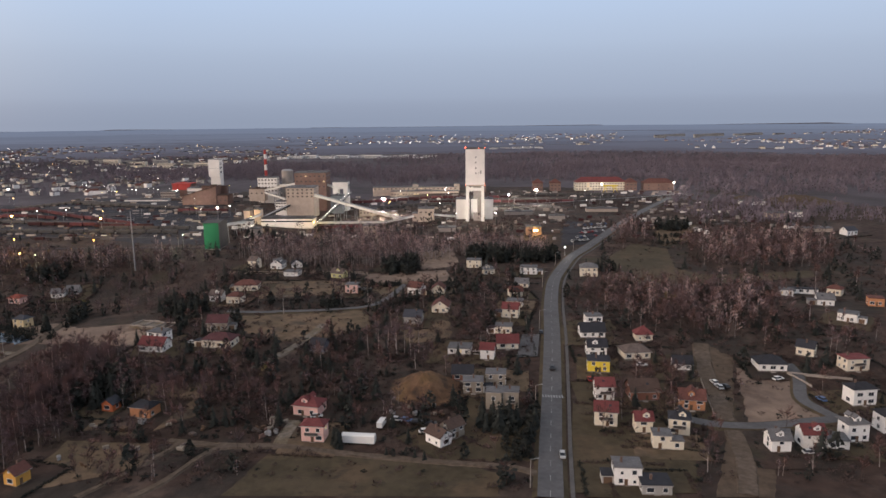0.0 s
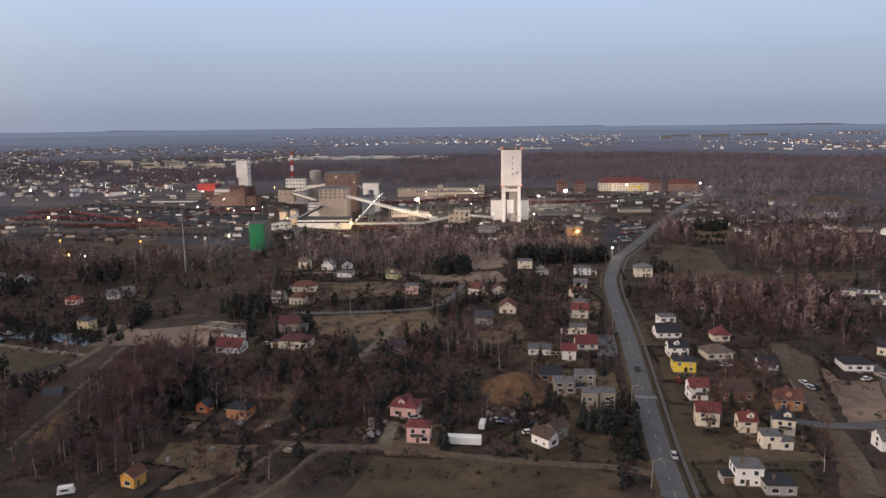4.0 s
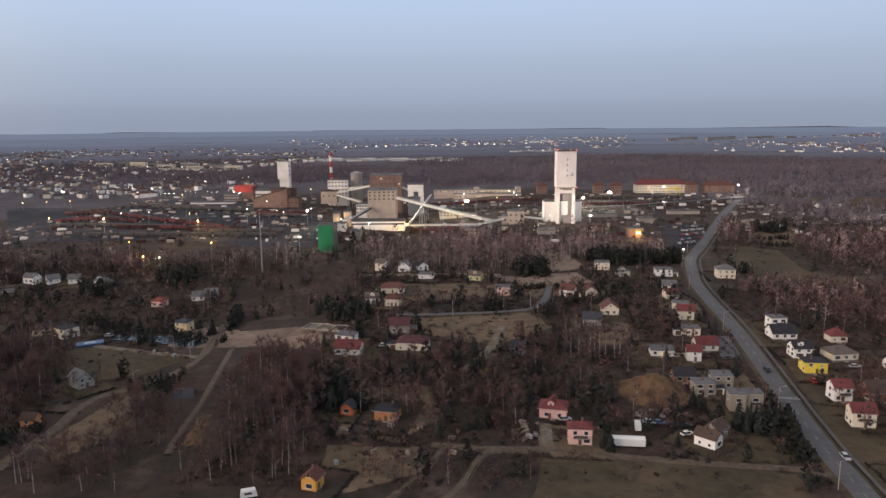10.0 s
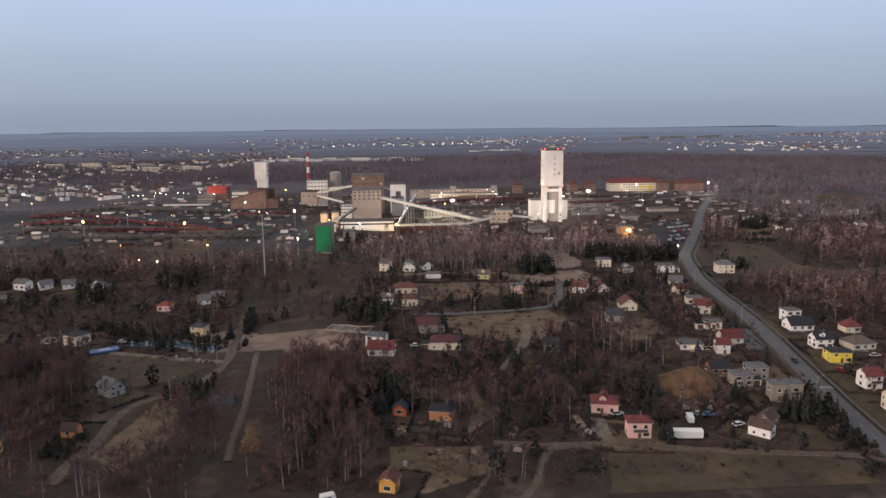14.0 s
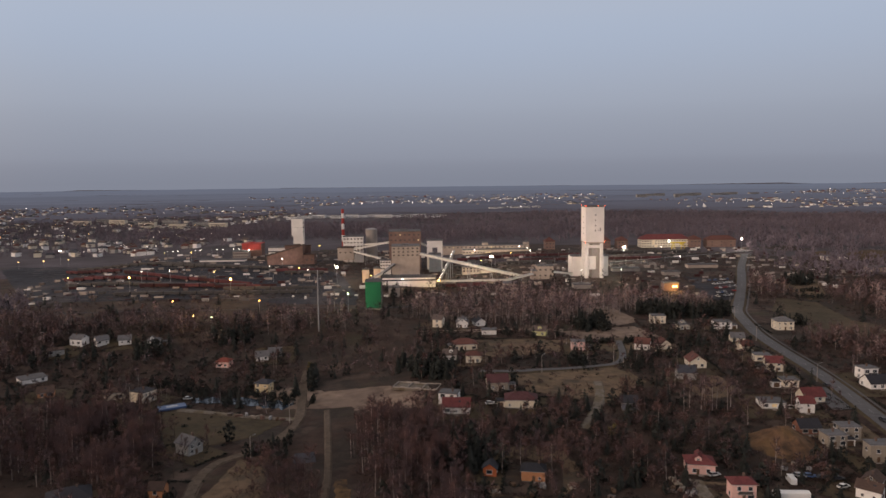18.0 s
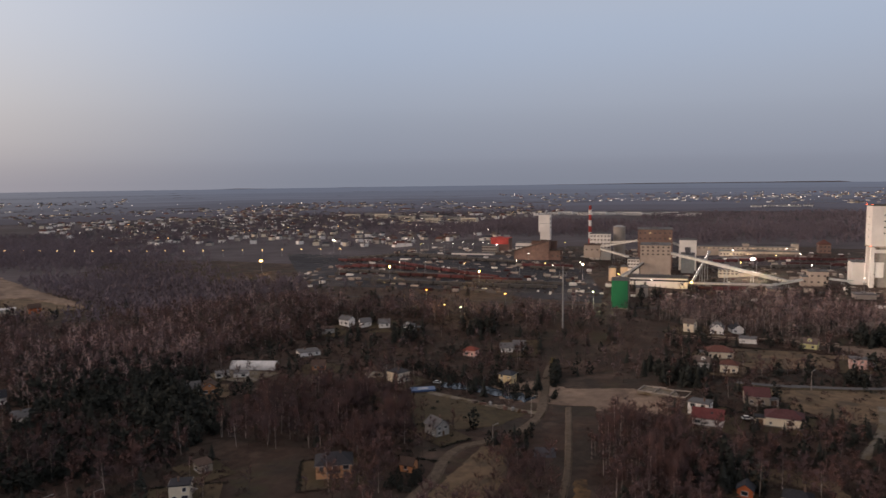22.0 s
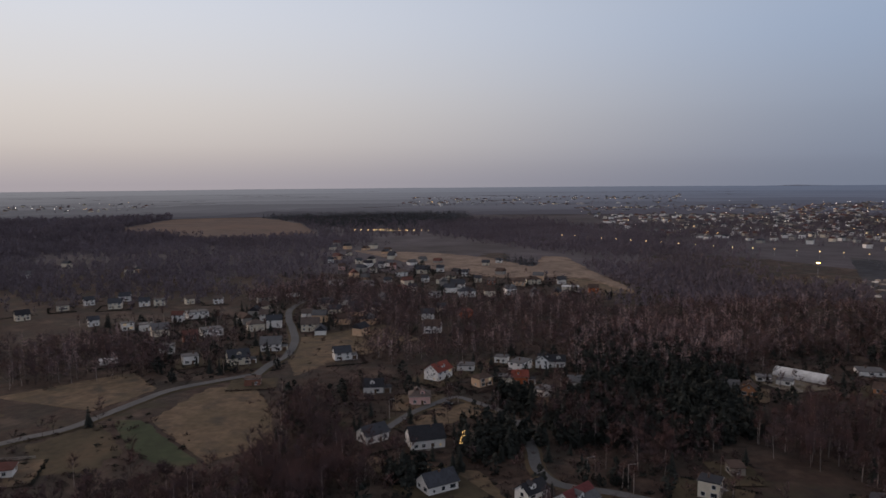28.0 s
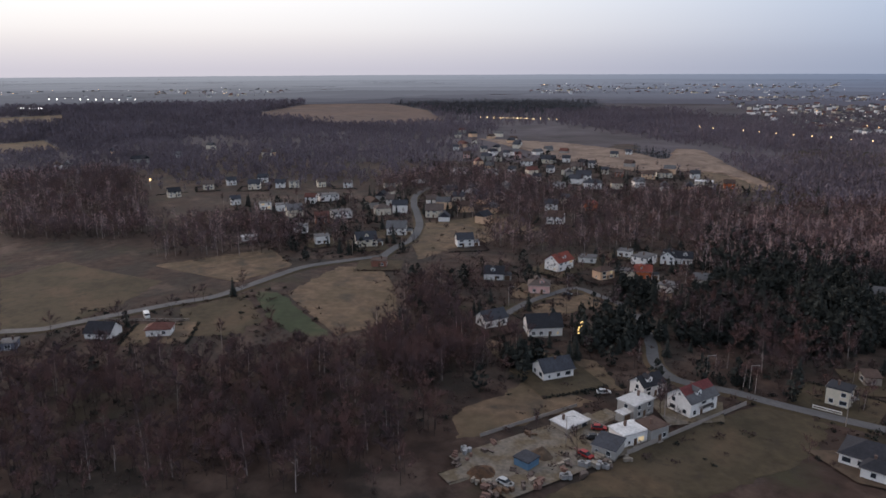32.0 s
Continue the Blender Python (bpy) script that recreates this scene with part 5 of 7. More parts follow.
def yard_lamp(x, y, tall, kind, power=0.0, big=False, heads=1):
    ob = thing("yard_lamp", x, y, 0, {"lamp_white": "tall lit floodlight mast, white light", "lamp_amber": "lit amber yard lamp on a steel pole", "lamp_orange": "lit orange sodium lamp on a steel pole",
                                      "lamp_green": "lit greenish yard lamp on a steel pole", "lamp_red": "lit red lamp"}[kind], "lamp", "yard lamps")
    part("pole", Build().tube((0, 0, -0.3), (0, 0, tall), 0.16, 0.08, 6), "steel", ob)
    part("arm", Build().beam((-0.9, 0, tall - 0.1), (0.9, 0, tall - 0.1), 0.15, 0.15), "steel", ob)
    for k in range(heads):
        part("lamp_head", (BIG_BALL if big else LAMP_BALL)[kind], None, ob).location = ((k - (heads - 1) / 2) * 2.0, 0, tall + 0.3)
    if power:
        li = new("lamp_light", bpy.data.lights.new("lamp_light", "POINT"))
        li.data.energy, li.data.shadow_soft_size = power, 1.0
        li.data.color = {"lamp_white": (1.0, 0.90, 0.76), "lamp_amber": (1.0, 0.62, 0.2), "lamp_orange": (1.0, 0.5, 0.15), "lamp_green": (0.8, 1.0, 0.6)}[kind]
        li.location = (x, y - 1.5, height(x, y) + tall + 0.5)


def headframe():
    """The concrete winding tower: a tall head on four legs over a shaft house, with white halls at its foot."""
    ob = thing("winding_tower", 11, 638, 0, "tall pale concrete winding tower on legs, floodlit", "tower", z=13.6)
    z = 64.0
    head = Build()
    head.box(-8.3, -8.3, 32.5, 8.3, 8.3, z)
    part("tower_head", head, "concrete_white", ob)
    part("parapet", Build().box(-8.6, -8.6, z, 8.6, -8.1, z + 0.9).box(-8.6, 8.1, z, 8.6, 8.6, z + 0.9).box(-8.6, -8.1, z, -8.1, 8.1, z + 0.9).box(8.1, -8.1, z, 8.6, 8.1, z + 0.9), "steel_dark", ob)
    part("head_ledge", Build().box(-8.5, -8.5, 32.0, 8.5, 8.5, 32.9), "concrete_tan", ob)
    for sx in (-1, 1):
        for sy in (-1, 1):
            part("leg", Build().solid([(sx * 6.9 - 1.5, sy * 6.5 - 1.4, -2), (sx * 6.9 + 1.5, sy * 6.5 - 1.4, -2), (sx * 6.9 + 1.5, sy * 6.5 + 1.4, -2), (sx * 6.9 - 1.5, sy * 6.5 + 1.4, -2),
                                       (sx * 6.6 - 1.2, sy * 6.2 - 1.1, 32), (sx * 6.6 + 1.2, sy * 6.2 - 1.1, 32), (sx * 6.6 + 1.2, sy * 6.2 + 1.1, 32), (sx * 6.6 - 1.2, sy * 6.2 + 1.1, 32)],
                                      [(0, 1, 5, 4), (1, 2, 6, 5), (2, 3, 7, 6), (3, 0, 4, 7)]), "concrete_white", ob)
    part("cross_beam", Build().box(-7.6, -7.4, 27.5, 7.6, -5.4, 30.0).box(-7.6, 5.4, 27.5, 7.6, 7.4, 30.0), "concrete_white", ob)
    part("cladding", Build().box(-3.8, -4.9, 8, 2.0, -4.6, 20), "concrete_white", ob, "white sheet cladding between the legs")
    part("shaft_casing", Build().box(-1.5, -4.5, -2, 6.5, 5, 32), "concrete_grey", ob)
    part("guide_frame", Build().box(-4.5, -1, -2, -3.9, 1, 32).box(-4.5, -4, 10, -1.5, -3.6, 10.5).box(-4.5, -4, 20, -1.5, -3.6, 20.5), "steel_dark", ob)
    wm = Build().box(-0.5, -0.1, -0.6, 0.5, 0.1, 0.6).mesh("window", ["glass"])
    for zz in (57, 52.3, 47.6, 43):
        part("window", wm, None, ob).location = (0.6, -8.3, zz)
    for zz in (40, 45, 50, 55):
        w = part("window", wm, None, ob)
        w.location, w.rotation_euler = (-8.3, 0, zz), (0, 0, radians(90))
    part("sign", Build().box(4.2, -8.38, 42.5, 5.6, -8.25, 45.4).box(2.9, -8.38, 42.5, 3.4, -8.25, 44.2), "wall_grey", ob, "faded grey painted emblem")
    for x, y, zz in ((-8.4, -8.5, z + 1.2), (8.4, -8.5, z + 1.2), (-8.6, -8.6, 33), (8.6, -8.6, 33), (-8.4, 8.5, z + 1.2), (3, -8.5, z + 1.2)):
        part("warning_light", LAMP_BALL["lamp_red"], None, ob).location = (x, y, zz)
    part("aerial", Build().tube((-6, 0, z), (-6, 0, z + 3.5), 0.1, 0.05, 4).tube((3, 2, z), (3, 2, z + 2.5), 0.1, 0.05, 4), "steel_dark", ob)
    BLOCKED.append((11, 638, 20))


def west_tower():
    ob = thing("winding_tower", -277, 801, 0, "white sheet-clad winding tower, wider above than below", "tower", z=2)
    part("tower_head", Build().box(-6.2, -6.2, 41, 6.2, 6.2, 60), "concrete_white", ob)
    part("shaft_casing", Build().box(-4.6, -4.8, -2, 6.2, 6.0, 41), "concrete_white", ob)
    part("parapet", Build().box(-6.4, -6.4, 60, 6.4, 6.4, 60.5), "steel", ob)
    wm = Build().box(-0.1, -0.9, -1.2, 0.1, 0.9, 1.2).mesh("window", ["glass"])
    for y in (-3, 0.5):
        for zz in (46, 50.5, 55):
            part("window", wm, None, ob).location = (6.2, y, zz)
    part("joint", Build().box(-6.25, -6.26, 50.2, 6.25, -6.15, 50.4), "steel", ob)


def stack():
    ob = thing("chimney_stack", -231, 840, 0, "tall red and white banded chimney stack", "chimney", z=2)
    h, cuts = 68.5, [0, 22, 31, 38, 45, 51.5, 58, 63.5, 68.5]
    for k, (a, b) in enumerate(zip(cuts, cuts[1:])):
        r = lambda q: 2.1 - 0.6 * q / h
        part("band", Build().tube((0, 0, a), (0, 0, b), r(a), r(b), 12), "concrete_white" if k % 2 == 0 and k else "red_paint", ob)


def silo():
    ob = thing("loading_silo", -178.5, 508, 0, "tall green sheet-clad silo with grey ends beside the track", "silo", z=11.5)
    part("front", Build().box(-6.3, -9, 2.5, 4.4, 9, 21), "green_sheet", ob)
    part("flank", Build().box(4.4, -8.9, 2.5, 4.9, 9, 21), "steel_dark", ob)
    part("roof", Build().solid([(-6.6, -9.3, 21), (5.2, -9.3, 21), (5.2, 9.3, 21), (-6.6, 9.3, 21), (-6.6, 0, 22), (5.2, 0, 22)], [(0, 1, 5, 4), (2, 3, 4, 5), (1, 2, 5), (3, 0, 4), (3, 2, 1, 0)]), "steel_dark", ob)
    part("base", Build().box(-5, -8, -1, 3.5, 8, 2.5), "concrete_tan", ob)
    part("post", Build().tube((-5.8, -8.6, -1), (-5.8, -8.6, 2.6), 0.4, 0.4, 6), "steel", ob)
    part("post", Build().tube((4.4, -8.6, -1), (4.4, -8.6, 2.6), 0.4, 0.4, 6), "steel", ob)
    BLOCKED.append((-179, 508, 11))


def mast():
    ob = thing("radio_mast", -210.5, 444, 0, "slender grey tubular mast among the trees", "mast")
    part("pole", Build().tube((0, 0, -0.5), (0, 0, 38.5), 0.5, 0.26, 8), "steel", ob)
    part("arm", Build().beam((-2.2, 0, 33), (2.2, 0, 33), 0.25, 0.25), "steel", ob)
    for x in (-2, 0, 2):
        part("aerial", Build().tube((x, 0, 32), (x, 0, 35), 0.12, 0.12, 5), "steel", ob)


headframe()
west_tower()
stack()
silo()
mast()
block("washery", -171, -144, 688, 712, 13, 39.5, "concrete_tan", "tall grey-brown concrete washery block with rows of windows", rows=3, cols=6, span=0.42)
block("boiler_house", -175, -142, 743, 768, 13, 50, "brick_brown", "tall brown brick block with a flat roof", rows=3, cols=7, lit=(2, 13), span=0.5)
block("office_block", -226.3, -204.5, 786, 796, 13, 42, "concrete_white", "white office block with rows of dark windows", rows=5, cols=6, span=0.75)
block("transfer_house", -135.5, -130, 744, 756, 13, 36, "concrete_white", "white steel-clad transfer tower leg")
block("transfer_house", -124.5, -119.5, 744, 756, 13, 36, "concrete_white", "white steel-clad transfer tower leg")
block("transfer_house", -135.5, -119.5, 743.5, 756.5, 36, 40, "concrete_white", "white steel-clad bridge between two transfer towers")
block("coal_bunker", -134, -122, 722, 736, 13, 28, "steel", "grey sheet-clad coal bunker under the bridge")
hall_ = block("loading_hall", -177.5, -131.5, 619, 634, 13.2, 18.6, "concrete_white", "long low white loading hall with ribbed skylight roof", band=0.5)
rb_ = thing("skylights", -154.5, 626, 0, "row of ribbed skylights on the loading hall roof", "skylight", z=19.4)
for k in range(18):
    part("skylight", Build().box(-22.5 + k * 2.5, -6.5, -0.2, -21.2 + k * 2.5, 6.5, 0.7), "steel_dark", rb_)
for k in range(8):
    part("hall_leg", Build().box(-21.5 + k * 6.1, -6.5, -5, -20.7 + k * 6.1, -5.5, 0.1), "concrete_grey", hall_)
block("pump_house", -39.8, -25.7, 631, 643, 13, 25.3, "concrete_tan", "cream two-step works house beside the conveyor", rows=2, cols=3)
block("pump_house", -45, -39.8, 632, 641, 13, 20.9, "concrete_tan", "low cream annex of the works house", rows=1, cols=1)
block("shaft_hall", -6, 4, 645, 660, 13, 32, "concrete_white", "white hall at the foot of the winding tower", rows=0)
block("shaft_hall", 4.2, 13, 648, 660, 13, 32.5, "concrete_white", "white hall behind the tower legs")
block("shaft_hall", 20, 27.5, 645, 660, 13, 32, "concrete_white", "white hall at the foot of the winding tower")
scr_ = block("screen_house", -230.5, -213.5, 766, 778, 21.5, 31.6, "concrete_tan", "brown screening house raised on steel legs", rows=1, cols=3, roof="roof_brown")
for x in (-8, -3, 3, 8):
    part("support_leg", Build().tube((x, -5, -9), (x, -5, 0), 0.5, 0.5, 6), "steel_dark", scr_)
block("store", -195.5, -189.8, 629, 638, 13, 24.8, "concrete_tan", "small beige works tower beside the hall")
block("store", -185.5, -179.8, 627, 636, 13, 26, "concrete_tan", "small beige works tower beside the hall")
block("store", -188.7, -180.2, 599, 608, 13.5, 19.8, "concrete_white", "small white works shed under the conveyor", rows=1, cols=2)
block("store", -170.6, -161.9, 559, 568, 12, 19, "concrete_grey", "grey works shed in front of the hall")
block("store", -182.5, -172, 690, 700, 13, 26, "concrete_white", "white works office with window rows", rows=3, cols=4, span=0.8)
block("machine_hall", -304.5, -256, 772, 790, 13, 24.3, "brick_dark", "long dark red brick machine hall", rows=1, cols=9, roof="roof_brown")
block("machine_hall", -290, -262, 788, 793.5, 13, 33, "brick_dark", "dark red brick hall below the white tower", roof="roof_brown")
block("machine_hall", -309.5, -290, 797, 812, 13, 30, "concrete_white", "white works hall with strip windows", band=0.72)
dep_ = block("depot", -355, -331, 866, 884, 13, 29, "brick_dark", "works depot with a red metal roof", roof="red_paint")
part("red_front", Build().box(-11, -9.4, 9, 11, -9.05, 16.5), "red_paint", dep_, "floodlit red front")
block("depot", -360, -342, 843, 856, 13, 21.8, "concrete_grey", "low works depot by the tracks", rows=2, cols=8)
block("warehouse", -389, -339, 811, 822, 12.5, 15.9, "concrete_white", "long low white warehouse beside the tracks")
block("bathhouse", 143, 205, 902, 918, 13, 24, "wall_cream", "long pale works building with a red hipped roof", rows=3, cols=18, roof="roof_red", lit=(4, 22, 41), hip=6.5)
for k, (x, ww) in enumerate(((211, 14), (245, 37), (95, 12), (117, 13), (24, 12))):
    block("brick_house", x - ww / 2, x + ww / 2, 896, 910, 13, 24 if k != 1 else 23, "brick_brown", "old red brick works house by the yard", rows=2, cols=3, roof="roof_redbrown", hip=5.5)
block("depot", -88, -4, 881, 893, 9, 16.3, "concrete_tan", "long low lit works building behind the tracks", rows=1, cols=24, lit=(3, 8, 9, 15, 20))
block("depot", -112, -6, 895, 905, 9, 20, "concrete_tan", "long upper works building behind the tracks", rows=1, cols=20, lit=(2, 11), span=0.4)
block("depot", -62, -55, 896, 904, 20, 24, "concrete_tan", "small upper storey of the long works building")
block("depot", -10, -3, 896, 904, 18, 24, "concrete_tan", "small upper storey of the long works building")
block("depot", -102, -85, 700, 708, 11, 17, "concrete_tan", "cream works shed behind the conveyor", rows=2, cols=5)
block("depot", -84, -65, 702, 708, 11, 14, "concrete_tan", "low cream works shed behind the conveyor")
block("shop", -79.5, -68.4, 561, 570, 11, 20.5, "concrete_tan", "cream works house with a flat roof", rows=2, cols=3)
block("shop", 50, 62, 562, 570, 13, 18.5, "brick_brown", "small works shed lit amber at its front")
block("shop", -20, -6, 575, 584, 13, 16.5, "concrete_grey", "small grey works shed among trees")
block("shop", 78, 92, 640, 648, 13, 17, "concrete_grey", "small grey works shed by the car park")
block("shop", 120, 150, 690, 698, 13, 17, "concrete_tan", "low trackside works shed")
block("shop", 40, 66, 672, 680, 13, 17, "concrete_grey", "low trackside works shed, grey")
block("warehouse", 286, 310, 735, 745, 13.5, 18, "concrete_white", "white warehouse beside the track")
block("warehouse", 272, 290, 640, 650, 13.5, 18, "concrete_tan", "pale warehouse among bare trees")
block("warehouse", 296, 306, 645, 652, 13.5, 18.5, "concrete_white", "white house among bare trees")
block("warehouse", 270, 292, 566, 573, 12.5, 15.5, "concrete_tan", "long low cream farm shed beside a field")
block("warehouse", 262, 270, 578, 585, 12.5, 16, "concrete_white", "white farm building beside a field")

gallery((-143, 690, 31), (-55.4, 627, 16.2), 3.2, 2.2, (0.3, 0.5, 0.72, 0.9))
gallery((-131, 621, 14.2), (-67.8, 621.5, 14.2), 2.2, 1.5, (0.2, 0.5, 0.8), "low covered white conveyor line")
gallery((-67.8, 621.5, 14.2), (-44, 632, 18), 2.2, 1.5, (0.5,), "short rising conveyor gallery to the house")
gallery((-25.7, 634, 19), (-5, 646, 15.5), 2.2, 1.6, (0.6,), "short conveyor gallery to the shaft hall")
gallery((-128, 625, 14), (-110, 700, 33), 2.0, 1.0, (0.5, 0.8), "steep lit conveyor bridge with a row of lamps", lights=16, dark=True)
gallery((-204, 790, 32), (-175, 752, 37), 2.2, 1.8, (0.5,), "covered white conveyor gallery between works towers")
gallery((-214, 768, 29), (-175, 748, 38), 2.2, 1.8, (0.5,), "covered white conveyor gallery between works towers")
gallery((-214, 768, 27), (-184, 740, 22), 2.2, 1.8, (0.5,), "covered white conveyor gallery between works towers")
gallery((-142, 750, 36), (-134, 748, 33), 2.2, 2.0, (), "short gallery between works towers")
gallery((-176, 503, 29), (-186, 600, 18), 2.4, 1.8, (0.3, 0.6, 0.85), "covered conveyor gallery to the silo")
gallery((-190, 600, 17), (-178, 622, 22), 2.2, 1.8, (0.5,), "short covered conveyor gallery beside the hall")
gallery((-186, 632, 14), (-168, 690, 22), 2.2, 1.8, (0.5,), "dark covered conveyor gallery to the washery", dark=True)
gallery((28, 700, 18), (240, 800, 18), 0.9, 0.7, (0.1, 0.3, 0.5, 0.7, 0.9), "long raised pipe bridge beside the sidings", dark=True)
ob_ = thing("storage_tank", -196, 800, 0, "grey cylindrical storage bin behind the works", "tank", z=13)
part("shell", Build().tube((0, 0, -1), (0, 0, 36), 6.5, 6.5, 16), "concrete_grey", ob_)
part("cap", Build().tube((0, 0, 36), (0, 0, 37.5), 6.7, 3.0, 16), "steel", ob_)


def rail(pts):
    line = smooth_line(pts, 10)
    b = Build()
    ribbon(line, -1.6, 1.6, 0.25, b, 0)
    for s in (-0.72, 0.72):
        ribbon(line, s - 0.12, s + 0.12, 0.48, b, 1)
    tagged(part("railway_track", b, ["coal", "rail"]), "rusty railway track on dark ballast", "railway", kind="structure")


for k in range(17):
    t = k / 16
    rail([(-640 + 250 * (1 - t), 560 + 345 * t), (-430, 560 + 255 * t), (-330, 552 + 235 * t), (-215 if k < 12 else -235, 548 + 215 * t)])
for k in range(9):
    rail([(-150, 745 + k * 12), (40, 740 + k * 12), (215, 745 + k * 12)])
rail([(-420, 500), (-236, 503), (-165, 512), (-60, 590), (0, 600)])

WAGON = Build().box(-6, -1.4, 1.0, 6, 1.4, 3.6).mesh("wagon_body", ["wagon_red"])
WAGON_G = Build().box(-6, -1.4, 1.0, 6, 1.4, 3.2).mesh("wagon_body", ["steel_dark"])
BOGIE = Build().box(-1.4, -1.1, 0.3, 1.4, 1.1, 1.0).mesh("bogie", ["tyre"])


def train(x, y, rot, n, red=True):
    c, s = math.cos(radians(rot)), math.sin(radians(rot))
    for k in range(n):
        ob = thing("coal_wagon", x + c * 13 * k, y + s * 13 * k, rot, "red open coal wagon on the siding" if red else "dark grey coal wagon on the siding", "wagon", "wagons on the sidings")
        ob.location.z += 0.5
        part("wagon_body", WAGON if red else WAGON_G, None, ob)
        for bx in (-4, 4):
            part("bogie", BOGIE, None, ob).location = (bx, 0, 0)


train(-279, 706, -4, 4)
train(-268, 690, -4, 3, False)
train(-532, 812, -40, 9)
train(-430, 714, -38, 8)
train(-380, 674, -34, 9)
train(-530, 838, -24, 18, False)
train(-310, 601, -2, 4)
train(-376, 614, -5, 5)
train(-300, 590, -2, 6, False)
train(-450, 640, -12, 13, False)
train(-380, 572, -2, 12, False)
train(-410, 770, -18, 10, False)
train(-480, 700, -25, 9)
train(-110, 752, -2, 9, False)
train(-30, 764, 0, 12)
train(20, 788, 1, 12, False)
train(-120, 812, -1, 14)
train(40, 836, 0, 11, False)
train(-120, 616, -1, 3)

for x, y, h, kind, p, big, heads in ((-75.5, 680, 18, "lamp_white", 85500, True, 2), (49, 754, 10, "lamp_white", 28500, True, 1), (79, 766, 14, "lamp_white", 38000, True, 2), (-382, 592, 12, "lamp_amber", 11400, True, 1),
                                     (-296, 573, 12, "lamp_amber", 17100, True, 1), (-312, 483, 10, "lamp_orange", 1800, False, 1), (-254, 479, 10, "lamp_orange", 1800, False, 1), (-217, 624, 14, "lamp_white", 17100, True, 1),
                                     (-196, 489, 12, "lamp_green", 8550, False, 1), (-594, 921, 18, "lamp_white", 7000, True, 2), (-277, 448, 9, "lamp_green", 1600, False, 1), (-289, 451, 9, "lamp_amber", 1200, False, 1),
                                     (-566, 683, 16, "lamp_amber", 22800, True, 2), (252, 856, 13, "lamp_white", 22800, True, 1), (57, 558, 4, "lamp_amber", 5500, True, 2), (-6, 608, 10, "lamp_white", 13000, False, 1),
                                     (172, 884, 9, "lamp_white", 6000, True, 1), (-129, 612, 7, "lamp_amber", 4500, True, 1), (-187, 622, 7, "lamp_amber", 2850, False, 1), (-343, 852, 9, "lamp_white", 6000, False, 1),
                                     (28, 606, 10, "lamp_white", 12000, False, 1), (70, 489, 6, "lamp_white", 1520, False, 1), (-288, 760, 8, "lamp_white", 4750, False, 1), (-75, 868, 7, "lamp_white", 9000, False, 1), (-20, 866, 7, "lamp_white", 9000, False, 1),
                                     (-160, 600, 8, "lamp_white", 6500, False, 1)):
    yard_lamp(x, y, h, kind, p, big, heads)
rng_l = random.Random(5)
for k in range(30):
    x, y = rng_l.uniform(-480, 260), rng_l.uniform(560, 905)
    if not taken(x, y, 3) and (y > 700 or x < -215):
        yard_lamp(x, y, rng_l.uniform(6, 11), rng_l.choice(("lamp_white", "lamp_amber", "lamp_amber", "lamp_white")), 0, False)
for k in range(12):
    yard_lamp(-455 + k * 9, 905 - (k % 3) * 8, 6, "lamp_white", 0)


# ---- clutter of the works yard ----
wing_ = thing("machine_hall_wing", -288, 780, 0, "dark red brick hall wing under a long sloping roof", "hall", z=13)
part("wall", Build().solid([(-18, -9, 0), (20, -9, 0), (20, -9, 21.5), (-18, -9, 10.5), (-18, 8, 0), (20, 8, 0), (20, 8, 21.5), (-18, 8, 10.5)], [(0, 1, 2, 3), (5, 4, 7, 6), (1, 5, 6, 2), (4, 0, 3, 7)]), "brick_dark", wing_)
part("roof", Build().beam((-19, -0.5, 10.4), (20.5, -0.5, 21.9), 18, 0.4), "roof_brown", wing_)
rng_y = random.Random(31)
clut_, low_ = Build(), []
for k in range(1100):
    x, y = rng_y.uniform(-520, 260), rng_y.uniform(540, 900)
    if taken(x, y, 2) or (-215 < x < -130 and 600 < y < 780):
        continue
    w, d, h = rng_y.uniform(1, 7), rng_y.uniform(1, 3), rng_y.uniform(0.6, 2.6)
    z = height(x, y)
    clut_.box(x - w / 2, y - d / 2, z - 0.3, x + w / 2, y + d / 2, z + h, rng_y.choice((0, 1, 1, 2, 2, 3, 4, 5)))
tagged(part("yard_scrap", clut_, ["steel_dark", "rail", "concrete_grey", "wagon_red", "concrete_tan", "concrete_white"]), "crates, scrap and stacked material across the works yard", "scrap", kind="stuff")
for k in range(4200):
    x, y = rng_y.uniform(-300, 280), rng_y.uniform(545, 900)
    if noise.noise(Vector((x, y, 7)) * 0.012) > 0.02 and not taken(x, y, 2):
        low_.append((rng_y.randrange(4), x, y, height(x, y), rng_y.uniform(0, 6.28), rng_y.uniform(0.7, 1.9)))
tagged(new("yard_scrub", scatter_mesh("yard_scrub", BUSH, low_, PLANT_MATS)), "brown weeds and scrub between the tracks", "scrub", kind="stuff")


def catenary_pole(x, y):
    if "catenary" not in TREE_KINDS:
        TREE_KINDS["catenary"] = (Build().tube((0, 0, -0.3), (0, 0, 9), 0.16, 0.12, 5).mesh("pole", ["steel"]), Build().beam((0, 0, 7.4), (3.2, 0, 7.6), 0.12, 0.12).mesh("bracket", ["steel"]))
    ob = thing("catenary_pole", x, y, 0, "grey steel catenary pole beside the sidings", "pole", "catenary poles")
    part("pole", TREE_KINDS["catenary"][0], None, ob)
    part("bracket", TREE_KINDS["catenary"][1], None, ob)


for k in range(22):
    catenary_pole(-455 + k * 30, (726 if k > 10 else 640) + 14 * (k % 3))


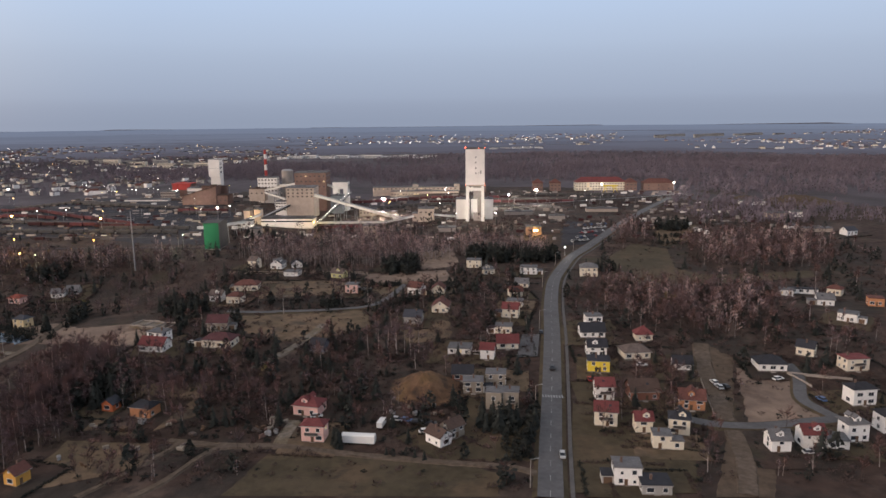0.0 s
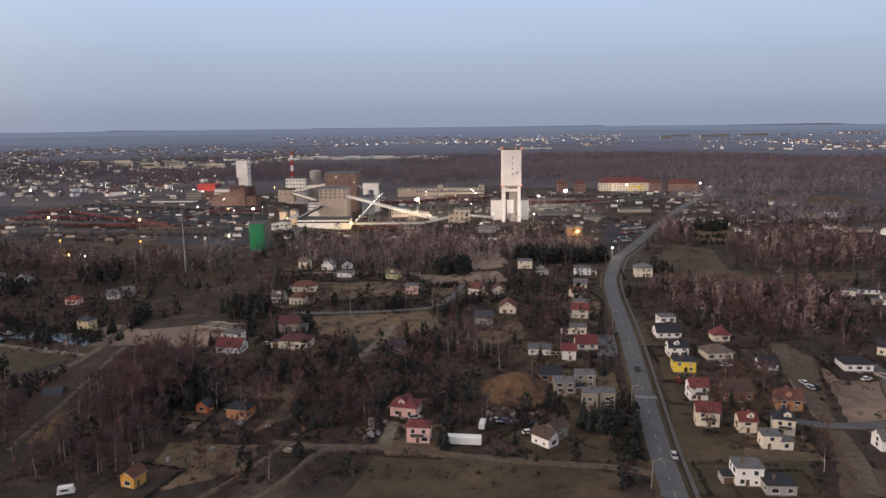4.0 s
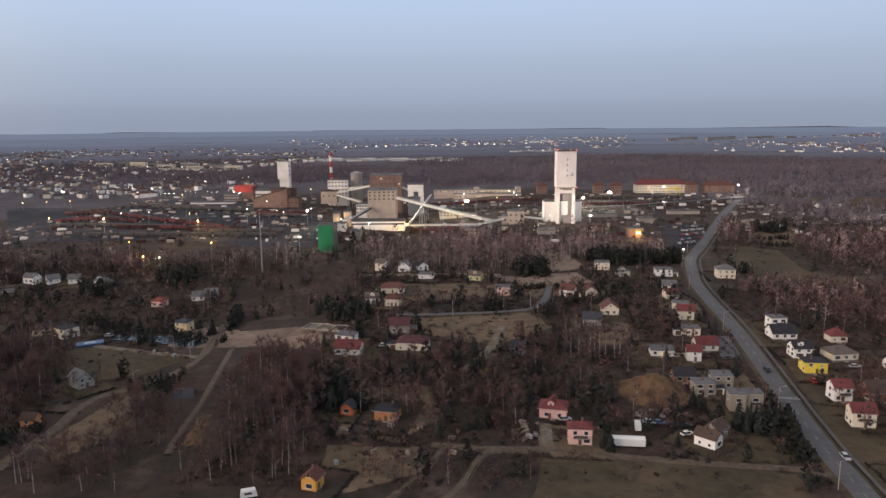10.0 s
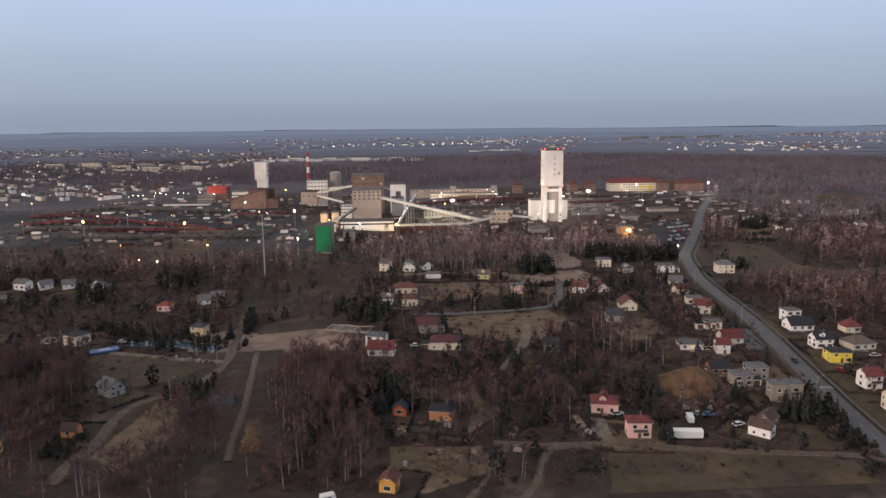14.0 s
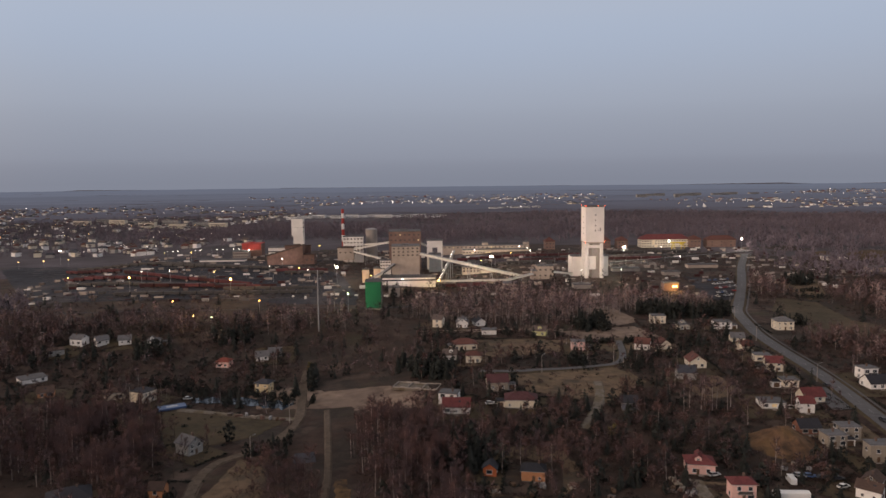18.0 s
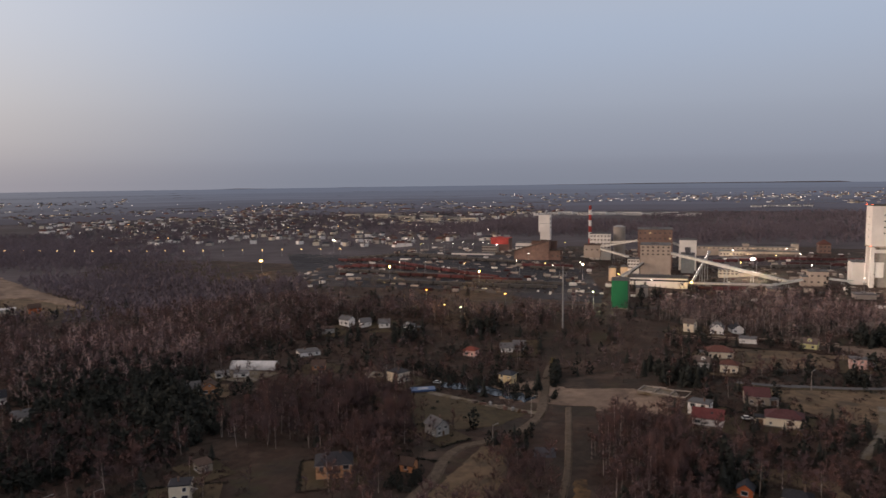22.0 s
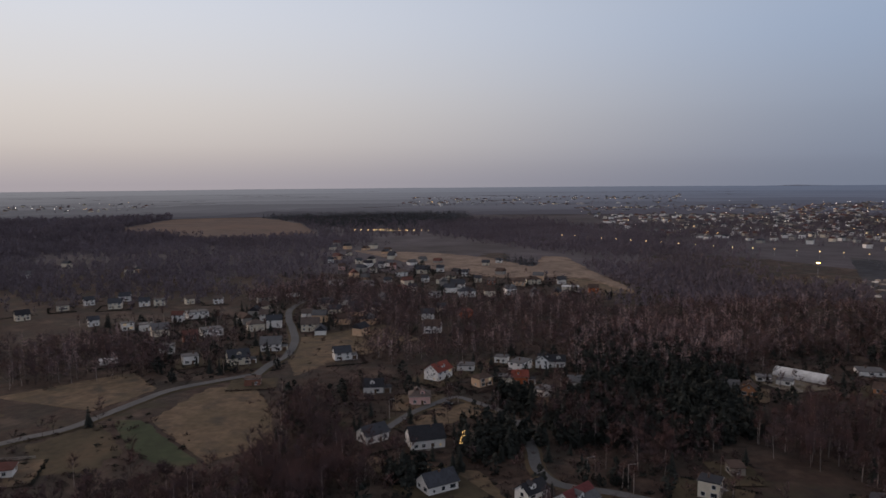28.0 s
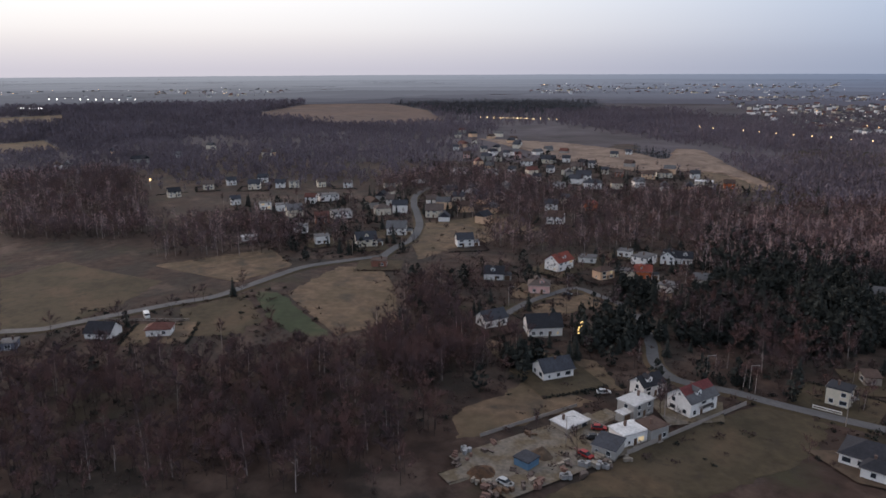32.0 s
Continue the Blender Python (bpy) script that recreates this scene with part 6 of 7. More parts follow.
# ---- particular things in the village ----
def mound(x, y, rx, ry, tall, kind, label, seed):
    b = Build()
    n, rings = 34, 12
    rows = []
    for j in range(rings + 1):
        t = j / rings
        row = []
        for i in range(n):
            a = 2 * math.pi * i / n
            k = 1 + 0.22 * noise.noise(Vector((math.cos(a) * 1.6, math.sin(a) * 1.6, seed)))
            px, py = x + math.cos(a) * rx * t * k, y + math.sin(a) * ry * t * k
            rough = noise.noise(Vector((px * 0.35, py * 0.35, seed))) * 1.1 + noise.noise(Vector((px * 0.9, py * 0.9, seed))) * 0.4
            row.append((px, py, height(px, py) - 0.1 + (tall * (1 - smooth(t)) + rough * (1 - t)) * (1 if j < rings else 0)))
        rows.append(row)
    for j in range(rings):
        for i in range(n):
            q = (i + 1) % n
            b.face([rows[j][i], rows[j + 1][i], rows[j + 1][q], rows[j][q]] if j else [rows[0][0], rows[1][i], rows[1][q]])
    ob = tagged(part("earth_mound", b, kind), label, "mound")
    BLOCKED.append((x, y, min(rx, ry) * 0.8))
    return ob


mound(-15.5, 256, 15, 14, 6.5, "spoil", "orange-brown sandy spoil mound behind the yard", 3)
mound(345, 750, 60, 22, 9, "bare", "long pale sand heap beyond the railway", 5)
mound(300, 765, 30, 16, 7, "bare", "pale sand heap beyond the railway", 6)
mound(-305, 95, 5, 4, 2.0, "bare", "heap of yellow building sand in the yard", 7)
mound(-303, 77, 5, 5, 2.2, "spoil", "heap of brown earth in the builder's yard", 8)


def car(x, y, rot, colour, van=False):
    ob = thing("van" if van else "car", x, y, rot, f"{colour} parked {'delivery van' if van else 'car'} beside the track", "van" if van else "car", "parked cars")
    ob.location.z += 0.55
    key = ("car", colour, van)
    if key not in TREE_KINDS:
        b, g = Build(), Build()
        if van:
            b.box(-2.5, -0.95, 0.35, 2.2, 0.95, 2.2).box(2.2, -0.9, 0.35, 2.7, 0.9, 1.2)
            g.box(1.2, -0.97, 1.3, 2.22, 0.97, 2.0)
        else:
            b.solid([(-2.1, -0.85, 0.3), (2.1, -0.85, 0.3), (2.1, 0.85, 0.3), (-2.1, 0.85, 0.3), (-2.15, -0.85, 0.85), (2.15, -0.85, 0.75), (2.15, 0.85, 0.75), (-2.15, 0.85, 0.85)],
                    [(3, 2, 1, 0), (4, 5, 6, 7), (0, 1, 5, 4), (1, 2, 6, 5), (2, 3, 7, 6), (3, 0, 4, 7)])
            b.box(-1.4, -0.66, 1.38, 0.4, 0.66, 1.45)
            g.solid([(-1.9, -0.8, 0.85), (1.2, -0.8, 0.8), (1.2, 0.8, 0.8), (-1.9, 0.8, 0.85), (-1.4, -0.66, 1.38), (0.4, -0.66, 1.38), (0.4, 0.66, 1.38), (-1.4, 0.66, 1.38)],
                    [(4, 5, 6, 7), (0, 1, 5, 4), (1, 2, 6, 5), (2, 3, 7, 6), (3, 0, 4, 7)])
        TREE_KINDS[key] = (b.mesh("body", ["car_" + colour]), g.mesh("cabin_glass", ["glass"]))
    if "wheel" not in TREE_KINDS:
        TREE_KINDS["wheel"] = Build().tube((0, -0.12, 0), (0, 0.12, 0), 0.33, 0.33, 10).mesh("wheel", ["tyre"])
    part("body", TREE_KINDS[key][0], None, ob)
    part("cabin_glass", TREE_KINDS[key][1], None, ob)
    for wx in (-1.35, 1.35):
        for wy in (-0.8, 0.8):
            part("wheel", TREE_KINDS["wheel"], None, ob).location = (wx, wy, 0.33)


for x, y, r, c, v in ((-28.9, 225.5, 80, "white", True), (-14, 221, 20, "white", False), (-20.7, 229, -12, "blue", False), (-17, 227.6, 0, "black", False), (-12.5, 226.5, 10, "black", False), (-24, 229.5, -15, "silver", False),
                      (93.5, 255, 100, "silver", False), (96, 255.5, 100, "black", False), (93, 259, 95, "white", False), (104, 207, 0, "silver", False), (33.8, 311, 85, "black", False), (34, 272, 265, "black", False), (28.6, 205, 265, "silver", False),
                      (-458, -4, 10, "white", True), (-296, 80, 30, "silver", False), (-307, 112, 70, "black", False), (-311, 116, 60, "red", False), (-300, 105, 20, "red", False), (-52, 232, 10, "silver", False), (-258, 336, 10, "silver", False),
                      (118, 262, 20, "white", False), (126, 245, 100, "blue", False), (70, 275, 0, "silver", False), (47, 262, 90, "red", False), (-120, 300, 10, "white", False), (-420, 170, 60, "black", False), (-330, 130, 70, "silver", False)):
    car(x, y, r, c, v)
rng_c = random.Random(9)
for row, (x0, y0) in enumerate(((80, 535), (86, 548), (92, 565), (97, 582), (100, 598))):
    for k in range(7):
        if rng_c.random() < 0.8:
            car(x0 + 2 + k * 3.1, y0 + k * 1.2, 95 + rng_c.uniform(-4, 4), rng_c.choice(("silver", "white", "black", "red", "blue", "silver")))
field("coal", [(90, 630), (124, 606), (104, 529), (72, 524)])


def trailer():
    ob = thing("storage_trailer", -35, 214.4, -6, "long white round-topped storage trailer beside the lane", "trailer")
    n = 8
    prof = [(-1.4, 0.7), (-1.4, 2.9)] + [(-1.4 * math.cos(math.pi * k / n), 2.9 + 0.5 * math.sin(math.pi * k / n)) for k in range(1, n)] + [(1.4, 2.9), (1.4, 0.7)]
    vs = [(sx, y, z) for sx in (-5.4, 5.4) for y, z in prof]
    m = len(prof)
    part("body", Build().solid(vs, [(i, (i + 1) % m, m + (i + 1) % m, m + i) for i in range(m)] + [tuple(range(m)), tuple(range(m, 2 * m))[::-1]]), "car_white", ob)
    part("chassis", Build().box(-5.2, -1.0, 0.3, 5.2, 1.0, 0.7), "steel_dark", ob)
    for wx in (-4, -2.8, 3.5):
        part("wheel", Build().tube((wx, -1.3, 0.4), (wx, 1.3, 0.4), 0.42, 0.42, 10), "tyre", ob)
    BLOCKED.append((-35, 214, 6))


trailer()


def arched_hall(x, y, rot, w, d, h, label):
    ob = thing("arched_hall", x, y, rot, label, "hall")
    n = 12
    prof = [(-d / 2 * math.cos(math.pi * k / n), h * math.sin(math.pi * k / n) ** 0.8) for k in range(n + 1)]
    vs = [(sx, yy, z) for sx in (-w / 2, w / 2) for yy, z in prof]
    m = n + 1
    part("shell", Build().solid(vs, [(i, i + 1, m + i + 1, m + i) for i in range(n)]), "roof_white", ob)
    part("gable_wall", Build().solid([(-w / 2 + 0.3, yy * 0.98, z * 0.98) for yy, z in prof], [tuple(range(m))]), "wall_grey", ob)
    part("gable_wall", Build().solid([(w / 2 - 0.3, yy * 0.98, z * 0.98) for yy, z in prof], [tuple(range(m))]), "wall_grey", ob)
    part("door", Build().box(w / 2 - 0.32, -1.6, 0, w / 2 - 0.15, 1.6, 3), "door_wood", ob)
    BLOCKED.append((x, y, w / 2))


arched_hall(-364, 341, 12, 25, 8.5, 4.0, "long grey arched metal hall in a yard")


def slab_ruin():
    ob = thing("foundation_wall", -151, 332, -18, "unfinished low pale concrete block walls on a plot", "ruin")
    for k in range(6):
        part("wall_piece", Build().box(-10.5 + k * 3.6, -4.5, -0.3, -7.2 + k * 3.6, -4.1, 1.0 + 0.3 * (k % 2)), "concrete_grey", ob)
        part("wall_piece", Build().box(-10.5 + k * 3.6, 4.1, -0.3, -7.2 + k * 3.6, 4.5, 1.1 + 0.2 * (k % 3)), "concrete_grey", ob)
    for k in range(4):
        part("wall_piece", Build().box(-10.5 + k * 7, -4.1, -0.3, -10.1 + k * 7, 4.1, 1.2), "concrete_grey", ob)
    part("slab", Build().box(-10.6, -4.6, -0.5, 10.9, 4.6, 0.6), "gravel", ob)
    BLOCKED.append((-151, 332, 10))


slab_ruin()


def zebra():
    ob = tagged(new("zebra_crossing"), "white zebra crossing bars across the road", "crossing", kind="structure")
    for k in range(8):
        x, y = 27.4 + k * 0.98, 248.9 - k * 0.12
        part("bar", Build().box(x, y - 1.7, height(x, y) + 0.60, x + 0.5, y + 1.7, height(x, y) + 0.615), "roadmark", ob)


zebra()


def lot(kind, label, pts, lift=0.5):
    """A paved piece of ground with straight edges, draped in strips."""
    b = Build()
    (ax, ay), (bx, by), (cx, cy), (dx, dy) = pts
    n = 8
    P = lambda u, v: ((ax * (1 - u) + bx * u) * (1 - v) + (dx * (1 - u) + cx * u) * v, (ay * (1 - u) + by * u) * (1 - v) + (dy * (1 - u) + cy * u) * v)
    for i in range(n):
        for j in range(n):
            b.face([(*P(u / n, v / n), height(*P(u / n, v / n)) + lift) for u, v in ((i, j), (i + 1, j), (i + 1, j + 1), (i, j + 1))])
    tagged(part("paved_yard", b, kind), label, "pavement", kind="structure")


lot("asphalt", "grey asphalt parking bay beside the road", [(25.3, 310), (33, 310), (29.5, 285), (20.6, 284)], 0.46)
lot("gravel", "pale gravel floor of the builder's yard", [(-313, 72), (-321, 119), (-298, 119), (-290, 78)], 0.44)
lot("gravel", "pale gravel forecourt of a white house", [(-306, 136), (-302, 152), (-312, 160), (-322, 140)], 0.43)
lot("gravel", "grey yard round the arched hall", [(-380, 318), (-350, 312), (-345, 334), (-376, 334)], 0.45)


def junk(x, y, rng, big=1.0):
    """A heap or stack of building material: a few tumbled pieces."""
    kind = rng.choice(("stack of grey concrete blocks", "pile of old timber boards", "heap of rusty scrap metal", "stack of weathered pallets", "grey plastic water tank"))
    mats = {"stack of grey concrete blocks": "wall_greybrown", "pile of old timber boards": "door_wood", "heap of rusty scrap metal": "rail", "stack of weathered pallets": "brick_dark", "grey plastic water tank": "steel"}
    ob = thing("material_stack", x, y, rng.uniform(0, 180), kind + " on the ground", "pile", "building materials in the yards")
    ob.location.z += 0.42
    for k in range(rng.randint(2, 5)):
        b = Build()
        w, d, h = rng.uniform(0.5, 2.2) * big, rng.uniform(0.4, 1.1) * big, rng.uniform(0.3, 1.1) * big
        px, py = rng.uniform(-1.2, 1.2) * big, rng.uniform(-1.0, 1.0) * big
        if "tank" in kind:
            b.tube((px, py, 0), (px, py, 1.2), 0.6, 0.6, 10)
        else:
            b.box(px - w / 2, py - d / 2, -0.2, px + w / 2, py + d / 2, h)
        part("piece", b, mats[kind], ob)


rng_j = random.Random(4)
for k in range(84):
    u, v = rng_j.random(), rng_j.random()
    x, y = -316 + 24 * u, 72 + 44 * v
    if abs(x + 306 - (y - 90) * -0.16) > 3.0 and not taken(x, y, 0.3):
        junk(x, y, rng_j)
for k in range(16):
    x, y = rng_j.uniform(-72, -60), rng_j.uniform(214, 232)
    if not taken(x, y, 1):
        junk(x, y, rng_j, 0.8)
for k in range(22):
    x, y = rng_j.uniform(-135, -88), rng_j.uniform(196, 232)
    if not taken(x, y, 1):
        junk(x, y, rng_j, 0.9)
for k in range(14):
    x, y = rng_j.uniform(-28, -8), rng_j.uniform(233, 243)
    if not taken(x, y, 0.5):
        junk(x, y, rng_j, 0.6)


def street_lamp(x, y, rot, lit=False):
    ob = thing("street_lamp", x, y, rot, "slim concrete street lamp post beside the road", "lamp", "street lamps")
    if "post" not in TREE_KINDS:
        TREE_KINDS["post"] = Build().tube((0, 0, -0.4), (0, 0, 8.5), 0.14, 0.09, 7).mesh("post", ["concrete_grey"])
        TREE_KINDS["arm"] = Build().tube((0, 0, 8.4), (1.8, 0, 8.9), 0.06, 0.05, 5).mesh("arm", ["steel"])
        TREE_KINDS["head"] = Build().box(1.6, -0.15, 8.82, 2.4, 0.15, 8.98).mesh("lamp_head", ["steel"])
    for nm, k in (("post", "post"), ("arm", "arm"), ("lamp_head", "head")):
        part(nm, TREE_KINDS[k], None, ob)


line_ = smooth_line([(22, 181), (26, 213), (31, 250), (38, 305), (44, 357), (52, 409), (62, 447), (74, 485), (88, 513), (112, 560)], 4)
for k in range(1, len(line_) - 1, 6):
    d_ = (line_[k + 1] - line_[k - 1]).normalized()
    s_ = Vector((d_.y, -d_.x))
    p_ = line_[k] - s_ * 5.6
    street_lamp(p_.x, p_.y, math.degrees(math.atan2(s_.y, s_.x)))
for x, y in ((-307.8, 103.7), (-327.4, 167), (-288, 182), (-316, 174), (-418, 140), (-424, 172), (-205, 300), (-213, 262), (-90, 342), (-50, 358)):
    street_lamp(x, y, 40)


def fence(x0, y0, x1, y1, mat_="concrete_white", tall=1.3, label="pale fence of posts and rails beside a garden"):
    ob = thing("fence", x0, y0, 0, label, "fence", "garden fences")
    L = Vector((x1 - x0, y1 - y0, height(x1, y1) - height(x0, y0)))
    n = max(2, int(L.length / 2.6))
    for k in range(n + 1):
        p = L * (k / n)
        part("post", Build().box(p.x - 0.09, p.y - 0.09, p.z - 0.3, p.x + 0.09, p.y + 0.09, p.z + tall), mat_, ob)
    for z in (0.25, tall * 0.75):
        part("rail", Build().beam((0, 0, z), L + Vector((0, 0, z)), 0.06, 0.32), mat_, ob)


fence(-299.8, 182.6, -293.2, 186.4)
fence(-97, 437, -60, 433, "concrete_tan", 1.8, "long pale garden wall of concrete panels")
fence(-150, 436, -97, 437, "concrete_tan", 1.8, "long pale garden wall of concrete panels")
fence(-4, 288, 9, 287, "concrete_white", 2.0, "white rendered garden wall beside a house")
fence(89, 262, 84, 232, "concrete_grey", 1.2)
fence(-460, -20, -448, 12, "concrete_grey", 1.2)
fence(-316, 116, -300, 122, "concrete_grey", 1.6)



def panel_wall(x0, y0, x1, y1, tall, label):
    """A garden wall of concrete panels between posts."""
    ob = thing("garden_wall", x0, y0, 0, label, "wall", "garden fences")
    L = Vector((x1 - x0, y1 - y0, height(x1, y1) - height(x0, y0)))
    n = max(2, int(L.length / 2.5))
    for k in range(n):
        p, q = L * (k / n), L * ((k + 1) / n)
        part("panel", Build().beam(p + Vector((0, 0, -0.3)), q + Vector((0, 0, -0.3)), 0.08, tall + 0.2), "concrete_grey", ob)
        part("post", Build().box(p.x - 0.1, p.y - 0.1, p.z - 0.3, p.x + 0.1, p.y + 0.1, p.z + tall), "concrete_grey", ob)


panel_wall(-297.4, 116, -308.6, 166, 1.5, "pale concrete panel wall between yard and field")
panel_wall(124, 268, 146, 262, 1.3, "grey concrete garden wall round a terrace")
panel_wall(124, 268, 128, 256, 1.3, "grey concrete garden wall round a terrace")
panel_wall(-320, 84, -326, 118, 1.2, "low worn concrete panel wall behind the yard")


house(-270, 172.5, 29, 18, 12, 1, "hip", "white", "dark")
house(-266.5, 167.0, 29, 6, 6, 0.95, "hip", "white", "dark")
lot("bare", "sandy building plot round a new bungalow", [(-282, 161), (-266, 160), (-252, 172), (-272, 184)], 0.42)


def pool():
    ob = thing("swimming_pool", -262, 325, 28, "covered blue swimming pool beside a house", "pool")
    part("cover", Build().box(-6, -3, 0.1, 6, 3, 0.9), "car_blue", ob)
    part("edge", Build().box(-2.5, -1.0, 0.9, 2.5, -0.4, 0.96).box(-2.5, 0.6, 0.9, 2.5, 1.2, 0.96), "frame_white", ob)
    BLOCKED.append((-262, 325, 6))
    t = thing("tarpaulin", -193, 260, 10, "blue tarpaulin shelter on the plot", "tarpaulin")
    part("sheet", Build().solid([(-4, -4, 0), (4, -4, 0), (4, 4, 0), (-4, 4, 0), (-3.6, 0, 2.4), (3.6, 0, 2.4)], [(0, 1, 5, 4), (2, 3, 4, 5), (1, 2, 5), (3, 0, 4)]), "roof_slate", t)
    BLOCKED.append((-193, 260, 5))


pool()


def pond():
    """A shallow flooded strip beside the lane."""
    b, line = Build(), smooth_line([(-256, 335), (-240, 334), (-224, 329), (-209, 322)], 8)
    ribbon(line, -5.0, 5.0, 0.34, b, 0, 2.5)
    tagged(part("pond", b, "water"), "still shallow pond water beside the lane", "water", kind="structure")


pond()
rng_p = random.Random(21)
for k in range(9):
    junk(-232 + k * 3.0 + rng_p.uniform(-0.8, 0.8), 312 - k * 1.0 + rng_p.uniform(-1, 1), rng_p, 0.9)
tent_ = thing("caravan", -147, 184, 20, "small white camping caravan beside the wood", "caravan")
part("body", Build().solid([(-2.3, -1, 0.5), (2.3, -1, 0.5), (2.3, 1, 0.5), (-2.3, 1, 0.5), (-2.0, -1, 2.4), (1.8, -1, 2.4), (1.8, 1, 2.4), (-2.0, 1, 2.4)], [(3, 2, 1, 0), (4, 5, 6, 7), (0, 1, 5, 4), (1, 2, 6, 5), (2, 3, 7, 6), (3, 0, 4, 7)]), "car_white", tent_)
part("window", Build().box(-1.2, -1.03, 1.3, 0.8, -0.98, 1.9), "glass", tent_)
for k in (-1.05, 1.05):
    part("wheel", Build().tube((0, k - 0.08, 0.33), (0, k + 0.08, 0.33), 0.33, 0.33, 10), "tyre", tent_)


def lit_spruce(x, y):
    ob = thing("garden_spruce", x, y, 0, "spruce hung with strings of warm lights", "tree")
    t, c = spruce(301, 7, 9, 8)
    part("trunk", t, "bark", ob)
    part("crown", c, "needle", ob)
    r = random.Random(8)
    b = Build()
    for k in range(30):
        z = r.uniform(0.8, 6.0)
        a = r.uniform(0, 6.28)
        rad = 1.75 * (1 - z / 7.2)
        px, py = math.cos(a) * rad, math.sin(a) * rad
        b.box(px - 0.11, py - 0.11, z, px + 0.11, py + 0.11, z + 0.2)
    part("light_string", b, "fairy_light", ob, "string of warm lights")


lit_spruce(-375.4, 149.6)


# ---- plots round the houses, and hedges ----
def plots():
    rng = random.Random(12)
    rows = []
    for k, (x, y, rot, w, d, fl) in enumerate(HOUSES):
        if -335 < x < -255 and 75 < y < 180:
            continue
        near = math.hypot(x + 120, y) < 480
        a, c = w / 2 + rng.uniform(4, 9), d / 2 + rng.uniform(5, 11)
        q, s = math.cos(radians(rot)), math.sin(radians(rot))
        if near and k % 4 != 3:
            b = Build()
            n = 6
            for i in range(n):
                for j in range(n):
                    pts = []
                    for u, v in ((i, j), (i + 1, j), (i + 1, j + 1), (i, j + 1)):
                        lx, ly = (u / n * 2 - 1) * a, (v / n * 2 - 1) * c
                        px, py = x + lx * q - ly * s, y + lx * s + ly * q
                        pts.append((px, py, height(px, py) + 0.26 + 0.0004 * k))
                    b.face(pts)
            tagged(part("garden_plot", b, rng.choice(("olive", "drygrass", "olive", "olive", "ground", "ground"))), "fenced garden plot of winter grass and soil", "garden", kind="structure")
        for (x0, y0), (x1, y1) in (((-a, -c), (a, -c)), ((a, -c), (a, c)), ((a, c), (-a, c)), ((-a, c), (-a, -c))):
            if rng.random() < 0.5:
                continue
            dark = rng.random() < 0.55
            n = int(math.hypot(x1 - x0, y1 - y0) / 1.1)
            for i in range(n):
                lx, ly = x0 + (x1 - x0) * i / n + rng.gauss(0, 0.2), y0 + (y1 - y0) * i / n + rng.gauss(0, 0.2)
                px, py = x + lx * q - ly * s, y + lx * s + ly * q
                if not taken(px, py, 0.2):
                    rows.append((4 + rng.randrange(2) if dark else rng.randrange(4), px, py, height(px, py), rng.uniform(0, 6.28), rng.uniform(0.7, 1.1)))
    tagged(new("garden_hedges", scatter_mesh("garden_hedges", BUSH + BUSH_DARK, rows, PLANT_MATS)), "dark clipped hedges and shrubs round the garden plots", "hedge", kind="stuff")


plots()


def conifer_row(x0, y0, x1, y1, n, size, spreads=0.6):
    rng = random.Random(int(abs(x0 * 9 + y1)))
    for k in range(n):
        t = (k + 0.5) / n
        tree("spruce", x0 + (x1 - x0) * t + rng.gauss(0, spreads), y0 + (y1 - y0) * t + rng.gauss(0, spreads), size * rng.uniform(0.8, 1.2), rng.uniform(0, 6))


conifer_row(23.6, 233, 15.5, 204, 13, 0.65)
conifer_row(0, 227, 16, 226, 7, 0.8, 1.5)
conifer_row(75, 437, 97, 437, 8, 0.75, 2.5)
conifer_row(-141, 266, -129, 240, 9, 0.95, 3)
conifer_row(-140, 263, -143, 232, 8, 0.9, 3)
conifer_row(-166, 375, -138, 355, 12, 0.8, 5)
conifer_row(-90, 352, -60, 352, 7, 0.4, 0.3)
conifer_row(-36, 366, -8, 360, 10, 0.55, 1.8)
conifer_row(-372, 168, -360, 182, 9, 0.9, 3)
conifer_row(-366, 116, -362, 122, 6, 0.75, 1.5)
conifer_row(-352, 128, -362, 140, 5, 0.7, 1.5)
conifer_row(-412, 190, -404, 200, 7, 0.85, 2)
conifer_row(-215, 262, -206, 272, 7, 0.55, 0.8)
conifer_row(-40, 210, -44, 216, 4, 0.6, 0.6)
conifer_row(-27, 206, -12, 204, 5, 0.35, 0.5)
conifer_row(-110, 262, -96, 268, 5, 0.75, 2)
conifer_row(-84, 268, -80, 282, 4, 0.8, 2)
conifer_row(-60, 250, -52, 262, 4, 0.6, 2)
for x, y, s in ((-446.7, -13.5, 1.15), (-485.5, 37.1, 0.9), (-463, 6, 0.7), (-472, 18.8, 0.8), (-470, 15, 0.75)):
    tree("bare", x, y, s, 1.0)
tree("willow", 99.8, 348, 0.8, 0.3)
tree("willow", 103, 346, 0.7, 1.3)
tree("willow", -206, 372, 0.7, 1.3)
tree("willow", -78, 262, 0.6, 2.3)
for x, y in ((-33, 289), (-29, 287), (-26, 290), (-23, 286), (-30, 293), (-37, 291), (-41, 287), (-20, 290)):
    tree("birch", x, y, 1.25, x)

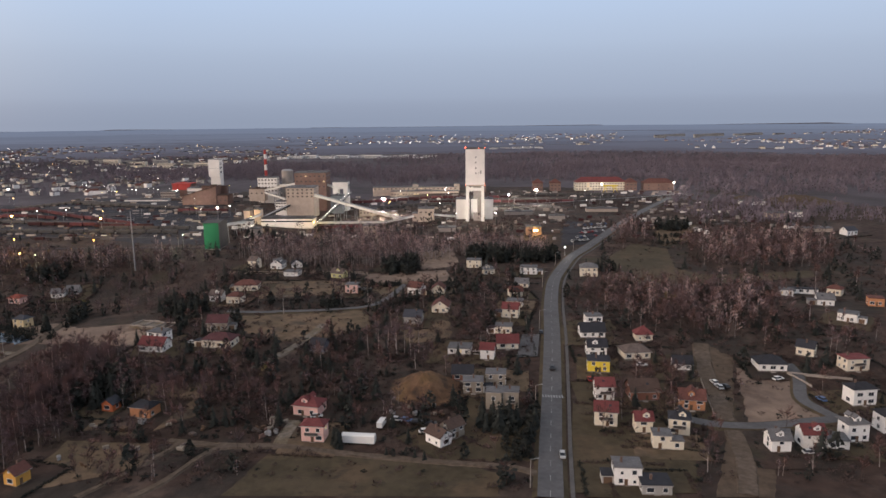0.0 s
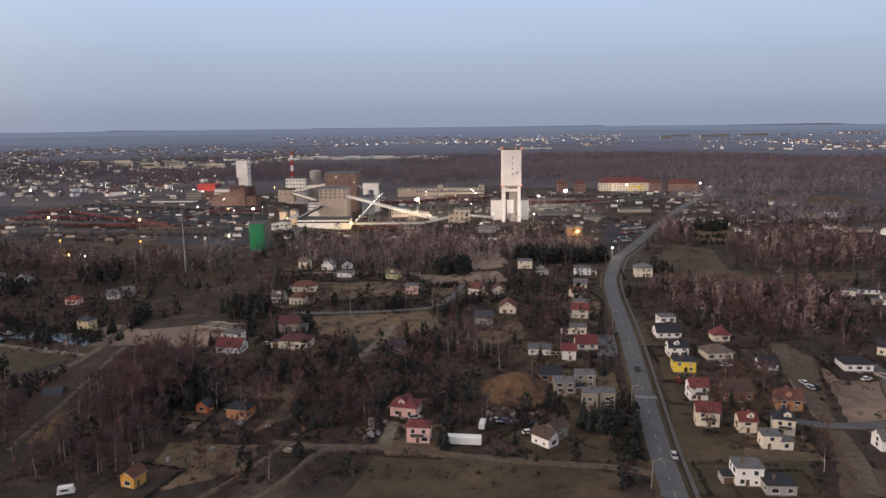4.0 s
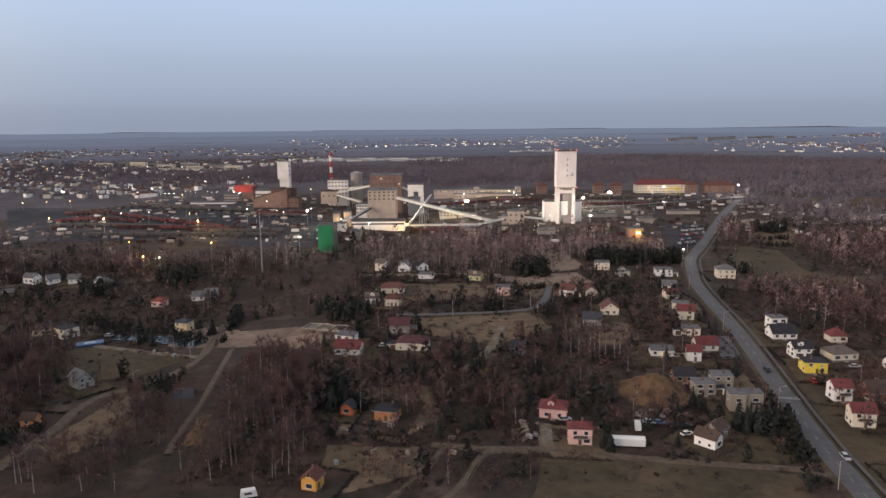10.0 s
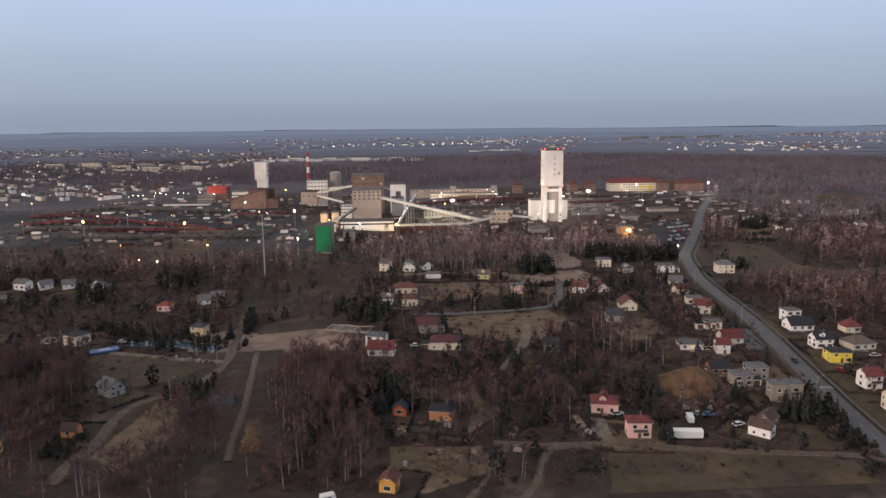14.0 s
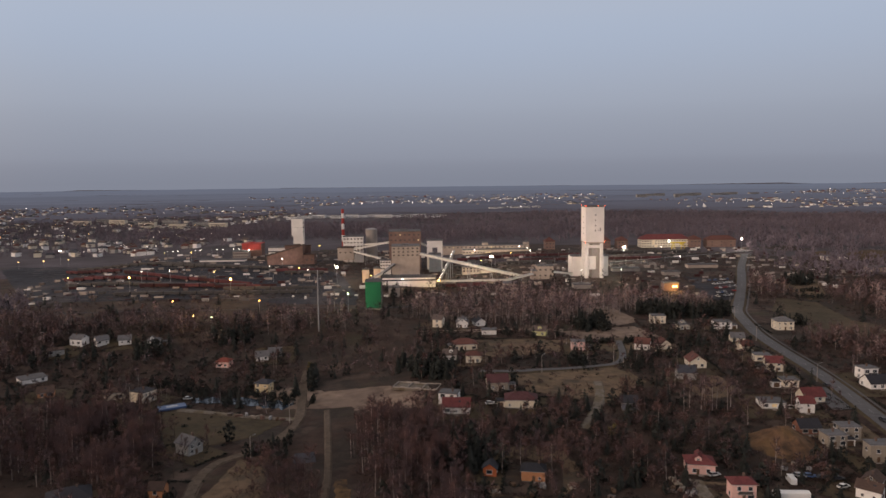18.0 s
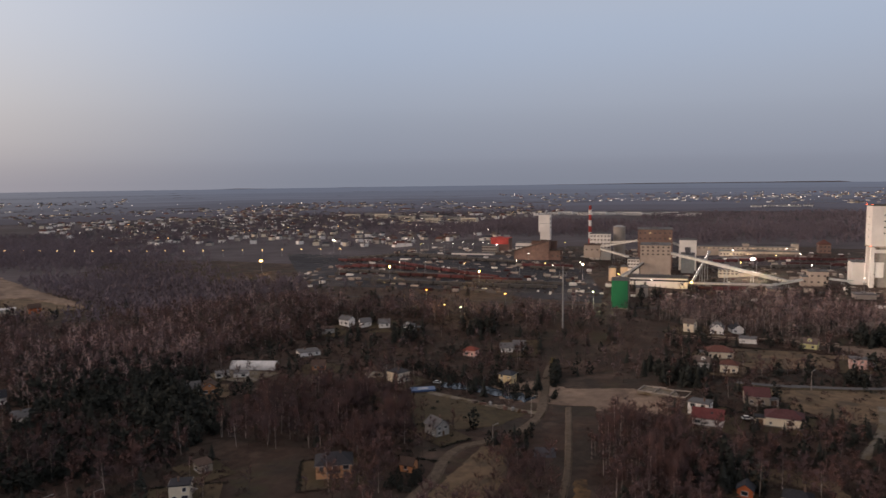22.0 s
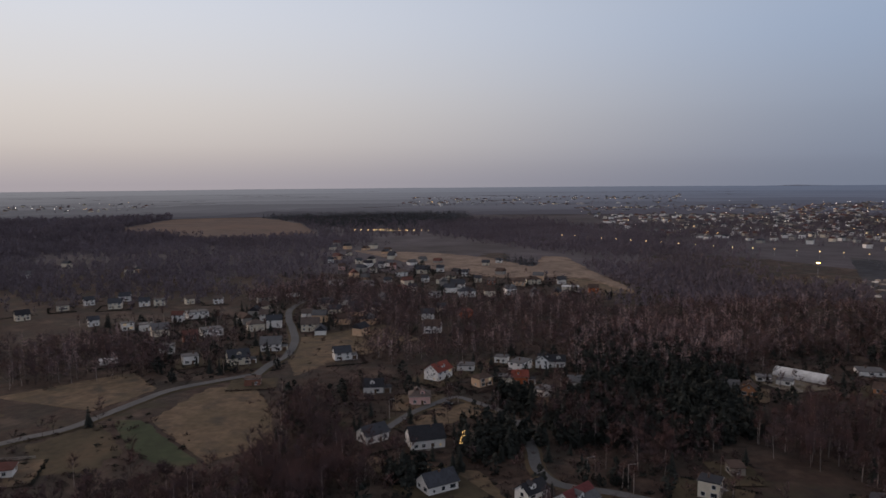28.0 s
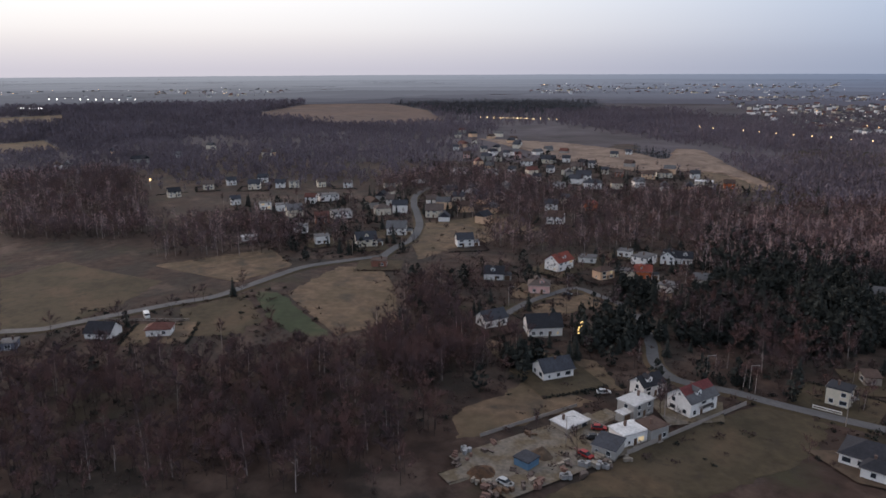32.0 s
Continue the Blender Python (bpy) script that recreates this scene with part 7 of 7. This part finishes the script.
# ---- woods ----
woods("pale", [(-160, 495), (-83, 575), (-25, 508), (-27, 475), (-65, 447), (-131, 461)])
woods("wood", [(-430, 452), (-300, 474), (-205, 472), (-165, 462), (-215, 440), (-330, 440)])
woods("pale", [(-70, 511), (-33, 518), (-9, 526), (58, 515), (60, 467), (15, 488), (-46, 470)])
woods("birch", [(-176, 299), (-146, 284), (-138, 246), (-136, 189), (-164, 191), (-172, 232)])
woods("grove", [(-214, 452), (-180, 463), (-167, 407), (-148, 344), (-171, 345), (-199, 378)])
woods("wood", [(152, 444), (166, 530), (226, 562), (268, 562), (255, 505), (225, 450), (175, 434)])
woods("hedge", [(140, 524), (166, 528), (166, 532), (139, 528)])
woods("hedge", [(148, 546), (172, 552), (172, 557), (148, 550)])
woods("conifer", [(158, 572), (182, 580), (186, 592), (164, 588)])
woods("wood", [(64, 398), (113, 390), (168, 384), (141, 319), (103, 305), (90, 312), (65, 336)])
woods("grove", [(-64, 293), (-36, 306), (-29, 275), (-37, 255), (-37, 237), (-64, 232), (-82, 255), (-93, 276)])
woods("wood", [(-174, 287), (-159, 297), (-126, 255), (-112, 270), (-90, 220), (-132, 251), (-146, 224)])
woods("wood", [(-418, -49), (-416, -20), (-395, 10), (-399, 38), (-396, 62), (-371, 71), (-348, 83), (-337, 70), (-321, 58), (-303, 53), (-317, 16), (-336, -34)])
woods("wood", [(-452, 106), (-470, 128), (-392, 108), (-356, 96), (-357, 71), (-395, 66), (-408, 94)])
woods("conifer", [(-398, 215), (-396, 291), (-378, 312), (-324, 244), (-331, 214), (-360, 184)])
woods("birch", [(-477, 299), (-462, 418), (-391, 328), (-414, 244)])
woods("wood", [(-560, 193), (-508, 321), (-468, 287), (-485, 193), (-512, 175)])
woods("wood", [(-913, -139), (-951, -30), (-649, -6), (-607, -26), (-649, -91)])
woods("wood", [(-1108, -11), (-1228, 413), (-867, 284), (-754, 162), (-833, 55), (-839, -3)])
woods("conifer", [(-877, 503), (-887, 542), (-818, 530), (-774, 496), (-791, 466)])
woods("conifer", [(-2361, 487), (-2603, 1152), (-2081, 1213), (-1569, 894), (-1625, 588), (-2034, 585)])
woods("wood", [(-743, 580), (-763, 801), (-467, 424), (-529, 412), (-609, 441)])
woods("wood", [(-1482, 854), (-1575, 1131), (-939, 838), (-832, 888), (-743, 775), (-832, 638), (-1072, 644)])
woods("wood", [(-2800, -483), (-2670, 285), (-1669, 448), (-1360, 112), (-1183, -189)])
woods("wood", [(-283, 1394), (49, 1436), (453, 1511), (897, 1540), (494, 843), (279, 821), (297, 1016), (118, 1052), (43, 1040), (-164, 1046)])
woods("wood", [(-714, 1451), (-582, 1644), (-286, 1411), (-239, 1176), (-340, 1076), (-597, 1253)])
woods("wood", [(-528, 449), (-395, 476), (-363, 446), (-354, 395), (-396, 361), (-383, 295), (-497, 322)])
woods("conifer", [(-491, 317), (-405, 333), (-375, 297), (-346, 247), (-413, 243)])
woods("birch", [(-316, 302), (-287, 345), (-265, 307), (-247, 248), (-276, 240), (-312, 236), (-331, 269)])
woods("wood", [(-407, 224), (-342, 228), (-315, 213), (-325, 191), (-360, 182)])
woods("wood", [(262, 810), (295, 779), (331, 725), (405, 689), (355, 604), (278, 607), (198, 595)])
woods("wood", [(-808, 581), (-663, 655), (-448, 579), (-400, 485), (-538, 461), (-740, 520)])
woods("wood", [(-290, 300), (-254, 288), (-245, 262), (-250, 228), (-252, 200)])
woods("wood", [(-204, 244), (-193, 252), (-186, 228), (-183, 190), (-230, 186), (-226, 202), (-208, 205), (-200, 222)])
woods("scrub", [(-111, 281), (-80, 281), (-68, 250), (-68, 224), (-89, 224), (-104, 250)])
woods("scrub", [(-34, 337), (11, 358), (15, 281), (-6, 270), (-29, 275)])
woods("scrub", [(-120, 285), (-78, 287), (-79, 250), (-105, 234), (-122, 254)])
woods("wood", [(-393, 69), (-396, 92), (-371, 124), (-354, 89), (-357, 71)])
woods("scrub", [(-324, 451), (-248, 461), (-202, 392), (-222, 336), (-290, 362)])
woods("scrub", [(54, 336), (73, 305), (93, 280), (77, 233), (75, 260), (66, 292)])
woods("scrub", [(-490, 133), (-502, 202), (-466, 195), (-433, 147), (-415, 113)])
woods("scrub", [(-243, 444), (-149, 459), (-113, 360), (-165, 355), (-195, 345)])
woods("scrub", [(-348, 184), (-322, 208), (-309, 193), (-322, 173), (-344, 165)])
woods("wood", [(-752, 167), (-824, 274), (-695, 306), (-554, 230), (-595, 200), (-679, 198)])
woods("wood", [(-657, 286), (-590, 418), (-515, 327), (-556, 248)])
woods("wood", [(-598, -4), (-625, 54), (-549, 83), (-546, 40), (-553, 5)])
woods("wood", [(-538, 340), (-548, 370), (-476, 386), (-419, 317), (-430, 273), (-455, 266)])
woods("wood", [(122, 590), (150, 612), (138, 532), (116, 520)])
woods("conifer", [(-152, 357), (-132, 356), (-134, 338), (-148, 339)])
woods("conifer", [(-141, 256), (-133, 260), (-130, 245), (-138, 239)])
woods("conifer", [(-48, 451), (-29, 457), (-35, 432), (-50, 427)])
woods("conifer", [(5, 493), (71, 490), (62, 467), (0, 465)])
woods("conifer", [(-209, 348), (-208, 374), (-202, 362), (-201, 333)])
woods("conifer", [(-132, 245), (-124, 254), (-122, 247), (-130, 239)])
woods("conifer", [(12, 234), (16, 234), (7, 218), (4, 218)])
woods("conifer", [(-379, 152), (-382, 177), (-365, 169), (-356, 157), (-362, 144)])
woods("conifer", [(-414, 197), (-412, 207), (-391, 193), (-392, 185)])
woods("conifer", [(-365, 113), (-366, 124), (-353, 118), (-355, 110)])
woods("conifer", [(-313, 414), (-302, 420), (-296, 407), (-306, 404)])
woods("conifer", [(-272, 431), (-248, 435), (-245, 424), (-269, 422)])
woods("hedge", [(-205, 251), (-206, 283), (-202, 278), (-200, 247)])
woods("hedge", [(-240, 221), (-230, 231), (-226, 224), (-235, 215)])
woods("hedge", [(-327, 168), (-313, 177), (-311, 175), (-324, 166)])
woods("hedge", [(21, 235), (17, 205), (16, 201), (11, 202)])
woods("hedge", [(-288, 371), (-199, 327), (-198, 320), (-283, 360)])
woods("hedge", [(-49, 349), (-32, 362), (-33, 353), (-49, 341)])
woods("hedge", [(-74, 355), (-64, 365), (-65, 348), (-74, 344)])
woods("hedge", [(-54, 404), (-22, 404), (-23, 398), (-55, 397)])
woods("hedge", [(-41, 217), (-36, 219), (-40, 209), (-43, 210)])
woods("wood", [(-1518, -250), (-1518, 39), (-928, 24), (-913, -139)])
woods("wood", [(-640, -90), (-610, 6), (-562, 106), (-590, 120), (-637, 48), (-647, -1), (-667, -94)])
woods("wood", [(-1612, 803), (-1627, 1024), (-1129, 910), (-1027, 1136), (-832, 888), (-954, 701), (-1113, 672)])
woods("wood", [(-260, 237), (-243, 228), (-236, 200), (-240, 190)])
woods("scrub", [(-131, 212), (-91, 213), (-87, 191), (-95, 184), (-126, 186)])
woods("wood", [(-1555, 50), (-1403, 457), (-1341, 531), (-1157, 450), (-1227, 338), (-1221, 84)])

# ---- gardens ----
garden([(-170, 190), (20, 185), (28, 300), (40, 450), (-150, 440), (-150, 300)], 620, 4200, 0.36)
garden([(40, 190), (150, 190), (180, 300), (150, 380), (55, 400)], 260, 2000, 0.36)
garden([(-420, 300), (-240, 230), (-215, 300), (-220, 470), (-400, 470)], 420, 2600)
garden([(-480, 90), (-300, 90), (-260, 190), (-400, 290), (-480, 270)], 300, 1900)
garden([(-700, 40), (-520, 60), (-520, 200), (-700, 200)], 220, 1100)
garden([(-920, 250), (-620, 250), (-600, 460), (-860, 520)], 320, 1300)
garden([(80, 380), (260, 350), (300, 620), (110, 600)], 220, 1500)
garden([(-220, 470), (-20, 450), (60, 610), (-180, 640)], 220, 1400)
garden([(-480, -60), (-330, -40), (-330, 90), (-480, 60)], 60, 1000)
garden([(-640, 380), (-330, 380), (-260, 620), (-600, 640)], 200, 1500)


# ---- the distance: towns, forests, hills ----
def far_town(poly, n, seed, lamps=0, label="distant spread of small pale houses with dark roofs"):
    """Many small houses far off, each with walls and a pitched roof."""
    rng = random.Random(seed)
    xs, ys = [p[0] for p in poly], [p[1] for p in poly]
    b, lb = Build(), Build()
    k = 0
    while k < n:
        x, y = rng.uniform(min(xs), max(xs)), rng.uniform(min(ys), max(ys))
        if not inside(x, y, poly):
            continue
        k += 1
        w, d, h = rng.uniform(8, 12), rng.uniform(7, 10), rng.uniform(3.5, 6)
        z = height(x, y)
        c, s = math.cos(t := rng.uniform(0, 3.14)), math.sin(t)
        P = lambda u, v, q: (x + u * c - v * s, y + u * s + v * c, z + q)
        m = rng.choice((0, 0, 0, 1, 1, 2, 6))
        cs = [(-w / 2, -d / 2), (w / 2, -d / 2), (w / 2, d / 2), (-w / 2, d / 2)]
        b.solid([P(u, v, q) for q in (-2, h) for u, v in cs], [(0, 1, 5, 4), (1, 2, 6, 5), (2, 3, 7, 6), (3, 0, 4, 7)], m)
        if rng.random() < 0.75:
            b.solid([P(u * 1.1, v * 1.1, h) for u, v in cs] + [P(-w / 2, 0, h + 3), P(w / 2, 0, h + 3)], [(0, 1, 5, 4), (2, 3, 4, 5), (1, 2, 5), (3, 0, 4)], rng.choice((3, 4, 5, 7)))
        else:
            b.solid([P(u, v, h) for u, v in cs], [(0, 1, 2, 3)], 5)
        if k < lamps:
            px, py = x + rng.uniform(-20, 20), y + rng.uniform(-20, 20)
            r = rng.uniform(0.3, 0.75)
            zz = height(px, py) + 9
            lb.solid([(px - r, py, zz), (px, py - r, zz), (px + r, py, zz), (px, py + r, zz), (px, py, zz + r), (px, py, zz - r)],
                     [(0, 1, 4), (1, 2, 4), (2, 3, 4), (3, 0, 4), (1, 0, 5), (2, 1, 5), (3, 2, 5), (0, 3, 5)], 0 if rng.random() < 0.7 else 1)
    rows = []
    while len(rows) < n * 3:
        x, y = rng.uniform(min(xs), max(xs)), rng.uniform(min(ys), max(ys))
        if inside(x, y, poly):
            rows.append((rng.randrange(len(FAR)), x, y, height(x, y), rng.uniform(0, 6.28), rng.uniform(0.6, 1.0)))
    tagged(new("town_trees", scatter_mesh("town_trees", FAR, rows, PLANT_MATS)), "bare trees among the distant houses", "trees", kind="stuff")
    tagged(part("far_town", b, ["wall_white", "wall_cream", "wall_grey", "roof_slate", "roof_redbrown", "roof_grey", "wall_greybrown", "roof_greybrown"]), label, "town", kind="stuff")
    if lamps:
        tagged(part("far_street_lamps", lb, ["far_lamp", "far_amber"]), "scattered lit street lamps of a distant town", "lamps", kind="stuff")


def lamp_row(x0, y0, x1, y1, n, kind="far_amber", r=0.8, tall=9):
    b = Build()
    for k in range(n):
        t = (k + 0.5) / n
        x, y = x0 + (x1 - x0) * t, y0 + (y1 - y0) * t
        z = height(x, y)
        b.tube((x, y, z), (x, y, z + tall), 0.12, 0.1, 4, 1)
        z += tall
        b.solid([(x - r, y, z), (x, y - r, z), (x + r, y, z), (x, y + r, z), (x, y, z + r), (x, y, z - r)],
                [(0, 1, 4), (1, 2, 4), (2, 3, 4), (3, 0, 4), (1, 0, 5), (2, 1, 5), (3, 2, 5), (0, 3, 5)], 0)
    tagged(part("far_street_lamps", b, [kind, "steel"]), "row of lit street lamps along a distant road", "lamps", kind="stuff")


def slab(x, y, rot, w, d, h, wall="wall_cream", label="distant pale slab block of flats", category="flats"):
    ob = thing("apartment_block", x, y, rot, label, category, "distant blocks")
    part("wall", Build().box(-w / 2, -d / 2, -2, w / 2, d / 2, h), wall, ob)
    part("roof", Build().box(-w / 2 - 0.3, -d / 2 - 0.3, h, w / 2 + 0.3, d / 2 + 0.3, h + 0.6), "roof_grey", ob)
    fl = max(1, int(h / 3))
    for k in range(fl):
        part("glazing", Build().box(-w / 2 + 0.6, -d / 2 - 0.06, k * 3 + 1.0, w / 2 - 0.6, -d / 2 + 0.1, k * 3 + 2.3), "glass", ob)


far_town([(-1486, 2286), (-1142, 2550), (-461, 2287), (-369, 1827), (-603, 1561), (-486, 1156), (-681, 1035), (-1200, 1400)], 620, 1, 110)
far_town([(-1856, 1486), (-1345, 2305), (-1000, 1500), (-656, 1030), (-749, 1000), (-1062, 960)], 420, 2, 90)
far_town([(620, 2500), (1900, 3300), (2300, 2900), (1098, 1950), (700, 2150)], 520, 3, 190)
far_town([(-500, 2450), (600, 2400), (700, 3300), (-900, 3200)], 300, 4, 120)
far_town([(-2600, -500), (-2500, 300), (-3000, 500), (-3050, -700)], 80, 6, 50)
far_town([(-2900, 1500), (-2300, 1100), (-1700, 1800), (-2300, 2500)], 200, 8, 70)
far_town([(-700, 1010), (-380, 1000), (-360, 1100), (-640, 1130)], 34, 7, 12, "brick and pale houses behind the rail yard")
for k in range(9):
    slab(-914 + k * 42 + (k % 3) * 6, 1700 - k * 17 + (k % 2) * 30, -8, 38, 12, 10 + 2 * (k % 3), "wall_grey" if k % 2 else "wall_cream")
for k in range(14):
    slab(-442 + k * 28, 1780 + (k % 4) * 18, 0, 26 + (k % 3) * 8, 26, 5.5 + (k % 3) * 1.2, "wall_white", "distant long white warehouse", "warehouse")
for k in range(10):
    slab(760 + k * 50, 2780 + (k % 3) * 40, 4, 40, 14, 15, "wall_grey")
for k in range(5):
    slab(100 + k * 34, 2150 + k * 10, 2, 26, 20, 9, "wall_white", "distant white floodlit sheds", "warehouse")
lamp_row(-1080, 780, -760, 830, 12)
lamp_row(-760, 830, -560, 900, 8)
lamp_row(-1420, 560, -1330, 640, 9)
lamp_row(-1390, 590, -1300, 670, 8)
lamp_row(-2000, 1900, -1500, 2300, 9, "far_lamp")
lamp_row(-300, 2600, 500, 2700, 14, "far_lamp", 1.2)
lamp_row(90, 2140, 240, 2190, 7, "far_lamp", 1.2)
lamp_row(700, 2120, 1100, 2300, 14, "far_lamp", 1.1)
lamp_row(-2400, -300, -2300, -60, 12, "far_lamp", 1.3)
lamp_row(-470, 2480, 150, 2560, 18, "far_lamp", 1.2)


def far_forest(label, inner, outer, a0, a1, n, seed, size, kind):
    """Forest as a belt between two distances, over a range of bearings (degrees, from +x, anticlockwise)."""
    rng = random.Random(seed)
    rows = []
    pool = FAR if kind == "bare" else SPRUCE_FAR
    while len(rows) < n:
        r, a = math.sqrt(rng.uniform(inner ** 2, outer ** 2)), radians(rng.uniform(a0, a1))
        x, y = -80 + r * math.cos(a), r * math.sin(a)
        if noise.noise(Vector((x, y, seed)) * 0.0016) < 0.0 or any(inside(x, y, f) for f in FIELDS):
            continue
        rows.append((rng.randrange(len(pool)), x, y, height(x, y), rng.uniform(0, 6.28), size * rng.uniform(0.7, 1.2)))
    tagged(new("far_forest", scatter_mesh("far_forest", pool, rows, PLANT_MATS)), label, "forest", kind="stuff")


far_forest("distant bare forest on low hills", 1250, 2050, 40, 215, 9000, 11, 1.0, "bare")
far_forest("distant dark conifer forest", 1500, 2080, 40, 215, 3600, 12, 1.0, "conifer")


# ---- hills at the horizon, a plain backdrop with haze painted as glow ----
def horizon(name, r, lift, wild, col, west, seed):
    """One wooded crest of the distance, a glowing strip that follows the land, haze painted into its emission."""
    m = bpy.data.materials.new(name)
    m.use_nodes = True
    nt = m.node_tree
    nt.nodes.clear()
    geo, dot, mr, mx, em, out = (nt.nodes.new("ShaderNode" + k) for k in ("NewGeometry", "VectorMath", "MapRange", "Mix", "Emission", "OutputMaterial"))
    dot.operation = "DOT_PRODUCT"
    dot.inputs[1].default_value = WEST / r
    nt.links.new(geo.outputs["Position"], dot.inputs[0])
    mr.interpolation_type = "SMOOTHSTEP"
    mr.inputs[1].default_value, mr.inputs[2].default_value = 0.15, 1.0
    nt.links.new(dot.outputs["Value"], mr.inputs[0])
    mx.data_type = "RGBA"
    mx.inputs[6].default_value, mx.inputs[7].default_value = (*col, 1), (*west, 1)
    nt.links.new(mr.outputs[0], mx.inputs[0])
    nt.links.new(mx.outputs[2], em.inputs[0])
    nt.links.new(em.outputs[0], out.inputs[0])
    b = Build()
    n = 900
    for k in range(n):
        pts = []
        for j in (k, k + 1):
            a = radians(20 + 215 * j / n)
            x, y = -80 + r * math.cos(a), r * math.sin(a)
            u, v = math.cos(a), math.sin(a)
            z = height(x, y) + lift + 2.6 * wild * max(0.0, noise.noise(Vector((u * 5, v * 5, seed * 2.3)))) + wild * noise.noise(Vector((u * 9, v * 9, seed * 3.7))) + wild * 0.4 * noise.noise(Vector((u * 40, v * 40, seed))) + 1.2 * noise.noise(Vector((u * 300, v * 300, seed)))
            pts.append(((x, y, height(x, y) - 30), (x, y, z)))
        b.face([pts[0][0], pts[1][0], pts[1][1], pts[0][1]])
    tagged(part("backdrop", b, [m]), "blue-grey hills along the horizon, haze painted as glow", "hills", kind="structure")


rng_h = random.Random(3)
# farther strips glow paler and bluer: haze and western afterglow painted in
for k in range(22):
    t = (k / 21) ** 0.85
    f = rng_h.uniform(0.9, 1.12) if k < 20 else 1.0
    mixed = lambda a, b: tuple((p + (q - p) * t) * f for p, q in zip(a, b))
    horizon("ridge_haze_glow", 2030 * 1.0422 ** k, 5.6 if k < 21 else 5.0, 6.0 * (1 - t) + 0.8, mixed((0.070, 0.068, 0.087), (0.122, 0.147, 0.205)), mixed((0.066, 0.064, 0.075), (0.235, 0.238, 0.255)), k)


def cottage(x, y, rng):
    """A small house of the farther villages: walls and a pitched or flat roof."""
    wall, top = rng.choice(("white", "white", "cream", "grey", "peach")), rng.choice(("slate", "dark", "brown", "redbrown", "grey"))
    w, d, h = rng.uniform(8, 11), rng.uniform(7, 9), rng.uniform(3.2, 5.8)
    ob = thing("house", x, y, rng.uniform(0, 180), f"{LOOKS[wall]} small house with a {TOPS[top]} gabled roof", "house", "houses of the farther villages")
    part("wall", Build().box(-w / 2, -d / 2, -0.6, w / 2, d / 2, h).face([(-w / 2, -d / 2, h), (-w / 2, d / 2, h), (-w / 2, 0, h + 3)]).face([(w / 2, -d / 2, h), (w / 2, d / 2, h), (w / 2, 0, h + 3)]), "wall_" + wall, ob)
    part("roof", Build().solid([(-w / 2 - 0.4, -d / 2 - 0.4, h - 0.2), (w / 2 + 0.4, -d / 2 - 0.4, h - 0.2), (w / 2 + 0.4, d / 2 + 0.4, h - 0.2), (-w / 2 - 0.4, d / 2 + 0.4, h - 0.2), (-w / 2 - 0.4, 0, h + 3.15), (w / 2 + 0.4, 0, h + 3.15)],
                               [(0, 1, 5, 4), (2, 3, 4, 5), (1, 2, 5), (3, 0, 4)]), "roof_" + top, ob)
    BLOCKED.append((x, y, 8))


def gantry_crane():
    ob = thing("gantry_crane", 181, 876, 0, "yellow gantry crane in the floodlit yard", "crane", z=13.5)
    for x in (-6, 6):
        part("leg", Build().beam((x - 2.2, 0, 0), (x, 0, 8), 0.7, 0.6).beam((x + 2.2, 0, 0), (x, 0, 8), 0.7, 0.6), "crane_yellow", ob)
    part("girder", Build().box(-9, -0.7, 8, 9, 0.7, 9.4), "crane_yellow", ob)
    part("cab", Build().box(2.5, -0.9, 6.2, 4.5, 0.9, 8), "crane_yellow", ob)


gantry_crane()
lamp_row(-802, -8, -801, -8, 1, "far_amber", 0.8)
lamp_row(-2040, -310, -1990, -250, 9, "far_lamp", 1.2)
rng_v = random.Random(77)
for x, y in ((-1006, 114), (-1012, 122), (-1120, 59), (-1005, -18), (-998, -26), (-976, -90), (-985, -100), (-1095, -55)):
    cottage(x, y, rng_v)
VILLAGE_A = [(-740, 158), (-762, 227), (-745, 287), (-662, 273), (-565, 203), (-581, 163), (-663, 143)]
VILLAGE_B = [(-1220, 429), (-1140, 490), (-875, 463), (-665, 461), (-612, 398), (-664, 343), (-695, 306), (-858, 306)]
for poly, count in ((VILLAGE_A, 22), (VILLAGE_B, 30)):
    k = tries = 0
    while k < count and tries < 900:
        tries += 1
        x, y = rng_v.uniform(min(p[0] for p in poly), max(p[0] for p in poly)), rng_v.uniform(min(p[1] for p in poly), max(p[1] for p in poly))
        if inside(x, y, poly) and not taken(x, y, 7):
            cottage(x, y, rng_v)
            k += 1
